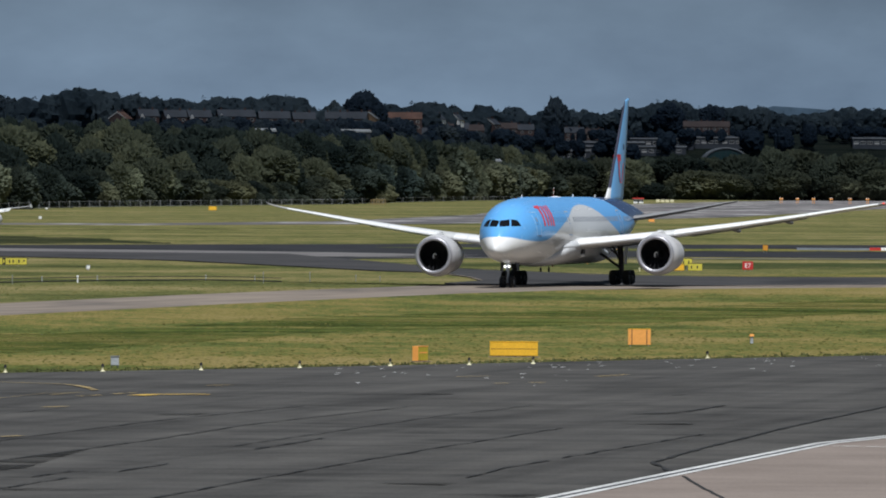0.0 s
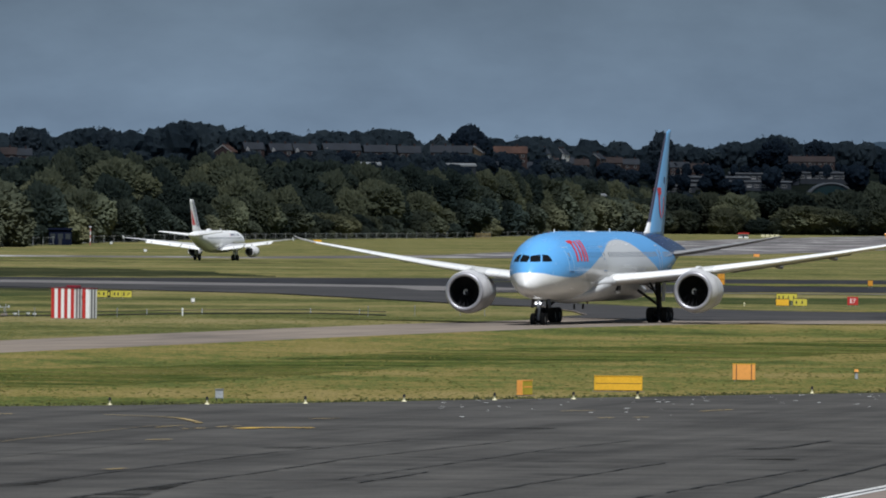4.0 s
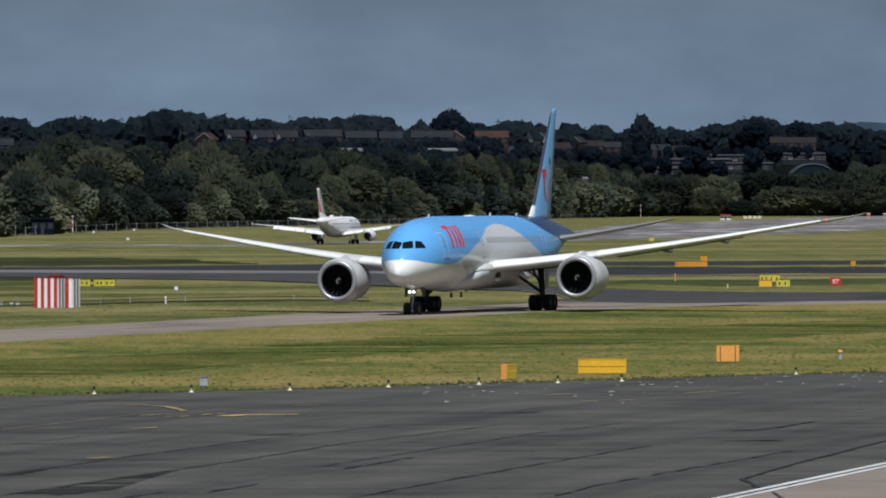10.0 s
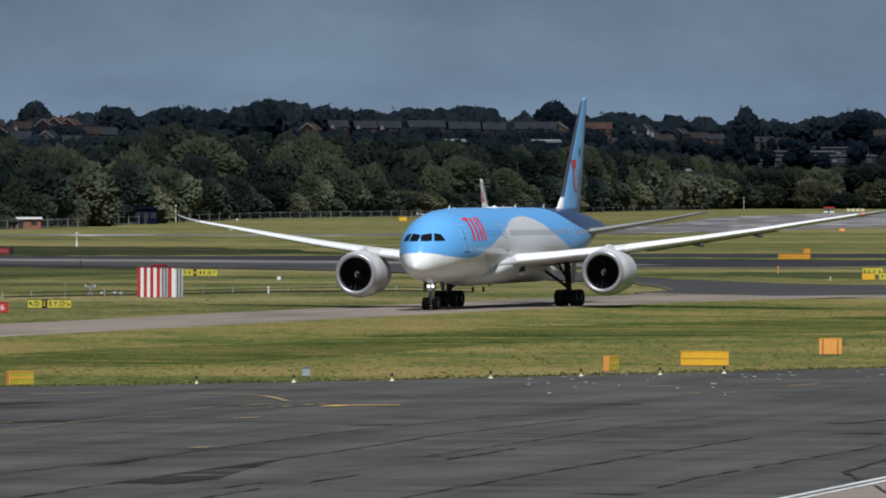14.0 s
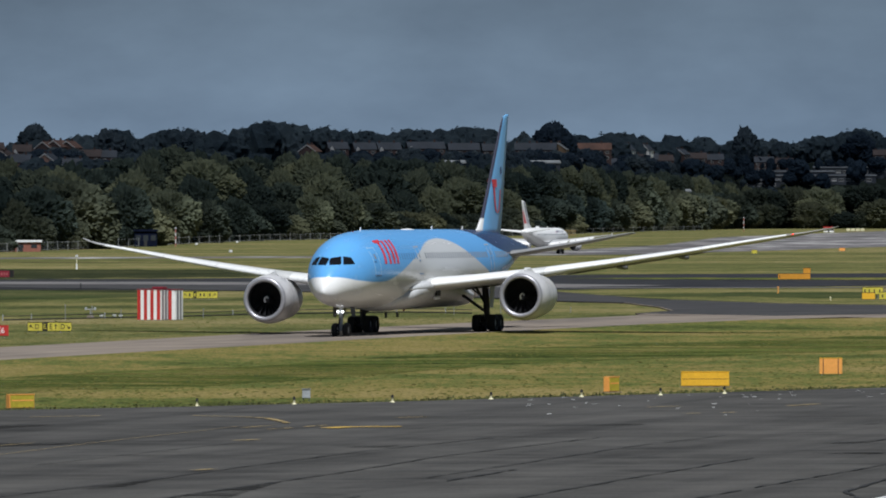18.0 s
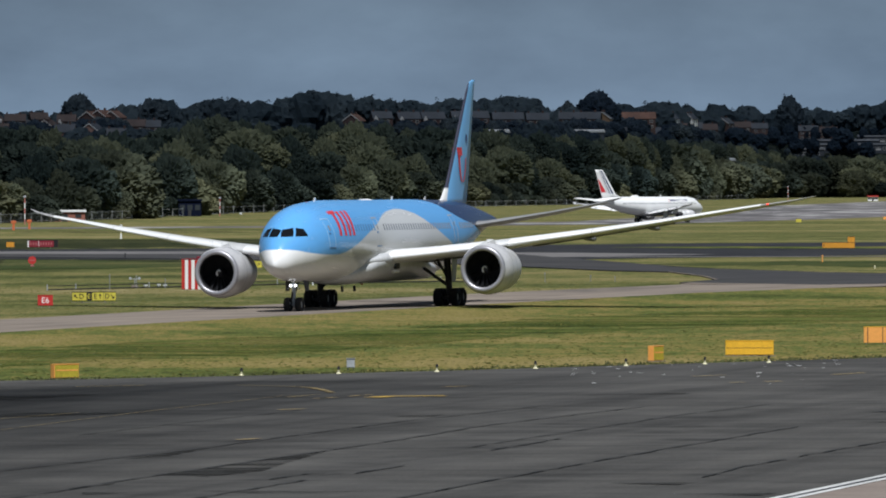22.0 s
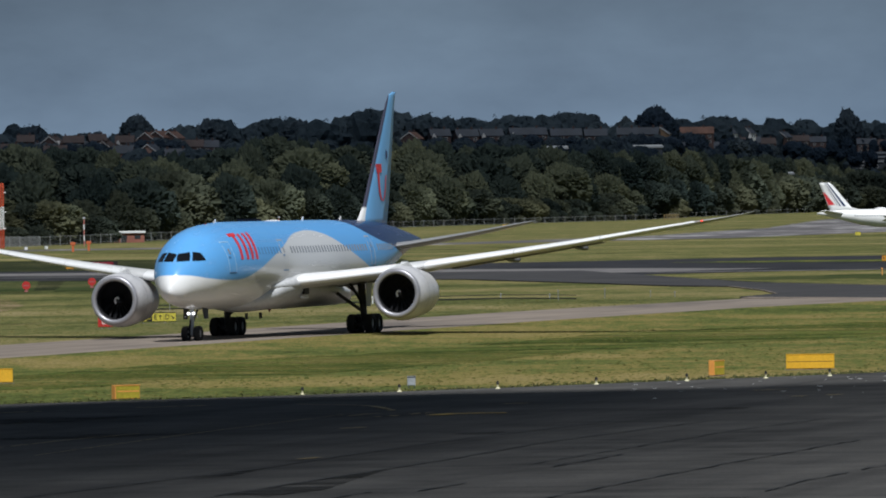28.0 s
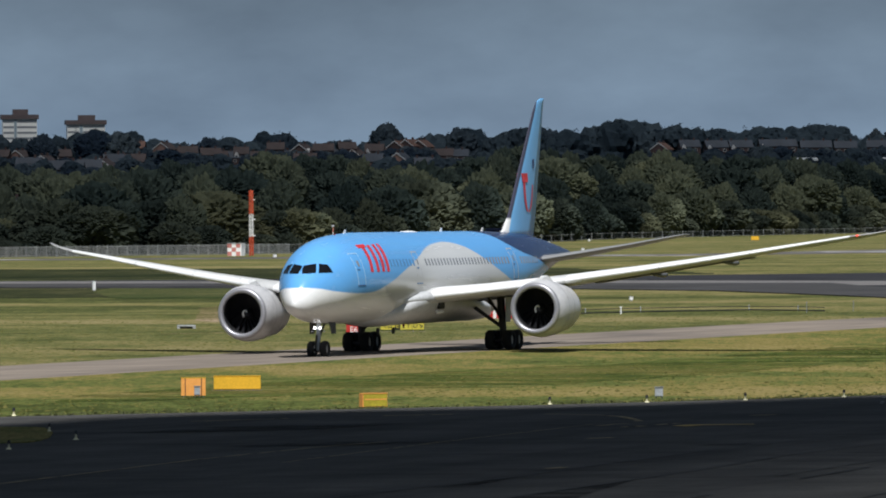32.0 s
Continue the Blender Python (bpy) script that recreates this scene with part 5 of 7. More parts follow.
def oblique_sign(x, y, w, h, turn):
    ob = sign_board("taxiway_sign", "narrow amber sign seen edge-on with orange end plate", facing(x, y, turn), w, h, M_YELLOWDULL, 2, 0.05, 0.30, M_ORANGE, "edge-on signs")
    part("end_plate", box(-w / 2 - 0.03, -w / 2, -0.17, 0.17, 0.05, 0.07 + h, 0.005), M_ORANGE, ob, "orange end plate")
    part("slot", box(-w / 2 + 0.1, w / 2 - 0.06, -0.166, -0.15, 0.05 + h * 0.52, 0.05 + h * 0.62), M_ORANGE, ob, "orange rib across the panel")
    return ob


M_YELLOWDULL = paint("dull yellow sign back", (0.44, 0.36, 0.03), 0.5, 0, 0.2, 2.0)
oblique_sign(6.77, 392.40, 0.95, 0.72, 57)
oblique_sign(-21.44, 360.70, 1.30, 0.62, 28)


def orange_board(x, y, w, h, cabinet=False):
    ob = thing("orange_board", "square orange board on a frame in the grass", "board", facing(x, y), "orange boards")
    part("panel", box(-w / 2, w / 2, -0.03, 0.03, 0.08, 0.08 + h, 0.01), M_ORANGE, ob)
    for s in (-1, 1):
        part("strut", box(s * w * 0.33 - 0.02, s * w * 0.33 + 0.02, -0.05, -0.03, 0.08, 0.08 + h), M_DARKMETAL, ob, "dark upright strip")
        part("leg", tube((s * w * 0.4, 0.02, -0.05), (s * w * 0.4, 0.02, 0.12), 0.03), M_STEEL, ob)
    part("cap_strip", box(-w / 2 - 0.01, w / 2 + 0.01, -0.04, 0.04, 0.08 + h, 0.11 + h), M_AMBER, ob)
    return ob


orange_board(19.73, 432.20, 1.27, 0.88)
orange_board(-31.74, 382.70, 1.22, 0.88, True)
orange_board(58.5, 690.0, 1.3, 0.8)


def cabinet(x, y, w, h, label):
    ob = thing("cabinet", label, "cabinet", facing(x, y), "small cabinets")
    part("body", box(-w / 2, w / 2, -0.15, 0.15, 0.12, h, 0.02), M_BOXGREY, ob)
    part("lid", box(-w / 2 - 0.02, w / 2 + 0.02, -0.18, 0.18, h, h + 0.04), M_STEEL, ob)
    part("door", box(-w / 2 + 0.04, w / 2 - 0.04, -0.165, -0.14, 0.16, h - 0.05), M_BOXGREY, ob)
    for s in (-1, 1):
        part("leg", tube((s * w * 0.36, 0, -0.02), (s * w * 0.36, 0, 0.13), 0.03), M_STEEL, ob)


cabinet(-8.40, 375.30, 0.40, 0.56, "small weathered grey cabinet in the grass")
cabinet(-31.50, 382.10, 0.30, 0.55, "small grey cabinet before an orange board")


def edge_light():
    ob = thing("edge_light", "short pale edge light with dark head by the apron", "light", group="apron edge lights")
    part("stem", tube((0, 0, -0.02), (0, 0, 0.22), 0.050, 0.04, 10), M_CREAM, ob, "pale yellow stem")
    part("skirt", tube((0, 0, -0.01), (0, 0, 0.06), 0.13, 0.06, 12), M_CREAM, ob)
    part("head", tube((0, 0, 0.21), (0, 0, 0.32), 0.075, 0.06, 12), M_BLACK, ob, "black lamp head")
    part("lens", tube((0, 0, 0.315), (0, 0, 0.36), 0.06, 0.035, 12), M_BLACKGLASS, ob)
    return ob


LIGHT_SPOTS = [(-13.34, 364.9), (-8.8, 367.3), (-4.15, 370.72), (0.6, 376.41), (5.08, 381.2), (9.06, 384.4), (12.35, 387.5), (21.91, 402.0), (-37.0, 347.7), (-32.7, 321.3), (-30.5, 310.3), (-31.9, 297.9)]
_first = edge_light()
_first.matrix_basis = pose(LIGHT_SPOTS[0][0], LIGHT_SPOTS[0][1], 0.03)
for lx, ly in LIGHT_SPOTS[1:]:
    copy_thing(_first, pose(lx, ly, 0.05))


def marker_box(x, y, w, h, label):
    """Small white box on a low foot."""
    ob = thing("marker_box", label, "marker", facing(x, y, 20), "marker boxes")
    part("foot", box(-w * 0.3, w * 0.3, -0.1, 0.1, -0.05, 0.12), M_STEEL, ob)
    part("body", box(-w / 2, w / 2, -w * 0.4, w * 0.4, 0.1, h, 0.03), M_WHITE, ob)
    part("lid", box(-w * 0.54, w * 0.54, -w * 0.44, w * 0.44, h, h + 0.05, 0.02), M_BOXGREY, ob)


def post(x, y, h, mat, label, top=None, r=0.07):
    ob = thing("marker_post", label, "post", pose(x, y, 0), "marker posts")
    part("stem", tube((0, 0, -0.05), (0, 0, h), r, r * 0.9, 10), mat, ob)
    part("cap", tube((0, 0, h - 0.02), (0, 0, h + 0.12), r * 1.5, r * 1.1, 10), top or mat, ob)
    return ob


post(26.6, 441.6, 0.42, M_BOXGREY, "short marker with an orange cap in the grass", M_ORANGE, 0.10)
for px, py, h, mat, lab in ((33.7, 867.8, 0.7, M_ORANGE, "orange marker post by the far taxiway"), (-18.7, 686, 0.55, M_WHITE, "white leaning marker post"), (-48.0, 930, 0.6, M_BLACK, "dark marker post by the far taxiway"),
                           (36.5, 800, 0.26, M_CREAM, "pale marker post in the grass")):
    post(px, py, h, mat, lab, None, 0.07)
for px, py, w, h in ((-20.3, 783, 0.36, 0.46), (-87.5, 913, 0.36, 1.15)):
    marker_box(px, py, w, h, "small white marker box in the grass")
for px, py in ((-57.4, 1784), (-74.0, 2361), (-80.5, 2200), (-114.4, 1584), (-111.8, 1607)):
    marker_box(px, py, 0.65, 0.65, "small white marker box by the runway")


def text_sign(x, y, w, h, face, label, text="", text_mat=None, blocks=(), lift=0.15):
    ob = sign_board("taxiway_sign", label, facing(x, y), w, h, face, 2, lift, 0.2, M_BLACK if face is not M_SIGNRED else face, "lettered taxiway signs")
    if text:
        letters(text, h * 0.78, text_mat or M_WHITE, ob, 0, lift + h * 0.5, -0.118)
    for u0, u1, v0, v1, mat in blocks:
        part("symbol", box(-w / 2 + u0 * w, -w / 2 + u1 * w, -0.122 if mat is not M_BLACKPANEL else -0.116, -0.1, lift + v0 * h, lift + v1 * h), mat, ob)
    return ob


M_HOLD = paint("dark red sign face", (0.20, 0.012, 0.025), 0.5, 0, 0.1, 2.0)
M_PINK = paint("faded pink marks", (0.36, 0.11, 0.11), 0.6, 0, 0.1, 2.0)
M_DEEPAMBER = paint("deep amber painted board", (0.60, 0.27, 0.022), 0.5, 0, 0.15, 2.0)
M_BLACKPANEL = paint("black sign panel", (0.012, 0.012, 0.012), 0.45, 0, 0.2, 2.0)
text_sign(-35.15, 567.0, 1.12, 0.76, M_SIGNRED, "small red taxiway sign with white letters in the grass", "E6", M_WHITE)
text_sign(48.1, 806, 1.12, 0.85, M_SIGNRED, "small red taxiway sign with white letters by the far taxiway", "E7", M_WHITE)
def arrow(ob, x, z, turn, y, mat, size=0.17):
    """Small painted arrow: shaft and two barbs, turned from pointing up."""
    c, q = math.cos(radians(turn)), math.sin(radians(turn))

    def spot(a, b):
        return (x + a * c - b * q, y, z + a * q + b * c)

    bm = tube(spot(0, -size), spot(0, size), 0.028, None, 6)
    for a in (-1, 1):
        add_tube(bm, spot(0, size), spot(a * size * 0.6, size * 0.35), 0.028, None, 6)
    part("arrow", bm, mat, ob, "painted arrow")


def guidance_sign(x, y, w, h, texts, black, label):
    """Yellow panels with black letters or marks and one black panel; texts: (place along it, what)."""
    ob = text_sign(x, y, w, h, M_YELLOW, label, "", None, [(*black, 0.04, 0.96, M_BLACKPANEL)])
    mid = 0.15 + h * 0.5
    for u, what in texts:
        xx = -w / 2 + u * w
        mat = M_YELLOW if black[0] < u < black[1] else M_BLACK
        if isinstance(what, str):
            letters(what, h * 0.80, mat, ob, xx, mid, -0.130)
        elif what is None:
            part("symbol", box(xx - 0.08, xx + 0.08, -0.130, -0.1, mid - 0.16, mid + 0.16), mat, ob)
        else:
            arrow(ob, xx, mid, what, -0.124, mat)
    for u in (0.335, 0.455, 0.72):
        part("seam", box(-w / 2 + u * w - 0.012, -w / 2 + u * w + 0.012, -0.124, -0.1, 0.2, 0.12 + h), M_BLACK, ob)
    return ob


guidance_sign(-32.85, 590.0, 3.38, 0.66, [(0.09, 45), (0.22, "D"), (0.39, "E"), (0.53, "E"), (0.64, 0), (0.80, "D"), (0.92, -135)], (0.34, 0.45), "yellow and black taxiway guidance sign with letters in the grass")
guidance_sign(-29.5, 815.5, 3.8, 0.72, [(0.10, 45), (0.22, None), (0.36, None), (0.52, None), (0.62, None), (0.78, None), (0.90, -45)], (0.32, 0.41), "yellow and black taxiway guidance sign by the far taxiway")
text_sign(41.4, 810.0, 2.2, 0.75, M_YELLOW, "yellow taxiway sign with dark marks by the far taxiway", "", None, [(0.1, 0.16, 0.3, 0.7, M_BLACK), (0.3, 0.36, 0.3, 0.7, M_BLACK), (0.55, 0.6, 0.3, 0.7, M_BLACK), (0.8, 0.86, 0.3, 0.7, M_BLACK)], 0.5)
text_sign(40.4, 799.0, 1.4, 0.7, M_AMBER, "amber back of a sign by the far taxiway", "", None, [], 0.1)
text_sign(42.2, 798.6, 1.5, 0.75, M_YELLOW, "yellow taxiway sign with dark marks in the grass", "", None, [(0.2, 0.3, 0.3, 0.7, M_BLACK), (0.6, 0.7, 0.3, 0.7, M_BLACK)], 0.1)
text_sign(-67.75, 1087.5, 4.3, 0.95, M_HOLD, "dark red holding sign with pale marks far off", "", None, [(0.0, 0.045, 0.03, 0.97, M_WHITE), (0.36, 0.375, 0.06, 0.94, M_WHITE), (0.86, 0.99, 0.03, 0.97, M_BLACKPANEL)] + [(0.09 + 0.085 * k, 0.13 + 0.085 * k, 0.3, 0.7, M_PINK) for k in range(3)] + [(0.42 + 0.085 * k, 0.46 + 0.085 * k, 0.3, 0.7, M_PINK) for k in range(5)])
text_sign(-72.3, 1087.0, 1.15, 0.75, M_DEEPAMBER, "amber sign beside a red holding sign", "", None, [])
text_sign(42.6, 1041.0, 4.4, 0.75, M_DEEPAMBER, "long amber sign back on the far taxiway's edge", "", None, [(0.04, 0.07, 0.3, 0.7, M_BLACK)], 0.1)
text_sign(44.4, 1043.0, 1.0, 1.5, M_DEEPAMBER, "square amber board behind a long sign", "", None, [], 0.1)
text_sign(63.2, 1020.3, 0.7, 0.75, M_DEEPAMBER, "small amber sign on legs by the far taxiway", "", None, [], 0.3)
text_sign(59.85, 1673, 1.2, 0.75, M_YELLOW, "small yellow sign by the runway", "", None, [], 0.2)
text_sign(83.8, 1778, 1.4, 0.7, M_ORANGE, "small orange sign by the runway", "", None, [], 0.2)
text_sign(-22.9, 2330, 2.4, 1.2, M_AMBER, "small amber sign before the fence", "", None, [], 0.2)


def stop_sign(x, y):
    ob = thing("round_sign", "round red no-entry sign with a white bar on a short post", "sign", facing(x, y), "no-entry signs")
    part("post", tube((0, 0, -0.05), (0, 0, 0.5), 0.04), M_STEEL, ob)
    part("disc", tube((0, -0.05, 0.72), (0, -0.02, 0.72), 0.44, None, 20), M_SIGNRED, ob)
    part("bar", box(-0.30, 0.30, -0.06, -0.045, 0.66, 0.78), M_PINK, ob)
    part("plate", box(-0.20, 0.20, -0.05, -0.02, 0.06, 0.22), M_PINK, ob, "small pink plate under the disc")


stop_sign(-53.8, 844.7)
stop_sign(-58.8, 814.0)


# red and white striped equipment hut
M_SIDEGREY = paint("grey painted side panel", (0.16, 0.15, 0.16), 0.6, 0, 0.15, 2.0)


def striped_hut():
    ob = thing("equipment_hut", "red and white vertically striped equipment hut in the grass", "hut", facing(-27.3, 660.0, -24))
    for x0, x1, y0, y1, z1 in ((-1.5, 0.62, -1.3, 0.55, 2.62), (0.92, 1.52, -0.2, 1.35, 2.58)):
        part("core", box(x0, x1, y0, y1, -0.05, z1), M_WHITE, ob)
        n = int((x1 - x0) / 0.30)
        for k in range(n):
            a = x0 + (x1 - x0) * k / n
            part("panel", box(a + 0.004, a + (x1 - x0) / n - 0.004, y0 - 0.05, y0 + 0.01, 0.05, z1 - 0.03), M_SIGNRED if k % 2 == 0 else M_WHITE, ob)
        m = int((y1 - y0) / 0.30)
        for k in range(m):
            a = y0 + (y1 - y0) * k / m
            part("panel", box(x1 - 0.01, x1 + 0.05, a + 0.004, a + (y1 - y0) / m - 0.004, 0.05, z1 - 0.03), M_SIDEGREY if k % 2 == 1 else M_WHITE, ob)
        part("roof", box(x0 - 0.06, x1 + 0.07, y0 - 0.08, y1 + 0.08, z1, z1 + 0.06), M_HOLD, ob)
    part("air_unit", box(-0.5, 0.5, -0.5, 0.4, 2.7, 2.86, 0.02), M_HOLD, ob, "dark red unit on the roof")


striped_hut()


M_FENCE = paint("weathered grey fence steel", (0.34, 0.35, 0.35), 0.6, 0.1, 0.25, 0.6)


# low pipe rail with posts along the grass island
def low_rail():
    ob = thing("low_rail", "low dark cable rail on short posts through the grass", "rail")
    pts = [(-40.5, 656), (-38.3, 660), (-26.6, 678), (-17.2, 696), (-7.5, 705), (-3, 700), (-0.6, 695)]
    for (x0, y0), (x1, y1) in zip(pts, pts[1:]):
        n = max(1, int(math.hypot(x1 - x0, y1 - y0) / 4.5))
        for k in range(n):
            a = Vector((x0, y0, 0)).lerp(Vector((x1, y1, 0)), k / n)
            b = Vector((x0, y0, 0)).lerp(Vector((x1, y1, 0)), (k + 1) / n)
            part("pipe", tube(a + Vector((0, 0, 0.40)), b + Vector((0, 0, 0.40)), 0.032, None, 6), M_BLACK, ob)
            part("pipe", tube(a + Vector((0, 0, 0.09)), b + Vector((0, 0, 0.09)), 0.055, None, 6), M_BLACK, ob)
            if k == 0 or k % 2 == 0:
                part("post", tube(a - Vector((0, 0, 0.1)), a + Vector((0, 0, 0.55)), 0.05, None, 6), M_BOXGREY, ob)


low_rail()


def culvert():
    ob = thing("culvert_head", "small weathered concrete culvert head half sunk in the grass", "culvert", facing(-51.2, 611))
    part("slab", box(-0.75, 0.75, -0.3, 0.5, 0.16, 0.30, 0.03), M_FENCE, ob, "dark weathered slab")
    for s in (-1, 1):
        part("wing_wall", box(s * 0.62 - 0.12, s * 0.62 + 0.12, -0.3, 0.5, -0.05, 0.16, 0.02), M_FENCE, ob)
    part("grate", box(-0.5, 0.5, -0.12, -0.05, 0.0, 0.16), M_BLACK, ob, "dark opening")


culvert()
for px, py, h in ((-2.2, 690, 0.85), (2.0, 700, 0.8), (-31, 668, 0.7), (-33.5, 668, 1.0), (-35.5, 662, 1.2), (-24, 672, 0.7), (6.2, 706, 0.5), (8.4, 704, 0.4)):
    post(px, py, h, M_STEEL, "thin steel stake beside the cable rail", None, 0.035)


def instrument(x, y):
    ob = thing("field_instrument", "small grey field instrument with arms on a stand", "instrument", facing(x, y))
    part("stand", tube((0, 0, -0.05), (0, 0, 0.8), 0.05), M_FENCE, ob)
    part("arm", tube((-0.4, 0, 0.75), (0.4, 0, 0.75), 0.035), M_FENCE, ob)
    for s in (-1, 1):
        part("pod", box(s * 0.4 - 0.09, s * 0.4 + 0.09, -0.1, 0.1, 0.68, 0.92, 0.02), M_BOXGREY, ob)
    part("base", box(-0.3, 0.3, -0.3, 0.3, -0.05, 0.2), M_CONCRETE, ob)


instrument(-34.0, 675)
for px, py in ((-33.2, 678), (-32.2, 681), (-31.4, 676)):
    marker_box(px, py, 0.32, 0.22, "low white junction box beside the cable rail")


M_DULL = paint("dull blue-grey plastic", (0.16, 0.18, 0.21), 0.6, 0, 0.2, 2.0)


# striped barrier on the far taxiway
def barrier():
    ob = thing("barrier", "long low grey barrier with red and white blocks", "barrier", facing(76.0, 1060.0))
    part("base", box(-6, 4.0, -0.2, 0.2, 0.0, 0.36, 0.03), M_DULL, ob, "pale grey base")
    for k in range(8):
        part("block", box(4.0 + 1.6 * k, 5.56 + 1.6 * k, -0.22, 0.22, 0.0, 0.46, 0.02), M_SIGNRED if k % 2 == 0 else M_WHITE, ob)


barrier()


# lattice mast with its chequered hut
def lattice_mast(x, y, h, w):
    ob = thing("lattice_mast", "red and white banded lattice mast before the fence", "mast", facing(x, y, 20))
    hw = w / 2
    bands = ((0.0, 0.29, M_SIGNRED_MAST), (0.29, 0.64, M_WHITE), (0.64, 1.0, M_SIGNRED_MAST))
    for u0, u1, mat in bands:
        for sx in (-1, 1):
            for sy in (-1, 1):
                part("leg", tube((sx * hw, sy * hw, h * u0), (sx * hw, sy * hw, h * u1), 0.06, None, 6), mat, ob)
        n = max(2, int((u1 - u0) * h / w))
        for k in range(n):
            z0, z1 = h * (u0 + (u1 - u0) * k / n), h * (u0 + (u1 - u0) * (k + 1) / n)
            for s in (-1, 1):
                bm = tube((-hw, s * hw, z0), (hw, s * hw, z1), 0.045, None, 5)
                add_tube(bm, (s * hw, -hw, z1), (s * hw, hw, z0), 0.06, None, 5)
                add_tube(bm, (-hw, s * hw, z1), (hw, s * hw, z1), 0.05, None, 5)
                part("brace", bm, mat, ob)
    for z in (0.31, 0.56, 0.86):
        part("antenna", tube((hw, 0, h * z), (hw + 0.6, 0, h * z), 0.12), M_WHITE, ob)


M_SIGNRED_MAST = paint("orange-red mast paint", (0.62, 0.10, 0.04), 0.5, 0, 0.15, 1.0)
lattice_mast(-124.2, 1650.0, 14.0, 0.66)


M_FADED = paint("faded red paint", (0.52, 0.20, 0.17), 0.6, 0, 0.2, 1.0)


def chequered_hut():
    ob = thing("chequered_hut", "white hut with red chequers beside a mast", "hut", facing(-127.6, 1652.0))
    part("body", box(-1.9, 1.9, -1.2, 1.2, -0.05, 2.7), M_WHITE, ob)
    for i in range(3):
        for k in range(3):
            if (i + k) % 2 == 0:
                part("chequer", box(-1.9 + 0.92 * i, -0.98 + 0.92 * i, -1.26, -1.19, 0.05 + 0.88 * k, 0.05 + 0.88 * (k + 1)), M_FADED, ob)
    part("side_panel", box(1.1, 1.86, -1.28, -1.19, 0.05, 2.6), M_BOXGREY, ob, "plain pale panel")
    part("roof", box(-2.0, 2.0, -1.35, 1.3, 2.7, 2.8), M_BOXGREY, ob)


chequered_hut()


def thin_mast(az, d, h):
    x, y = d * math.sin(radians(az)), d * math.cos(radians(az))
    ob = thing("thin_mast", "slim red and white banded mast before the fence", "mast", facing(x, y), "slim masts")
    for k in range(5):
        part("band", tube((0, 0, h * k / 5), (0, 0, h * (k + 1) / 5), 0.13, None, 8), M_WHITE if k % 2 else M_FADED, ob)
    part("head", box(-0.3, 0.3, -0.2, 0.2, h, h + 0.45, 0.03), M_BOXGREY, ob)


for az, d, h in ((-3.697, 1716, 6.0), (-3.559, 1840, 4.3), (-2.25, 2115, 4.8), (1.97, 3600, 6.4)):
    thin_mast(az, d, h)


def flat_building(az, d, w, h, mat, label, roof_mat=None):
    x, y = d * math.sin(radians(az)), d * math.cos(radians(az))
    ob = thing("low_building", label, "building", facing(x, y), "low buildings by the fence")
    part("wall", box(-w / 2, w / 2, 0, 8, -0.1, h), mat, ob)
    part("roof", box(-w / 2 - 0.3, w / 2 + 0.3, -0.4, 8.3, h, h + 0.5), roof_mat or M_WHITE, ob, "flat roof with a pale edge")
    for k in range(3):
        xx = -w / 2 + w * (k + 0.5) / 3
        part("window", box(xx - 0.7, xx + 0.7, -0.06, 0.05, h * 0.4, h * 0.75), M_PANE0, ob)
    part("door", box(-w * 0.08, w * 0.06, -0.05, 0.04, 0, h * 0.7), M_BLACK, ob)


M_PANE0 = paint("dark building glass", (0.03, 0.035, 0.04), 0.1, 0, 0.1, 1.0)
M_DARKBLUE = paint("dull dark blue sheet", (0.006, 0.009, 0.022), 0.9, 0, 0.2, 0.6, 0.05)
M_BRICKRED = paint("red brick", (0.26, 0.10, 0.07), 0.85, 0, 0.2, 1.0)
flat_building(-3.596, 1845, 3.2, 2.5, M_DULL, "low grey cabin with a dull roof by the fence", M_DULL)
flat_building(-3.40, 1842, 9.6, 2.3, M_BRICKRED, "low red-brick building with a white roof edge by the fence")
flat_building(-2.472, 2110, 6.2, 4.2, M_DARKBLUE, "dark blue metal cabin by the fence", M_DARKBLUE)
flat_building(2.60, 3500, 4.6, 2.0, M_WHITE, "small white and red cabin by the far runway end", M_SIGNRED)


M_OCHRE = paint("weathered ochre timber", (0.27, 0.19, 0.08), 0.8, 0, 0.2, 1.0)


def pale_frame():
    """Open timber frame of upright posts by the fence."""
    x, y = 2960 * math.sin(radians(0.666)), 2960 * math.cos(radians(0.666))
    ob = thing("timber_frame", "open pale timber frame of posts by the fence", "frame", facing(x, y))
    for k in range(6):
        part("post", box(-2.7 + k * 1.08 - 0.14, -2.7 + k * 1.08 + 0.14, -0.15, 0.15, -0.1, 2.4), M_OCHRE, ob)
    for z in (0.5, 2.1):
        part("rail", box(-2.9, 2.9, -0.2, 0.0, z, z + 0.2), M_OCHRE, ob)


pale_frame()


# pale yellow chevron panels at the runway's end
for k in range(4):
    a = radians(2.745 + 0.035 * k)
    text_sign(3600 * math.sin(a), 3600 * math.cos(a), 1.8, 1.3, M_CREAM, "pale yellow panel at the runway's end", "", None, [], 0.3)


M_STAND = paint("red-orange painted metal", (0.55, 0.13, 0.04), 0.6, 0, 0.2, 1.0)
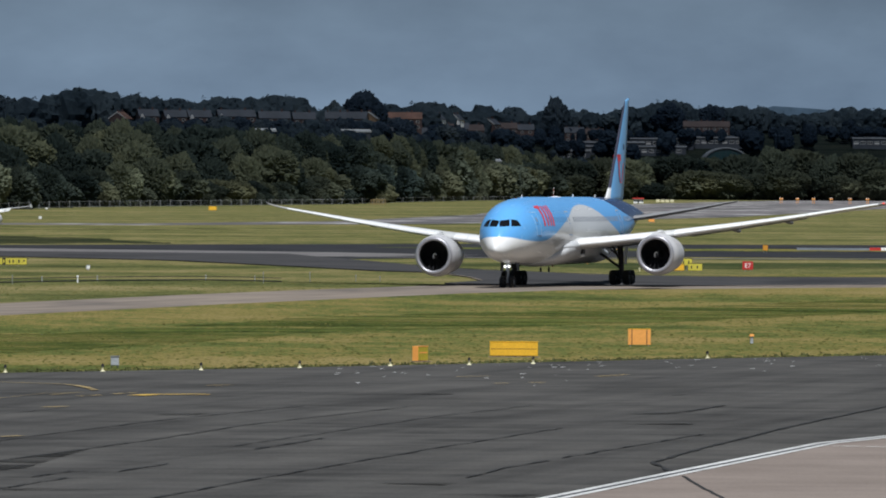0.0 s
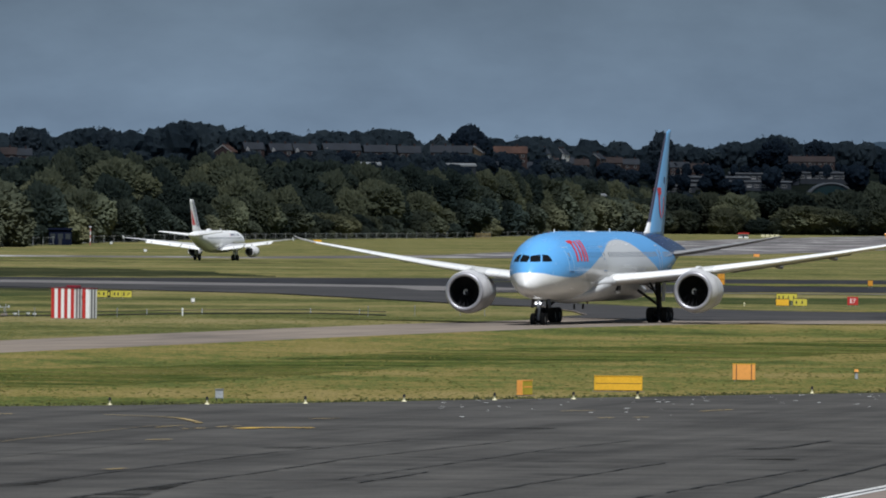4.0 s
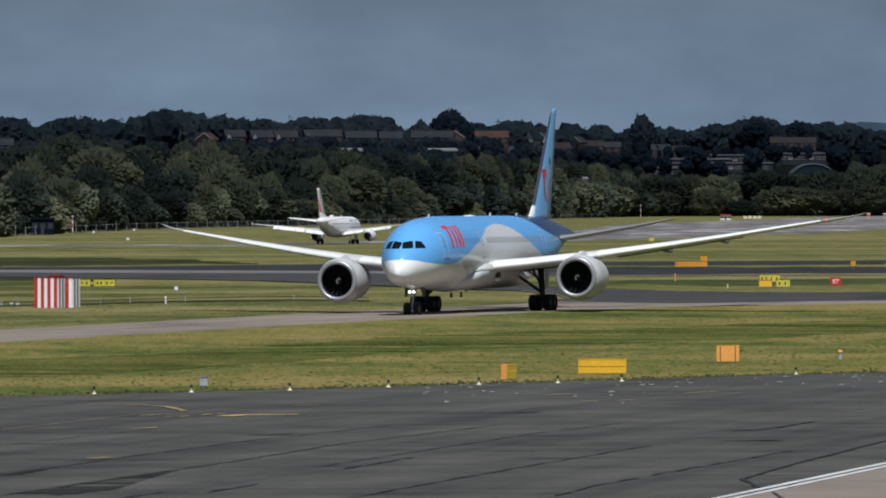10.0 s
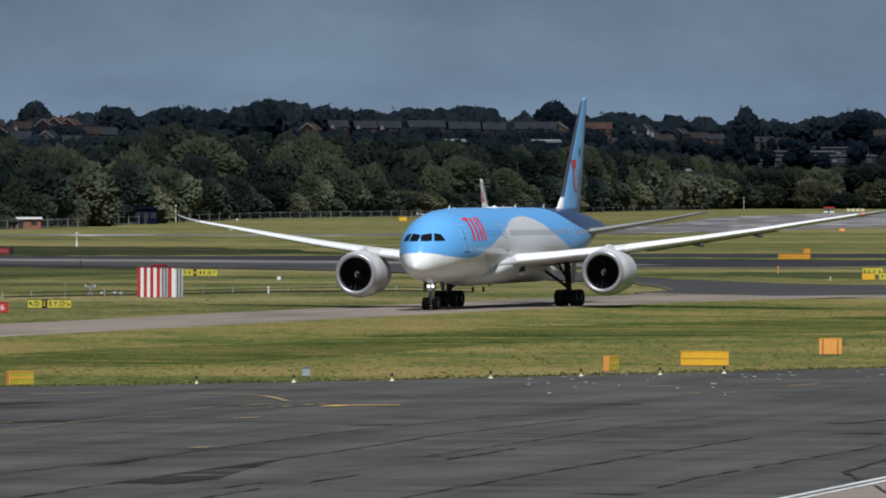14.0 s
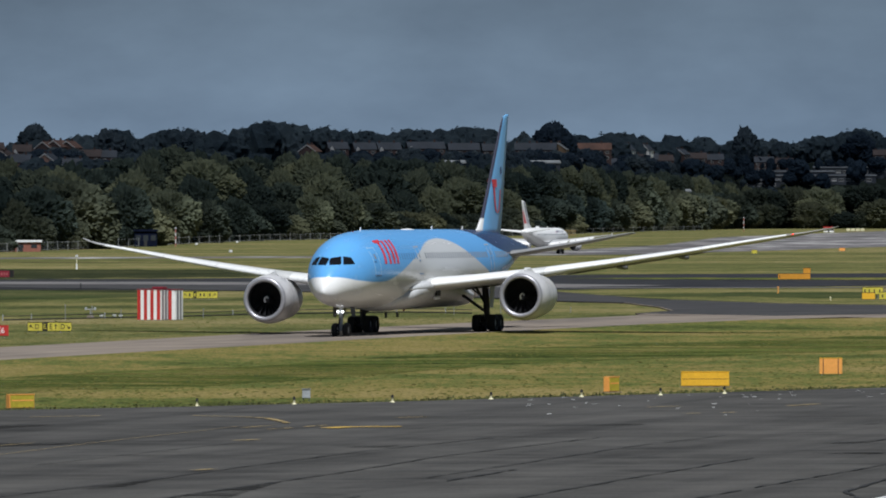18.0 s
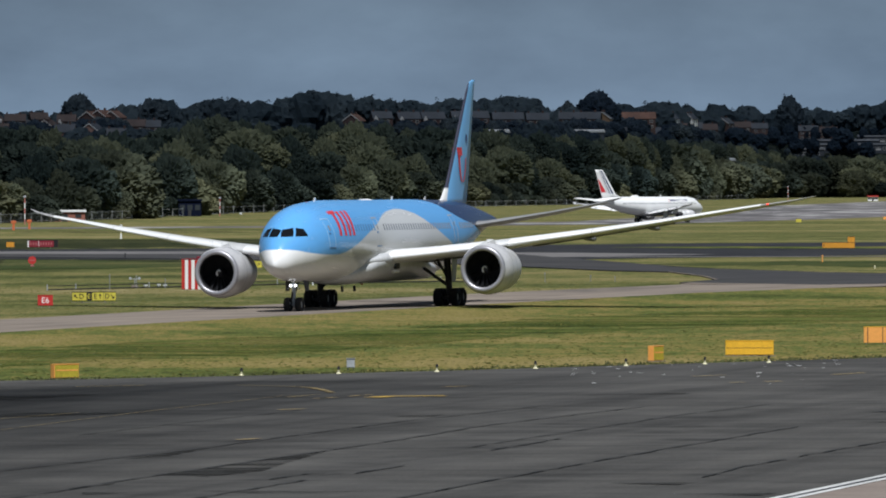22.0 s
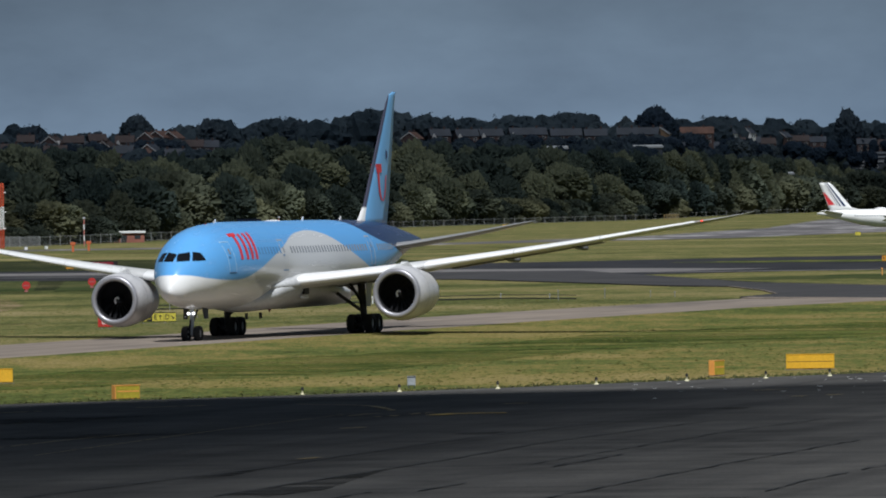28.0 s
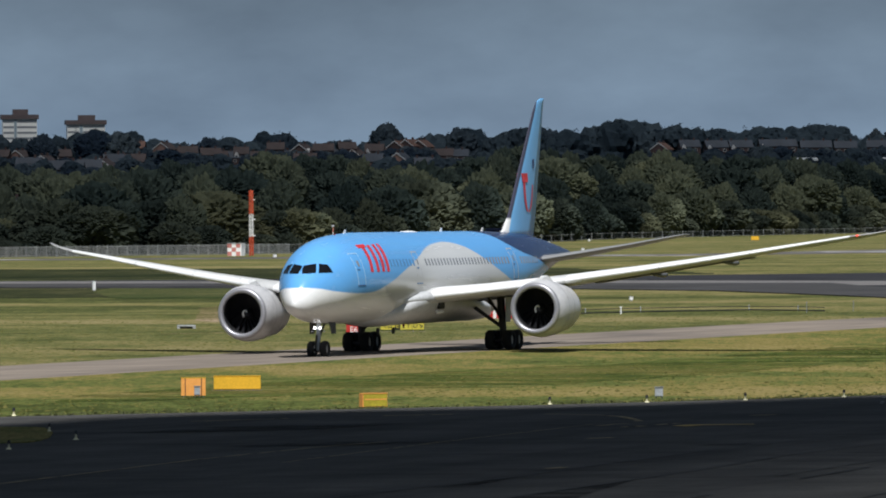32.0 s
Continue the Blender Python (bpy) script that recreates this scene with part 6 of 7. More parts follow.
# two orange stands and a tall marker light before the fence
for a, d in ((-3.781, 1509), (-3.664, 1546)):
    ob = thing("orange_stand", "orange T-shaped stand in the grass", "stand", facing(d * math.sin(radians(a)), d * math.cos(radians(a))), "orange stands")
    part("stem", box(-0.22, 0.22, -0.12, 0.12, -0.05, 1.35, 0.03), M_STAND, ob)
    part("head", box(-0.5, 0.5, -0.2, 0.2, 1.3, 1.9, 0.05), M_STAND, ob)
ob = thing("marker_light", "tall pale marker light on a post in the grass", "light", facing(-65.8, 1262))
part("post", tube((0, 0, -0.05), (0, 0, 2.0), 0.10, 0.08), M_CREAM, ob)
part("foot", tube((0, 0, -0.05), (0, 0, 0.9), 0.16, 0.14), M_WHITE, ob, "white sleeve")
part("head", tube((0, 0, 2.0), (0, 0, 2.35), 0.22, 0.26), M_WHITE, ob, "white lamp head")


# perimeter fence


def fence():
    ob = thing("perimeter_fence", "dull grey steel palisade fence round the airfield", "fence")
    table = [(-7.5, 1600), (-6.2, 1635), (-4, 1725), (-3, 1920), (-2.2, 2235), (-1.6, 2500), (-0.5, 2780), (0.4, 3020), (1.2, 3640), (1.7, 3900)]
    spots = []
    az = -7.4
    while az < 1.7:
        d = interp(table, az)
        spots.append(Vector((d * math.sin(radians(az)), d * math.cos(radians(az)), 0)))
        az += 0.075
    up = Vector((0, 0, 1))
    r = random.Random(9)
    bm = bmesh.new()
    for a, b in zip(spots, spots[1:]):
        part("post", tube(a, a + up * r.uniform(2.2, 2.6), 0.07, None, 5), M_FENCE, ob)
        for z in (0.4, 2.1):
            part("rail", tube(a + up * z, b + up * z, 0.04, None, 5), M_FENCE, ob)
        n = 18
        for k in range(n):
            p = a.lerp(b, (k + 0.5) / n)
            d = (b - a).normalized() * 0.045
            bm.faces.new([bm.verts.new(q) for q in (p - d, p + d, p + d + up * 2.3, p + up * 2.4, p - d + up * 2.3)])
    tagged(part("paling", bm, M_FENCE, ob, "thin steel palings"), kind="stuff")


fence()


def runway_lights():
    for k, az in enumerate((3.66, 3.78, 3.90, 4.03, 4.17, 4.3)):
        d = 3600
        x, y = d * math.sin(radians(az)), d * math.cos(radians(az))
        ob = thing("light_frame", "orange approach light frame with white lamps beyond the runway", "light", facing(x, y), "approach lights")
        part("frame", box(-0.85, 0.85, -0.2, 0.2, 1.9, 2.5, 0.08), M_ORANGE, ob)
        for s in (-1, 1):
            part("leg", tube((s * 0.4, 0, -0.1), (s * 0.4, 0, 2.0), 0.13), M_ORANGE, ob)
            part("lamp", box(s * 0.45 - 0.2, s * 0.45 + 0.2, -0.25, 0.2, 2.5, 2.8, 0.04), M_WHITE, ob)


runway_lights()
# ---- the land beyond the fence: woods, houses and a low ridge ----
# directions in degrees to the right of straight ahead, and heights of the tops in degrees over the level
def bearing(az, dist, z=0.0):
    a = radians(az)
    return Vector((dist * math.sin(a), dist * math.cos(a), z))


FENCE_AT = [(-7.5, 1620), (-6.2, 1650), (-4, 1740), (-3, 1940), (-2.2, 2260), (-1.6, 2550), (0.4, 3070), (1.2, 3700), (2.0, 4250), (5.5, 4300)]


def fence_dist(az):
    return interp(FENCE_AT, az)


def land(az, dist):
    """Height of the ridge's ground."""
    d0 = fence_dist(az) + 60
    d1 = max(3150, d0 + 150)
    u = min(1.0, max(0.0, (dist - d0) / (d1 - d0)))
    v = min(1.0, max(0.0, (dist - d1) / 1200))
    return (26 + 12 * min(1.0, max(0.0, az - 1.4))) * u * u * (3 - 2 * u) + 10 * v - 0.3


def ridge():
    azs = [-16 + 0.5 * k for k in range(53)]
    us = [0, 0.1, 0.25, 0.45, 0.7, 0.9, 1.0]
    bm = bmesh.new()
    cols = []
    for az in azs:
        d0 = fence_dist(max(-7.5, min(5.5, az))) + 60
        col = []
        for u in us:
            dd = d0 + (4900 - d0) * u
            col.append(bm.verts.new(bearing(az, dd, land(az, dd))))
        cols.append(col)
    for a, b in zip(cols, cols[1:]):
        for i in range(len(us) - 1):
            bm.faces.new((a[i], b[i], b[i + 1], a[i + 1]))
    return setting("hillside", bm, M_HILL, "low wooded ridge behind the airfield", True)


ridge()


def leaf_mat(name, dark, light, grain):
    m, n, l, b = node_mat(name, 0.85, 0, 0.10)
    info = n.new("ShaderNodeObjectInfo")
    geo = n.new("ShaderNodeNewGeometry")
    tone = math_node(n, l, "MULTIPLY_ADD", noise_node(n, l, grain * 9, 3, coords(n, l), 0.6), 0.55, math_node(n, l, "MULTIPLY", noise_node(n, l, grain, 4, coords(n, l), 0.62), 0.45))
    f = math_node(n, l, "ADD", math_node(n, l, "MULTIPLY", geo.outputs["Random Per Island"], 0.35), math_node(n, l, "MULTIPLY", tone, 0.65))
    col = ramp_node(n, l, f, (0.26, dark), (0.68, light))
    shade = ramp_node(n, l, info.outputs["Random"], (0.0, (0.42, 0.52, 0.62)), (0.35, (0.80, 0.88, 0.92)), (0.62, (1.12, 1.13, 1.05)), (0.85, (1.55, 1.47, 1.24)), (1.0, (2.05, 1.90, 1.55)))
    tint = mix_node(n, l, 1.0, col, shade, "MULTIPLY")
    l.new(tint, b.inputs["Base Color"])
    # light also comes through the leaves
    thin, both = n.new("ShaderNodeBsdfTranslucent"), n.new("ShaderNodeMixShader")
    l.new(tint, thin.inputs["Color"])
    both.inputs[0].default_value = 0.46
    l.new(b.outputs[0], both.inputs[1])
    l.new(thin.outputs[0], both.inputs[2])
    l.new(both.outputs[0], n["Material Output"].inputs["Surface"])
    return m


M_LEAF = leaf_mat("broadleaf foliage", (0.050, 0.066, 0.057), (0.132, 0.148, 0.108), 5.0)
M_LEAF_BUSH = leaf_mat("deep green hedge foliage", (0.046, 0.058, 0.047), (0.122, 0.128, 0.086), 5.0)
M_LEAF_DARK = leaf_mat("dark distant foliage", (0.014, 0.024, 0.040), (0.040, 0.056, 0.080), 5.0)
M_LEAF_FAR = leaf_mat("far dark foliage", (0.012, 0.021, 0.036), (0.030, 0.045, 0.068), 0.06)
M_BARK = paint("grey-brown bark", (0.10, 0.08, 0.06), 0.9, 0, 0.3, 1.0)


def dome_points(level):
    bm = bmesh.new()
    bmesh.ops.create_icosphere(bm, subdivisions=level, radius=1.0)
    bm.verts.index_update()
    out = [v.co.copy() for v in bm.verts], [tuple(v.index for v in f.verts) for f in bm.faces]
    bm.free()
    return out


DOMES = [dome_points(k) for k in (3, 4, 5)]


def swell(d, off):
    """How far an uneven crown reaches in the direction d."""
    return 1.0 + 0.20 * noise.noise(d * 1.6 + off) + 0.18 * noise.noise(d * 3.7 + off) + 0.12 * noise.noise(d * 9.0 + off)


def crown_arrays(seed, wide, lumps, leaves, fine, leaf):
    """Points and faces of a crown one unit high: a few boughs of uneven leaf clumps, each hung with sprays of small leaves."""
    r = random.Random(seed)
    verts, faces = [], []
    boughs = [(Vector((0, 0, 0.52)), 0.42 * wide, 0.52)]
    for k in range(lumps - 1):
        a, u = 6.283 * (k + r.random() * 0.7) / max(1, lumps - 1), r.random()
        q = r.uniform(0.24, 0.33)
        out = wide * r.uniform(0.16, 0.30)
        boughs.append((Vector((out * math.cos(a), out * math.sin(a), 0.24 + 0.46 * u)), q * wide * 0.9, q))
    total = sum(m[1] * m[2] for m in boughs)
    pts, tris = DOMES[fine]
    for c, rx, rz in boughs:
        off = Vector((r.uniform(-50, 50), r.uniform(-50, 50), r.uniform(-50, 50)))
        i = len(verts)
        for q in pts:
            # leaf clumps stand out of the bough, fine ones on coarse ones
            k = swell(q, off) * 0.92 + (0.17 * noise.noise(q * 17.0 + off) + r.uniform(-0.055, 0.055) if fine else r.uniform(-0.13, 0.13))
            verts.append(c + Vector((q.x * rx * k, q.y * rx * k, q.z * rz * k)))
        faces += [tuple(i + n for n in f) for f in tris]
        share = leaves * rx * rz / total
        sprays = max(10, int(share / (17 if fine else 7)))
        for k in range(sprays):
            # evenly round the bough, few underneath
            h = 1.0 - 1.75 * (k + r.random()) / sprays
            a = 2.39996 * k + r.uniform(-0.5, 0.5)
            flat = math.sqrt(max(0.0, 1 - h * h))
            d = Vector((flat * math.cos(a), flat * math.sin(a), h))
            e = swell(d, off) * r.uniform(0.88, 0.98)
            mid = c + Vector((d.x * rx * e, d.y * rx * e, d.z * rz * e))
            size = math.sqrt(rx * rz) * r.uniform(0.08, 0.15)
            for n in range(int(share / sprays)):
                g = (d * 0.6 + Vector((r.gauss(0, 1), r.gauss(0, 1), r.gauss(0.2, 0.9))).normalized()).normalized()
                p = mid + g * size * r.uniform(0.25, 0.9)
                nrm = (d * 1.1 + g * 0.45 + Vector((r.uniform(-0.6, 0.6), r.uniform(-0.6, 0.6), r.uniform(-0.4, 0.6)))).normalized()
                t = nrm.orthogonal().normalized()
                t.rotate(Matrix.Rotation(r.uniform(0, 6.28), 3, nrm))
                w = nrm.cross(t)
                z = leaf * r.uniform(0.5, 1.25)
                i = len(verts)
                verts += [p + t * z, p + w * z * 0.7, p - t * z * 0.9 - nrm * z * 0.2, p - w * z * 0.6]
                faces.append((i, i + 1, i + 2, i + 3))
    return verts, faces


def crown_mesh(name, seed, wide, lumps, leaves, mat, leaf, fine=2):
    return leafy(name, *crown_arrays(seed, wide, lumps, leaves, fine, leaf), mat)


def leafy(name, v, f, mat):
    """A foliage mesh, every leaf clump with its own facets."""
    me = bpy.data.meshes.new(name)
    me.from_pydata(v, [], f)
    me.materials.append(mat)
    return me


def trunk_mesh(seed):
    r = random.Random(seed)
    bm = tube((0, 0, -0.04), (r.uniform(-0.02, 0.02), r.uniform(-0.02, 0.02), 0.42), 0.030, 0.018, 8)
    for k in range(5):
        a = r.uniform(0, 6.28)
        add_tube(bm, (0, 0, 0.22 + 0.04 * k), (0.26 * math.cos(a), 0.26 * math.sin(a), 0.48 + 0.05 * k), 0.013, 0.005, 6)
    return mesh_of("trunk", bm, M_BARK)


CROWNS = [crown_mesh("crown", 11 + k, w, n, 1200, M_LEAF, 0.014) for k, (w, n) in enumerate(((1.0, 4), (1.25, 5), (0.9, 3), (1.1, 6), (1.4, 5), (0.8, 4)))]
BUSHES = [crown_mesh("bush_crown", 31 + k, w, n, 1200, M_LEAF_BUSH, 0.015) for k, (w, n) in enumerate(((1.4, 4), (1.7, 5), (1.9, 6), (1.3, 3), (1.55, 5)))]
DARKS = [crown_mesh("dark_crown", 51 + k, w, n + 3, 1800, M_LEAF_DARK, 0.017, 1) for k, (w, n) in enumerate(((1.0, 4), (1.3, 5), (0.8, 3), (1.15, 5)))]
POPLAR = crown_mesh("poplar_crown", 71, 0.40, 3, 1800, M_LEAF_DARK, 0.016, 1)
TRUNKS = [trunk_mesh(k) for k in range(3)]


def plant(kind, az, dist, height, meshes, r, label, category, group, drop=0.0):
    ob = thing(kind, label, category, Matrix.Translation(bearing(az, dist, land(az, dist) - drop)) @ Matrix.Rotation(r.uniform(0, 6.28), 4, "Z") @ Matrix.Diagonal((height * (wide := r.uniform(0.88, 1.45 if meshes is DARKS else 1.2)), height * wide, height, 1)), group)
    part("crown", r.choice(meshes), None, ob)
    part("trunk", r.choice(TRUNKS), None, ob)
    return ob


RIDGE = [(-7.5, 0.57), (-6.16, 0.588), (-5.91, 0.553), (-5.79, 0.603), (-5.66, 0.552), (-5.45, 0.635), (-5.2, 0.6), (-5.03, 0.532), (-4.7, 0.522), (-4.57, 0.588), (-4.36, 0.528), (-4.13, 0.603), (-3.94, 0.526), (-3.65, 0.533), (-3.51, 0.521), (-3.13, 0.546), (-2.92, 0.567), (-2.75, 0.614), (-2.67, 0.626), (-2.59, 0.564), (-2.38, 0.589), (-2.14, 0.627), (-1.92, 0.59), (-1.64, 0.652), (-1.39, 0.662), (-1.06, 0.643), (-0.76, 0.582), (-0.47, 0.622), (-0.26, 0.632), (0.04, 0.617), (0.2, 0.563), (0.79, 0.566), (1.17, 0.573), (1.51, 0.545), (2.09, 0.532), (2.3, 0.529), (2.51, 0.555), (2.68, 0.59), (2.83, 0.616), (3.02, 0.575), (3.18, 0.597), (3.48, 0.569), (3.73, 0.512), (3.94, 0.53), (4.15, 0.564), (5.6, 0.583)]
WOOD = [(-7.5, 0.33), (-6.17, 0.336), (-5.96, 0.369), (-5.75, 0.284), (-5.33, 0.332), (-4.99, 0.372), (-4.78, 0.392), (-4.49, 0.327), (-4.28, 0.368), (-4.07, 0.5), (-3.8, 0.43), (-3.51, 0.395), (-3.21, 0.353), (-2.8, 0.345), (-2.54, 0.421), (-2.38, 0.484), (-2.21, 0.522), (-2.04, 0.479), (-1.72, 0.411), (-1.31, 0.432), (-0.89, 0.401), (-0.47, 0.404), (-0.13, 0.355), (0.21, 0.37), (0.58, 0.334), (0.75, 0.369), (1, 0.291), (1.42, 0.297), (1.84, 0.224), (2.14, 0.159), (5.6, 0.1)]
HEDGE = [(-7.5, 0), (-6.17, -0.02), (-5.92, -0.042), (-5.62, 0.241), (-5.33, 0.282), (-5.12, 0.121), (-4.91, 0.141), (-4.7, 0.182), (-4.49, 0.118), (-4.2, 0.032), (-3.82, 0.051), (-3.55, 0.101), (-3.21, 0.185), (-2.96, 0.286), (-2.59, 0.228), (-2.38, 0.253), (-2.17, 0.159), (-1.96, 0.128), (-1.51, 0.079), (-1.09, 0.182), (-0.88, 0.091), (-0.67, -0.009), (-0.38, 0.035), (-0.13, -0.018), (0.12, 0.013), (0.37, 0.098), (0.79, 0.134), (1.13, 0.102), (1.63, 0.114), (2.05, 0.16), (2.4, 0.19), (2.81, 0.20), (3.31, 0.205), (3.73, 0.27), (4.07, 0.245), (5.6, 0.256)]


def top_height(az, dist, el):
    return EYE[2] + dist * math.tan(radians(el)) - land(az, dist)


def woods():
    r = random.Random(8)
    # hedge trees and bushes along the fence
    az = -7.4
    while az < 5.4:
        d = fence_dist(az) + r.uniform(25, 60)
        h = top_height(az, d, interp(HEDGE, az)) * r.uniform(0.86, 1.04)
        plant("bush", az, d, max(4.0, h), BUSHES if h < 13 else BUSHES + CROWNS[:2], r, "broad bushy tree in a hedge belt behind the airfield fence", "tree", "hedge belt", 0.2)
        az += h * r.uniform(0.50, 0.85) / d * 57.3
    # low scrub in front of it
    az = -7.4
    while az < 5.4:
        d = fence_dist(az) + r.uniform(14, 24)
        h = max(3.0, top_height(az, d, interp(HEDGE, az)) * r.uniform(0.38, 0.66))
        plant("bush", az, d, h, BUSHES, r, "low rounded scrub bush behind the airfield fence", "bush", "scrub along the fence", 0.2)
        az += h * r.uniform(1.0, 1.9) / d * 57.3
    # trees before a small pale shed
    for k in range(5):
        az = 1.40 + 0.045 * k
        d = fence_dist(az) + 54
        plant("bush", az, d, top_height(az, d, 0.147) * r.uniform(0.94, 1.03), BUSHES, r, "broad bushy tree before a pale shed", "tree", "hedge belt", 0.2)
    # taller wood climbing the slope behind, rank by rank
    for lift, gap in ((0.40, 0.80), (0.72, 0.70), (0.98, 0.52)):
        az = -7.0
        while az < 2.3:
            lo, hi = interp(HEDGE, az), interp(WOOD, az)
            el = lo + (hi - lo) * lift
            tall = r.uniform(15, 21)
            d = slope_dist(az, el, tall, fence_dist(az) + 80)
            h = max(8.0, top_height(az, d, el) * r.uniform(0.92, 1.04))
            if hi > lo + 0.03 and not (lift < 0.9 and 1.39 < az < 1.59):
                plant("tree", az, d, h, CROWNS, r, "full leafy tree in a dense dark wood", "tree", "wood beyond the fence", 0.2)
            az += h * r.uniform(gap * 0.8, gap * 1.25) / d * 57.3


def slope_dist(az, el, tall, start):
    """How far off a tree of that height must stand on the slope to reach the height el in the view."""
    d = start
    while d < start + 1500 and d < 4700 and land(az, d) + tall < EYE[2] + d * math.tan(radians(el)):
        d += 12
    return d


woods()


def far_wood(name, table, dist, seed, step, az0, az1, label, shrink=1.0):
    """Uncountable distant trees as one object."""
    r = random.Random(seed)
    kinds = [crown_arrays(seed + k, w, 4, 300, 0, 0.03) for k, w in enumerate((1.1, 1.35, 0.9))]
    V, F, n = [], [], 0
    az = az0
    while az < az1:
        el = interp(table, az)
        if dist:
            d = max(dist, fence_dist(az) + 430) + r.uniform(-60, 60)
        else:
            d = slope_dist(az, el, r.uniform(7, 11), fence_dist(az) + 100) + r.uniform(-15, 15)
        base = land(az, d)
        h = max(5.0, top_height(az, d, el) * r.uniform(0.95, 1.20) * shrink)
        v, f = r.choice(kinds)
        arr = np.array([tuple(p) for p in v])
        a = r.uniform(0, 6.28)
        c, s = math.cos(a), math.sin(a)
        turn = np.array([[c, s, 0], [-s, c, 0], [0, 0, 1]])
        arr = arr @ turn * h + np.array(bearing(az, d, base - 0.1 * h))
        V.append(arr)
        F += [tuple(q + n for q in face) for face in f]
        n += len(arr)
        az += h * r.uniform(step * 0.7, step * 1.3) / d * 57.3
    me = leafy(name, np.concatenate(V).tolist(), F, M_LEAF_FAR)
    return tagged(new(name, me), label, "trees", kind="stuff")


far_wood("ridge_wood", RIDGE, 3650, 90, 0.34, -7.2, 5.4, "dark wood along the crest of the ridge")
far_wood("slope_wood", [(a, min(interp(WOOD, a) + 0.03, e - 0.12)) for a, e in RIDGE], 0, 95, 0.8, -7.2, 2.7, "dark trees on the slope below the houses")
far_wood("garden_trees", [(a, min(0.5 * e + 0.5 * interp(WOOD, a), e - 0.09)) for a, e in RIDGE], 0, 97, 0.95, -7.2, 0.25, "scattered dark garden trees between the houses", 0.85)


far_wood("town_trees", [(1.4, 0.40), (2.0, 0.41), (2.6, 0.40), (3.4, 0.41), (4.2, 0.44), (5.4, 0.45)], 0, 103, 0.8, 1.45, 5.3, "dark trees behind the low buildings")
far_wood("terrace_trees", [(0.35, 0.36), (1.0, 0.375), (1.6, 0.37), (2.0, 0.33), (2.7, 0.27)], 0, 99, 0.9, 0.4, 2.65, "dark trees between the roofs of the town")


def landmark_trees():
    r = random.Random(77)
    for az, el, dist, kind, mesh in ((0.55, 0.675, 3600, "tree", DARKS[0]), (-3.30, 0.665, 3600, "tree", DARKS[0]), (1.98, 0.615, 3900, "tree", DARKS[2]), (0.33, 0.60, 3650, "poplar", POPLAR), (-4.05, 0.58, 3600, "tree", DARKS[2]), (-4.62, 0.56, 3600, "tree", DARKS[1]), (-5.45, 0.61, 3300, "tree", DARKS[1]), (-5.28, 0.60, 3300, "tree", DARKS[3]), (-5.85, 0.60, 3300, "tree", DARKS[0]),
                                       (-2.75, 0.62, 3600, "tree", DARKS[1]), (-2.1, 0.61, 3600, "tree", DARKS[0]), (1.86, 0.33, 4330, "tree", DARKS[0]), (1.95, 0.30, 4340, "tree", DARKS[3]), (3.36, 0.40, 4420, "tree", DARKS[0]), (3.45, 0.43, 4420, "tree", DARKS[1]), (3.58, 0.41, 4430, "tree", DARKS[3]), (3.72, 0.44, 4420, "tree", DARKS[1]), (3.88, 0.46, 4430, "tree", DARKS[0]), (4.02, 0.44, 4430, "tree", DARKS[1]), (4.16, 0.48, 4430, "tree", DARKS[3]), (2.96, 0.30, 4350, "tree", DARKS[1]), (2.83, 0.59, 4500, "tree", DARKS[1]), (3.15, 0.58, 4500, "tree", DARKS[3])):
        d = max(dist, fence_dist(az) + 260)
        plant(kind, az, d, top_height(az, d, el), [mesh], r, "tall dark tree standing up from the ridge", "tree", "trees on the skyline", 0.3)


landmark_trees()

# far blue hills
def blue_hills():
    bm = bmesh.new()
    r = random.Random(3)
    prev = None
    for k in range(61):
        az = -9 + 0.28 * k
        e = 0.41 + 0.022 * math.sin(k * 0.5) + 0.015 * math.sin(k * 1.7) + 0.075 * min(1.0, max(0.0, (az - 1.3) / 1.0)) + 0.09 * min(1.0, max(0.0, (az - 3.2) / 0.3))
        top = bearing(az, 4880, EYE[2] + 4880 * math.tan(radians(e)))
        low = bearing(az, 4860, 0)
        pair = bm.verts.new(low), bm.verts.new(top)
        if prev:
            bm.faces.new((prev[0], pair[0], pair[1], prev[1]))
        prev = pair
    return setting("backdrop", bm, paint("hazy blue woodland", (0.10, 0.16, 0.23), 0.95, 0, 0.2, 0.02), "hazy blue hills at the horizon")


blue_hills()

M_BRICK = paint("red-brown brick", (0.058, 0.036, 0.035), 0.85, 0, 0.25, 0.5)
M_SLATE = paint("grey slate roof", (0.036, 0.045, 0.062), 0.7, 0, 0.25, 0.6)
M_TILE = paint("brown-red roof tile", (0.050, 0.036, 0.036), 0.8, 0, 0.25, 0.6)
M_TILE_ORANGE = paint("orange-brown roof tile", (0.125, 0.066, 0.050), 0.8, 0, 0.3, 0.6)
M_RENDER = paint("white house render", (0.74, 0.74, 0.73), 0.8, 0, 0.15, 0.5)
M_PANE = paint("dull window glass", (0.03, 0.035, 0.04), 0.1, 0, 0.1, 1.0)
M_FRAME = paint("dull white window frame", (0.42, 0.42, 0.42), 0.7, 0, 0.15, 0.5)
M_SHED_PALE = paint("off-white sheet roof", (0.42, 0.44, 0.46), 0.6, 0, 0.2, 0.3)
M_SHED = paint("pale profiled sheet", (0.12, 0.135, 0.155), 0.6, 0, 0.2, 0.3)


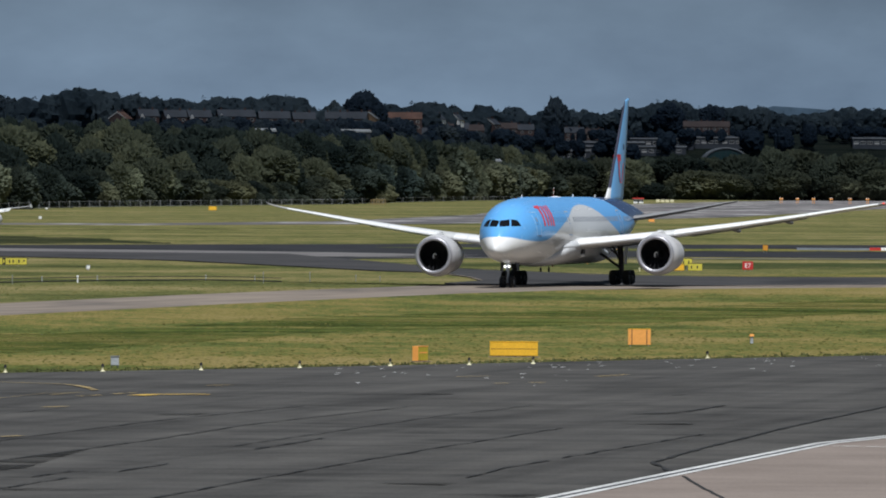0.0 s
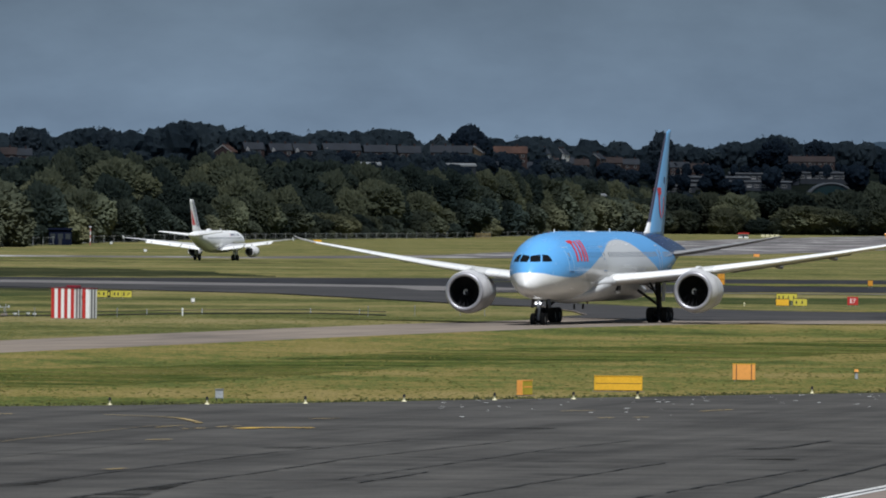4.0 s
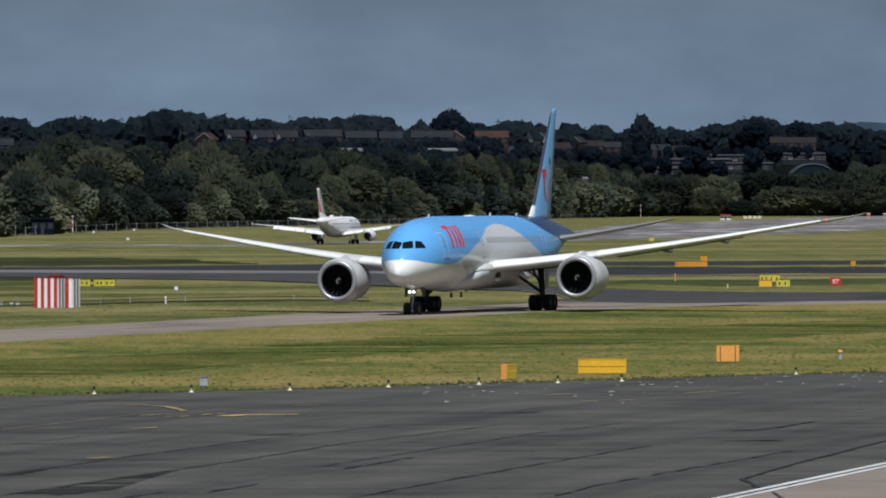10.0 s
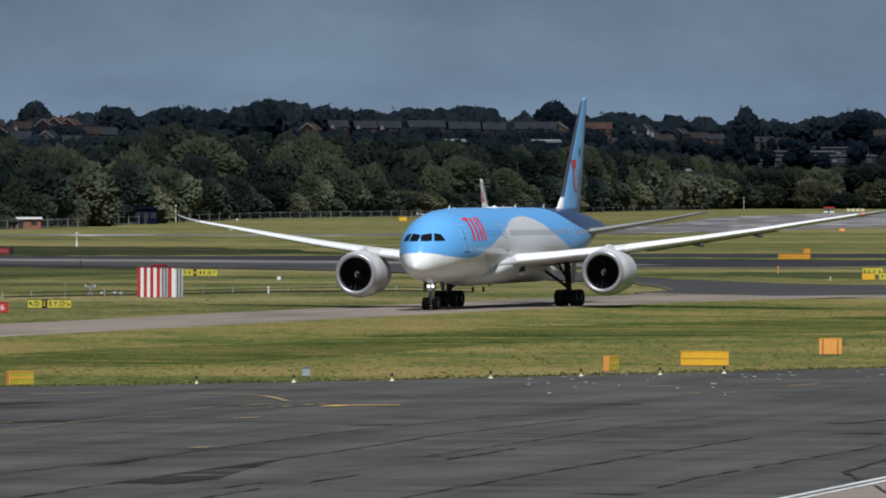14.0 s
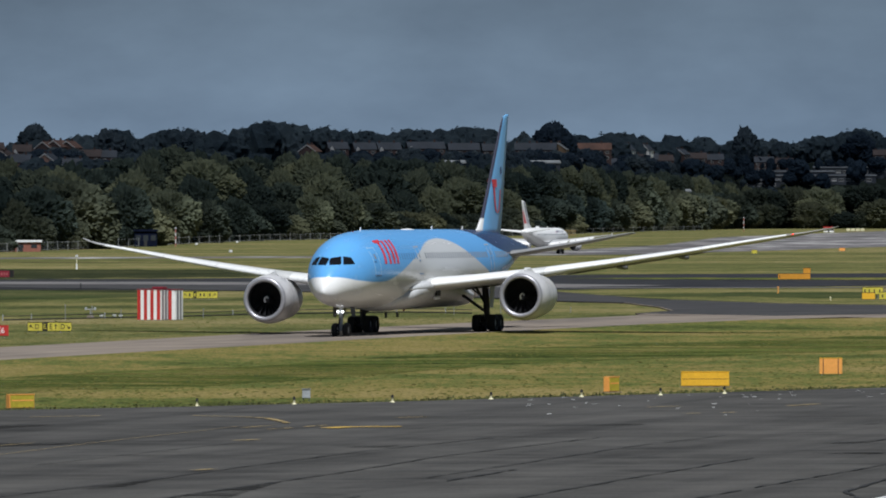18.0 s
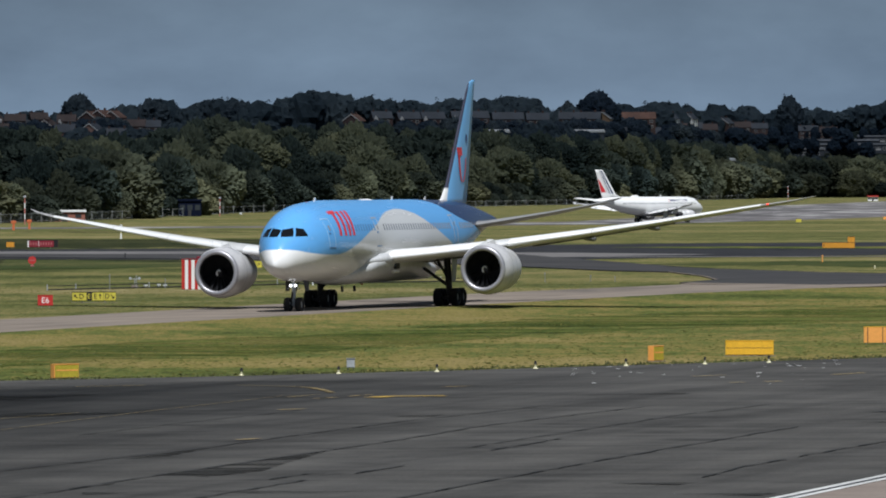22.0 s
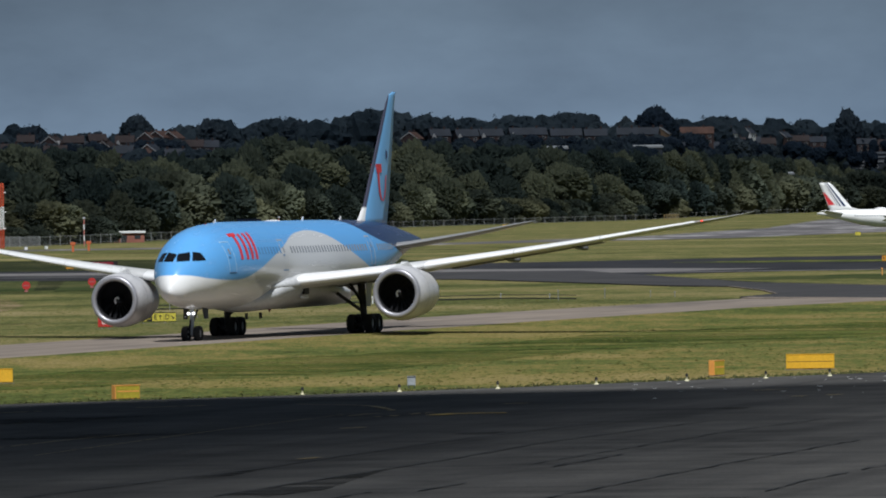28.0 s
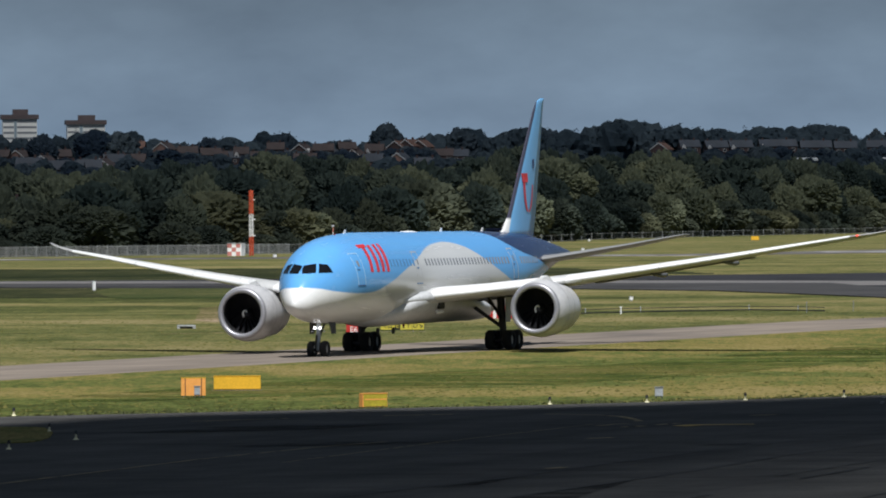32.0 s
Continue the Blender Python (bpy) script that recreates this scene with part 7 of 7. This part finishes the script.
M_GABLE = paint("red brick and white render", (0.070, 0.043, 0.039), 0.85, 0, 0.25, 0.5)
M_OCHREBRICK = paint("ochre brick", (0.15, 0.10, 0.06), 0.85, 0, 0.25, 0.5)
M_PALEBRICK = paint("pale red brick", (0.20, 0.12, 0.10), 0.85, 0, 0.25, 0.5)


def house(az, dist, el_ridge, width, turn, walls, roof, label, depth=8.0, storeys=2, gable=None):
    """Pitched-roof house: walls, two roof slopes, chimney, windows; its ridge at the given height in the view."""
    ztop = EYE[2] + dist * math.tan(radians(el_ridge))
    h = 2.6 * storeys + 0.4
    rise = 2.9
    ob = thing("house", label, "house", Matrix.Translation(bearing(az, dist, ztop - h - rise)) @ Matrix.Rotation(radians(turn), 4, "Z"), "houses on the ridge")
    w, d = width / 2, depth / 2
    bm = bmesh.new()
    lo, z1 = -6.0, h
    v = [bm.verts.new(p) for p in ((-w, -d, lo), (w, -d, lo), (w, d, lo), (-w, d, lo), (-w, -d, z1), (w, -d, z1), (w, d, z1), (-w, d, z1), (-w, 0, z1 + rise), (w, 0, z1 + rise))]
    for f in ((0, 1, 5, 4), (2, 3, 7, 6), (1, 2, 6, 9, 5), (3, 0, 4, 8, 7), (0, 3, 2, 1)):
        bm.faces.new([v[i] for i in f])
    part("wall", bm, walls, ob)
    for s in (-1, 1):
        p = [(-w - 0.3, s * (d + 0.35), z1 - 0.25), (w + 0.3, s * (d + 0.35), z1 - 0.25), (w + 0.3, 0, z1 + rise + 0.06), (-w - 0.3, 0, z1 + rise + 0.06)]
        part("roof", loft([p, [(x, y, z + 0.2) for x, y, z in p]]), roof, ob)
    if abs(turn) > 40:
        # white boards along the edges of the gable that faces the airfield
        for s in (-1, 1):
            q = [(-w - 0.42, s * (d + 0.3), z1 - 0.35), (-w - 0.42, s * (d + 0.3), z1 + 0.1), (-w - 0.42, 0, z1 + rise + 0.25), (-w - 0.42, 0, z1 + rise - 0.25)]
            part("bargeboard", loft([q, [(x + 0.1, y, z) for x, y, z in q]]), M_FRAME, ob, "white bargeboard")
    if gable:
        # narrow rendered bay at one end of the front, under a little gable
        x0, x1, zt = -w + 0.3, -w + 2.0, z1 - 0.3
        g = [(x0, -d - 0.9, lo), (x1, -d - 0.9, lo), (x1, -d - 0.9, zt), ((x0 + x1) / 2, -d - 0.9, zt + 1.3), (x0, -d - 0.9, zt)]
        part("bay", loft([g, [(x, y + 1.6, z) for x, y, z in g]]), gable, ob, "white-rendered gabled bay")
        part("bay_window", box(x0 + 0.4, x1 - 0.4, -d - 0.96, -d - 0.85, 3.5, 4.8), M_PANE, ob)
    part("chimney", box(-w * 0.8 - 0.35, -w * 0.8 + 0.35, -0.35, 0.35, h + rise - 0.8, h + rise + 1.0), M_BRICK, ob)
    part("chimney", box(w * 0.5 - 0.4, w * 0.5 + 0.4, -0.4, 0.4, h + rise - 0.8, h + rise + 1.2), M_BRICK, ob)
    n = max(2, int(width / 3.2))
    for st in range(storeys):
        for k in range(n):
            x = -w + width * (k + 0.5) / n
            win = part("window", box(x - 0.75, x + 0.75, -d - 0.06, -d + 0.1, 0.9 + 2.6 * st, 2.2 + 2.6 * st), M_FRAME, ob, "pale-framed window")
            part("pane", box(x - 0.62, x + 0.62, -d - 0.09, -d, 1.02 + 2.6 * st, 2.08 + 2.6 * st), M_PANE, win)
    return ob


def town():
    r = random.Random(21)
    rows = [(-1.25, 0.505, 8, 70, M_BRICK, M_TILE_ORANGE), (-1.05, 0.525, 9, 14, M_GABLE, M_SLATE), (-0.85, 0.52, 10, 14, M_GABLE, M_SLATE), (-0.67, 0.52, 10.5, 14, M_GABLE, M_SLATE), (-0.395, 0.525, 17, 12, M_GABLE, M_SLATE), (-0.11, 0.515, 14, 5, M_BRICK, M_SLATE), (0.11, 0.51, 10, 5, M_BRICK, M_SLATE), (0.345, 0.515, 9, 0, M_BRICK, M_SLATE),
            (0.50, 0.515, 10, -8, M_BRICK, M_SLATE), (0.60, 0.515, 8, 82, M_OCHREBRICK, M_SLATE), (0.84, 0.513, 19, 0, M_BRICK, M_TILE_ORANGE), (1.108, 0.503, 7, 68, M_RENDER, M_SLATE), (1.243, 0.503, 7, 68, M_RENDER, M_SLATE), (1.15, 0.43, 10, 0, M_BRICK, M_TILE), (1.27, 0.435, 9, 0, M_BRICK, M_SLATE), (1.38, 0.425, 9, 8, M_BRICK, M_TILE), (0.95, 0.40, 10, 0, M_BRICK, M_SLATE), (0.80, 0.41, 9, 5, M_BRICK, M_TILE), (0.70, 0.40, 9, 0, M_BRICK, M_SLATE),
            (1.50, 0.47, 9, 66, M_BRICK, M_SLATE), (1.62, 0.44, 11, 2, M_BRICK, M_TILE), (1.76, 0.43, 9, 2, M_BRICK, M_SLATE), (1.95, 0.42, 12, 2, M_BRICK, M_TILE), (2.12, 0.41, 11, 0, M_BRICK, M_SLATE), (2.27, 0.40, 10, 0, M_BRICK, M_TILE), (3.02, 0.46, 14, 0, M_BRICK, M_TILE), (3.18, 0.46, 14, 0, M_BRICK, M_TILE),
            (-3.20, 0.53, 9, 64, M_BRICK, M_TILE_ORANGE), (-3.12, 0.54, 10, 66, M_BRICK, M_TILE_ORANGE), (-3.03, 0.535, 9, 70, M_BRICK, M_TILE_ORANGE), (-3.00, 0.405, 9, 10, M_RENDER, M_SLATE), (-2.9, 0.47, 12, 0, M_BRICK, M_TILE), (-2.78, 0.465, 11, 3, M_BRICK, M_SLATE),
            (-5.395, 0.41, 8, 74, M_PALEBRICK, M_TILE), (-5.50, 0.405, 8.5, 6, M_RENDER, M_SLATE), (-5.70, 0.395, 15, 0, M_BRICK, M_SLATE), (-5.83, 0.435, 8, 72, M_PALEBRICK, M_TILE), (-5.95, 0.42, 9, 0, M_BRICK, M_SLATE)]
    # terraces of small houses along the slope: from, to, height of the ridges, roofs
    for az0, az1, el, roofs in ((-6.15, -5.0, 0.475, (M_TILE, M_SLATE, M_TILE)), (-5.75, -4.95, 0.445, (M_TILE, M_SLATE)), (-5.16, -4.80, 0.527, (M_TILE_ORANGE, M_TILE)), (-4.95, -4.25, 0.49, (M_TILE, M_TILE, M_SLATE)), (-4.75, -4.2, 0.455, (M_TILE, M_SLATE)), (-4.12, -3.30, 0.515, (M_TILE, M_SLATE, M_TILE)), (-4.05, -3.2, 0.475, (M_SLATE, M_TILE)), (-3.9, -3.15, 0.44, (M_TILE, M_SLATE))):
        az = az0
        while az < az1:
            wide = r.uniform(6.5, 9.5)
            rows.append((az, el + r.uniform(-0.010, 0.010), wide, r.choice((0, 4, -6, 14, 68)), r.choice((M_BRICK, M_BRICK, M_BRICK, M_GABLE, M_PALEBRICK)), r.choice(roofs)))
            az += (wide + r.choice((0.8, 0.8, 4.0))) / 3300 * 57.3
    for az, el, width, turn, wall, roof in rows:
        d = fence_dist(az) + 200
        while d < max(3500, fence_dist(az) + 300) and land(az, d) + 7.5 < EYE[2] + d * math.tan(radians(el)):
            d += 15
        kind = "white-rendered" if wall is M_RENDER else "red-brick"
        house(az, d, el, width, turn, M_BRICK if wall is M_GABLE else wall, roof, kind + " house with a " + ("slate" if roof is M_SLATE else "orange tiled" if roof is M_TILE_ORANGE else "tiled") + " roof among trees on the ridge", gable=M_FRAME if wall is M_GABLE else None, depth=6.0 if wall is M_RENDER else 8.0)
        # garden trees that hide the lower storey
        for k in range(max(3, int(width / 3.2)) if az < 1.45 else 0):
            a = az + (r.uniform(-0.6, 0.6) * width) / d * 57.3
            dd = d - 22 - r.uniform(0, 14)
            top = el - ((4.6 if wall is M_RENDER else 2.6) + r.uniform(0.0, 1.9)) / d * 57.3
            plant("tree", a, dd, max(5.0, top_height(a, dd, top)), DARKS, r, "dark bushy garden tree before a house", "tree", "garden trees", 0.3)
    for az, el in ((-6.10, 0.045), (-5.93, 0.09), (-5.06, 0.10)):
        house(az, fence_dist(az) + 150, el + 0.03, 9, 12, M_RENDER, M_SLATE, "white-rendered house with a slate roof between the hedges", 7.0)


town()


M_TOWER = paint("white tower cladding", (0.82, 0.81, 0.77), 0.8, 0, 0.06, 0.2)
M_BAND = paint("grey window band", (0.22, 0.235, 0.25), 0.4, 0, 0.15, 0.3)
M_ROOFSTOREY = paint("dull brown roof cladding", (0.11, 0.085, 0.085), 0.8, 0, 0.15, 0.3)
M_BAND2 = paint("blue-grey glazing", (0.30, 0.37, 0.42), 0.4, 0, 0.1, 0.3)


def tower_block(az, dist, el_top, width):
    """A slab of flats: white bands between window bands, dark roof storey."""
    ztop = EYE[2] + dist * math.tan(radians(el_top))
    ob = thing("tower_block", "white banded tower block of flats with dark roof storey", "building", Matrix.Translation(bearing(az, dist, ztop - 44)) @ Matrix.Rotation(radians(8), 4, "Z"), "tower blocks on the skyline")
    w = width / 2
    part("wall", box(-w, w, -7, 7, -14, 39), M_TOWER, ob, "white tower wall")
    for k in range(17):
        for x0, x1 in ((-w + 0.3, -w * 0.36), (-w * 0.16, w - 0.3)):
            part("window_band", box(x0, x1, -7.12, -6.9, -13 + 3.1 * k, -11.9 + 3.1 * k), M_BAND, ob, "grey band of windows")
    part("stair_glazing", box(-w * 0.34, -w * 0.18, -7.2, -6.9, -14, 38), M_BAND2, ob, "blue-grey stair glazing")
    part("roof", box(-w - 1, w + 1, -8, 8, 38.5, 41.0), M_ROOFSTOREY, ob, "dark overhanging roof storey")
    part("plant_room", box(-w * 0.4, w * 0.5, -3, 3, 41.0, 44), M_ROOFSTOREY, ob)
    return ob


tower_block(-6.02, 4300, 0.78, 19)
tower_block(-5.53, 4500, 0.735, 22)


def hangar():
    """Arched sheet hangar with a glazed green end."""
    az, dist, w = 3.25, 4360, 14.0
    zt = EYE[2] + dist * math.tan(radians(0.285))
    ob = thing("arched_hangar", "pale arched hangar with green glazed end among trees", "building", Matrix.Translation(bearing(az, dist, zt - 16)), "")
    arc = [(w * math.cos(a), w * 0.72 * math.sin(a)) for a in [math.pi * k / 18 for k in range(19)]]
    bm = bmesh.new()
    rings = []
    for y, s in ((0, 1.0), (0, 0.90), (30, 0.90), (30, 1.0)):
        rings.append([bm.verts.new((x * s, y, 4.8 + z * s)) for x, z in arc])
    for a, b in ((0, 1), (1, 2), (2, 3), (3, 0)):
        for i in range(18):
            bm.faces.new((rings[a][i], rings[a][i + 1], rings[b][i + 1], rings[b][i]))
    part("roof", bm, M_SHED, ob, "pale curved sheet roof", True)
    bm = bmesh.new()
    bm.faces.new([bm.verts.new((x * 0.9, 0.6, 4.8 + z * 0.9)) for x, z in arc])
    part("glazed_end", bm, paint("green tinted glazing", (0.012, 0.040, 0.045), 0.3, 0, 0.2, 0.3), ob, "green tinted glazed end wall")
    for k in range(-3, 4):
        x = k * 3.6
        top = 4.8 + 0.9 * w * 0.72 * math.sqrt(max(0.0, 1 - (x / (0.9 * w)) ** 2))
        part("mullion", box(x - 0.12, x + 0.12, 0.3, 0.7, 2.0, top), M_SLATE, ob)
    part("wall", box(-w, w, 0.8, 30, -6, 4.8), M_SHED, ob)


hangar()


def sheds():
    for az, el, width, dep, mat in ((2.55, 0.285, 62, 20, M_SHED), (2.28, 0.315, 56, 20, M_SHED), (2.02, 0.25, 34, 15, M_SHED), (2.75, 0.345, 40, 15, M_SHED), (3.2, 0.355, 46, 14, M_SHED), (4.38, 0.355, 30, 14, M_SHED), (1.49, 0.172, 12, 12, M_SHED_PALE), (0.48, 0.388, 15, 12, M_SHED_PALE), (-0.20, 0.39, 11, 10, M_SHED_PALE)):
        near = mat is M_SHED_PALE and az > 1
        d = fence_dist(az) + 64 if near else slope_dist(az, el, 6.0, fence_dist(az) + 90)
        zt = EYE[2] + d * math.tan(radians(el))
        w = width / 2
        ob = thing("industrial_shed", "long low industrial building with pale roof edge among trees", "building", Matrix.Translation(bearing(az, d, zt - 6)), "sheds below the ridge")
        part("wall", box(-w, w, 0, dep, -16 if near else -1.5, 4.6), M_SLATE, ob)
        part("roof", loft([[(-w - 0.4, -0.4, 4.6), (w + 0.4, -0.4, 4.6), (w + 0.4, dep, 4.6), (-w - 0.4, dep, 4.6)], [(-w - 0.4, -0.4, 5.3), (w + 0.4, -0.4, 5.3), (w, dep, 6.1), (-w, dep, 6.1)]]), mat if mat is M_SHED_PALE else M_SLATE, ob, "low-pitched sheet roof")
        part("fascia", box(-w - 0.5, w + 0.5, -0.55, -0.42, 4.75, 5.35), M_SHED_PALE if mat is M_SHED_PALE else M_SHED_EDGE, ob, "pale fascia along the eaves")
        for k in range(int(width / 4)):
            x = -w + 2 + 4 * k
            win = part("window", box(x - 1.4, x + 1.4, -0.08, 0.1, 1.5, 3.3), M_FRAME, ob, "pale-framed window")
            for q in (-0.66, 0.66):
                part("pane", box(x + q - 0.56, x + q + 0.56, -0.12, 0.05, 1.75 if k % 3 else 2.5, 3.1), M_PANE, win)


M_SHED_EDGE = paint("grey sheet edge", (0.24, 0.26, 0.29), 0.6, 0, 0.2, 0.3)
sheds()

# ---- a drifting cloud, behind the viewpoint, whose shadow comes over the apron ----
CLOUD_HIGH = 480.0
EDGE_WAY = Vector((0.749, 0.663, 0.0))
CLOUD_START = Vector((-120.0, 261.0, 0.0)) + Vector((SUN_WAY.x, SUN_WAY.y, 0)) / SUN_WAY.z * CLOUD_HIGH


def cloud():
    """A lumpy flat-bottomed bank: x along its drift, y towards the viewpoint's side."""
    r = random.Random(4)
    bm = bmesh.new()
    nx, ny = 44, 22
    under, over = [], []
    for i in range(nx + 1):
        lo, hi = [], []
        for k in range(ny + 1):
            v = k / ny
            y = -v * 300.0
            lead = -330 * v + 9 * math.sin(v * 19) + 5 * math.sin(v * 43)
            x = lead - (i / nx) * 460.0
            edge = min(i / nx, 1 - i / nx, v, 1 - v) * 2
            h = 70 * max(0.0, edge) ** 0.6 * (0.6 + 0.8 * noise.noise((x * 0.02, y * 0.02, 0.3)))
            yy = y + (5 * math.sin(x * 0.045) + 3 * math.sin(x * 0.13)) * (1 - v)
            lo.append(bm.verts.new((x, yy, -6 * edge)))
            hi.append(bm.verts.new((x, yy, 2 + max(0.0, h))))
        under.append(lo)
        over.append(hi)
    for i in range(nx):
        for k in range(ny):
            bm.faces.new((under[i][k], under[i][k + 1], under[i + 1][k + 1], under[i + 1][k]))
            bm.faces.new((over[i][k], over[i + 1][k], over[i + 1][k + 1], over[i][k + 1]))
    m, n, l, b = node_mat("grey cloud", 1.0, 0, 0.0)
    c = n.new("ShaderNodeTexCoord")
    sep = n.new("ShaderNodeSeparateXYZ")
    l.new(c.outputs["Object"], sep.inputs[0])
    l.new(ramp_node(n, l, noise_node(n, l, 0.02, 4, c.outputs["Object"]), (0.3, (0.6, 0.62, 0.66)), (0.7, (0.85, 0.86, 0.88))), b.inputs["Base Color"])
    # thin at its leading rim, thick along its far side
    behind = math_node(n, l, "SUBTRACT", math_node(n, l, "MULTIPLY", sep.outputs[1], 1.1), sep.outputs[0])
    rim = n.new("ShaderNodeMapRange")
    rim.interpolation_type = "SMOOTHSTEP"
    rim.inputs[1].default_value, rim.inputs[2].default_value = -4.0, 84.0
    l.new(behind, rim.inputs[0])
    body = n.new("ShaderNodeMapRange")
    body.inputs[1].default_value, body.inputs[2].default_value, body.inputs[3].default_value, body.inputs[4].default_value = -18.0, -110.0, 0.90, 0.32
    l.new(sep.outputs[1], body.inputs[0])
    deep = n.new("ShaderNodeMapRange")
    deep.interpolation_type = "SMOOTHSTEP"
    deep.inputs[1].default_value, deep.inputs[2].default_value = 58.0, 118.0
    l.new(behind, deep.inputs[0])
    full = math_node(n, l, "MULTIPLY_ADD", deep.outputs[0], math_node(n, l, "SUBTRACT", 0.84, body.outputs[0]), body.outputs[0])
    l.new(math_node(n, l, "MULTIPLY", rim.outputs[0], full), b.inputs["Alpha"])
    return tagged(new("cloud", mesh_of("cloud", bm, m, True)), "low grey cloud bank drifting across the sun", "cloud")


CLOUD = cloud()


def far_cloud():
    """A broad thin cloud sheet high over the land beyond the fence, which dims the sun there."""
    bm = bmesh.new()
    nx, ny, high = 52, 14, 520.0
    lift = Vector((SUN_WAY.x, SUN_WAY.y, 0)) / SUN_WAY.z * (high - 5)
    under, over = [], []
    for i in range(nx + 1):
        az = -9.0 + 0.3 * i
        lo, hi = [], []
        for k in range(ny + 1):
            v = k / ny
            d = fence_dist(max(-7.5, min(5.5, az))) + 4 + 2900 * v + 6 * math.sin(i * 1.3) * (1 - v)
            edge = min(i / nx, 1 - i / nx, v, 1 - v) * 2
            p = bearing(az, d) + lift
            h = 110 * edge ** 0.6 * (0.6 + 0.8 * noise.noise((p.x * 0.006, p.y * 0.006, 0.8)))
            lo.append(bm.verts.new((p.x, p.y, high - 8 * edge)))
            hi.append(bm.verts.new((p.x, p.y, high + 2 + max(0.0, h))))
        under.append(lo)
        over.append(hi)
    for i in range(nx):
        for k in range(ny):
            bm.faces.new((under[i][k], under[i][k + 1], under[i + 1][k + 1], under[i + 1][k]))
            bm.faces.new((over[i][k], over[i + 1][k], over[i + 1][k + 1], over[i][k + 1]))
    m, n, l, b = node_mat("thin cloud sheet", 1.0, 0, 0.0)
    b.inputs["Base Color"].default_value = rgb(0.85, 0.86, 0.88)
    b.inputs["Alpha"].default_value = 0.42
    return tagged(new("cloud", mesh_of("cloud", bm, m, True)), "broad thin grey cloud sheet over the wooded ridge", "cloud")


far_cloud()
# ---- what moves ----
# seconds, x, y of the nose wheel, heading off the viewing line
def heading(x, y, yaw):
    """Pose of an aircraft whose nose points at the viewpoint when yaw is 0, and to the picture's left as it grows."""
    return pose(x, y, 0.03, 0.8, 0, -90 - yaw)  # leaning with the taxiway's crossfall


JET_PATH = [
    (0, 18.62, 658.91, 15.62), (1, 16.92, 652.81, 15.65), (2, 15.18, 647.09, 15.67), (5, 10.33, 631.32, 15.73),
    (6, 8.78, 626.28, 15.74), (7, 7.26, 621.25, 15.75), (8, 5.74, 616.19, 15.76), (9, 4.22, 611.07, 15.76),
    (10, 2.70, 605.86, 15.76), (11, 1.14, 600.57, 15.76), (12, -0.51, 595.17, 15.76), (13, -2.13, 589.67, 15.76),
    (14, -3.75, 584.07, 15.75), (17, -8.68, 566.80, 15.74), (18, -10.19, 560.93, 15.73), (19, -11.66, 555.03, 15.73),
    (20, -13.16, 549.12, 15.73), (21, -14.63, 543.22, 15.73), (22, -16.16, 537.35, 15.73), (23, -17.71, 531.51, 15.73),
    (24, -19.27, 525.71, 15.74), (27, -24.10, 508.64, 15.77), (28, -25.73, 503.02, 15.78), (29, -27.37, 497.42, 15.80),
    (30, -28.99, 491.81, 15.83), (31, -30.60, 486.14, 15.86), (32, -32.20, 480.36, 15.89),
]
SMALL_PATH = [(0, -61.8, 1432, 17.5), (1.5, -51.4, 1457, 16), (2.5, -43.4, 1474, 15.2), (4.5, -31.8, 1501, 14), (6, -24.7, 1533, 13.6), (8, -15.7, 1577, 13), (10, -8, 1620, 12.5), (12, -1.5, 1645, 12.7), (14, 4.6, 1670, 13), (16.5, 10.6, 1690, 14), (18.5, 15.7, 1700, 16.5),
              (20, 20, 1703, 25), (21, 24, 1704, 33), (22, 28.4, 1705, 40.5), (23, 33.5, 1706, 48.5), (24, 40.3, 1707, 59), (25.5, 51.5, 1708, 77), (27, 64.2, 1709, 89), (28, 71.9, 1709, 91), (30, 88, 1709, 92), (32, 105, 1709, 92)]


def rolling(rows, place, radius, step=0.1):
    """Wheel poses: turned by the way that the aircraft has gone."""
    def at(t):
        for a, b in zip(rows, rows[1:]):
            if t <= b[0]:
                u = (t - a[0]) / (b[0] - a[0])
                return Vector((a[1] + (b[1] - a[1]) * u, a[2] + (b[2] - a[2]) * u))
        return Vector(rows[-1][1:3])

    out, gone, last = [], 0.0, at(0)
    for k in range(int(32 / step) + 1):
        p = at(k * step)
        gone += (p - last).length
        last = p
        out.append((k * step, Matrix.Translation(place) @ Matrix.Rotation(gone / radius, 4, "Y")))
    return out


def motions():
    turn = math.degrees(math.atan2(EDGE_WAY.y, EDGE_WAY.x))
    walk(CLOUD, [(t, pose(*(CLOUD_START + EDGE_WAY * 8.0 * t + Vector((0, 0, CLOUD_HIGH))), 0, 0, turn)) for t in (0, 8, 16, 24, 32)])
    walk(JET, [(t, heading(x, y, yaw)) for t, x, y, yaw in JET_PATH])
    walk(SMALL_JET, [(t, pose(x, y, 0.01, 0, 0, 90 - h)) for t, x, y, h in SMALL_PATH])
    for ob, radius, which in WHEELS:
        place = ob.matrix_basis.translation.copy()
        walk(ob, rolling(JET_PATH if which == "jet" else SMALL_PATH, place, radius))


motions()
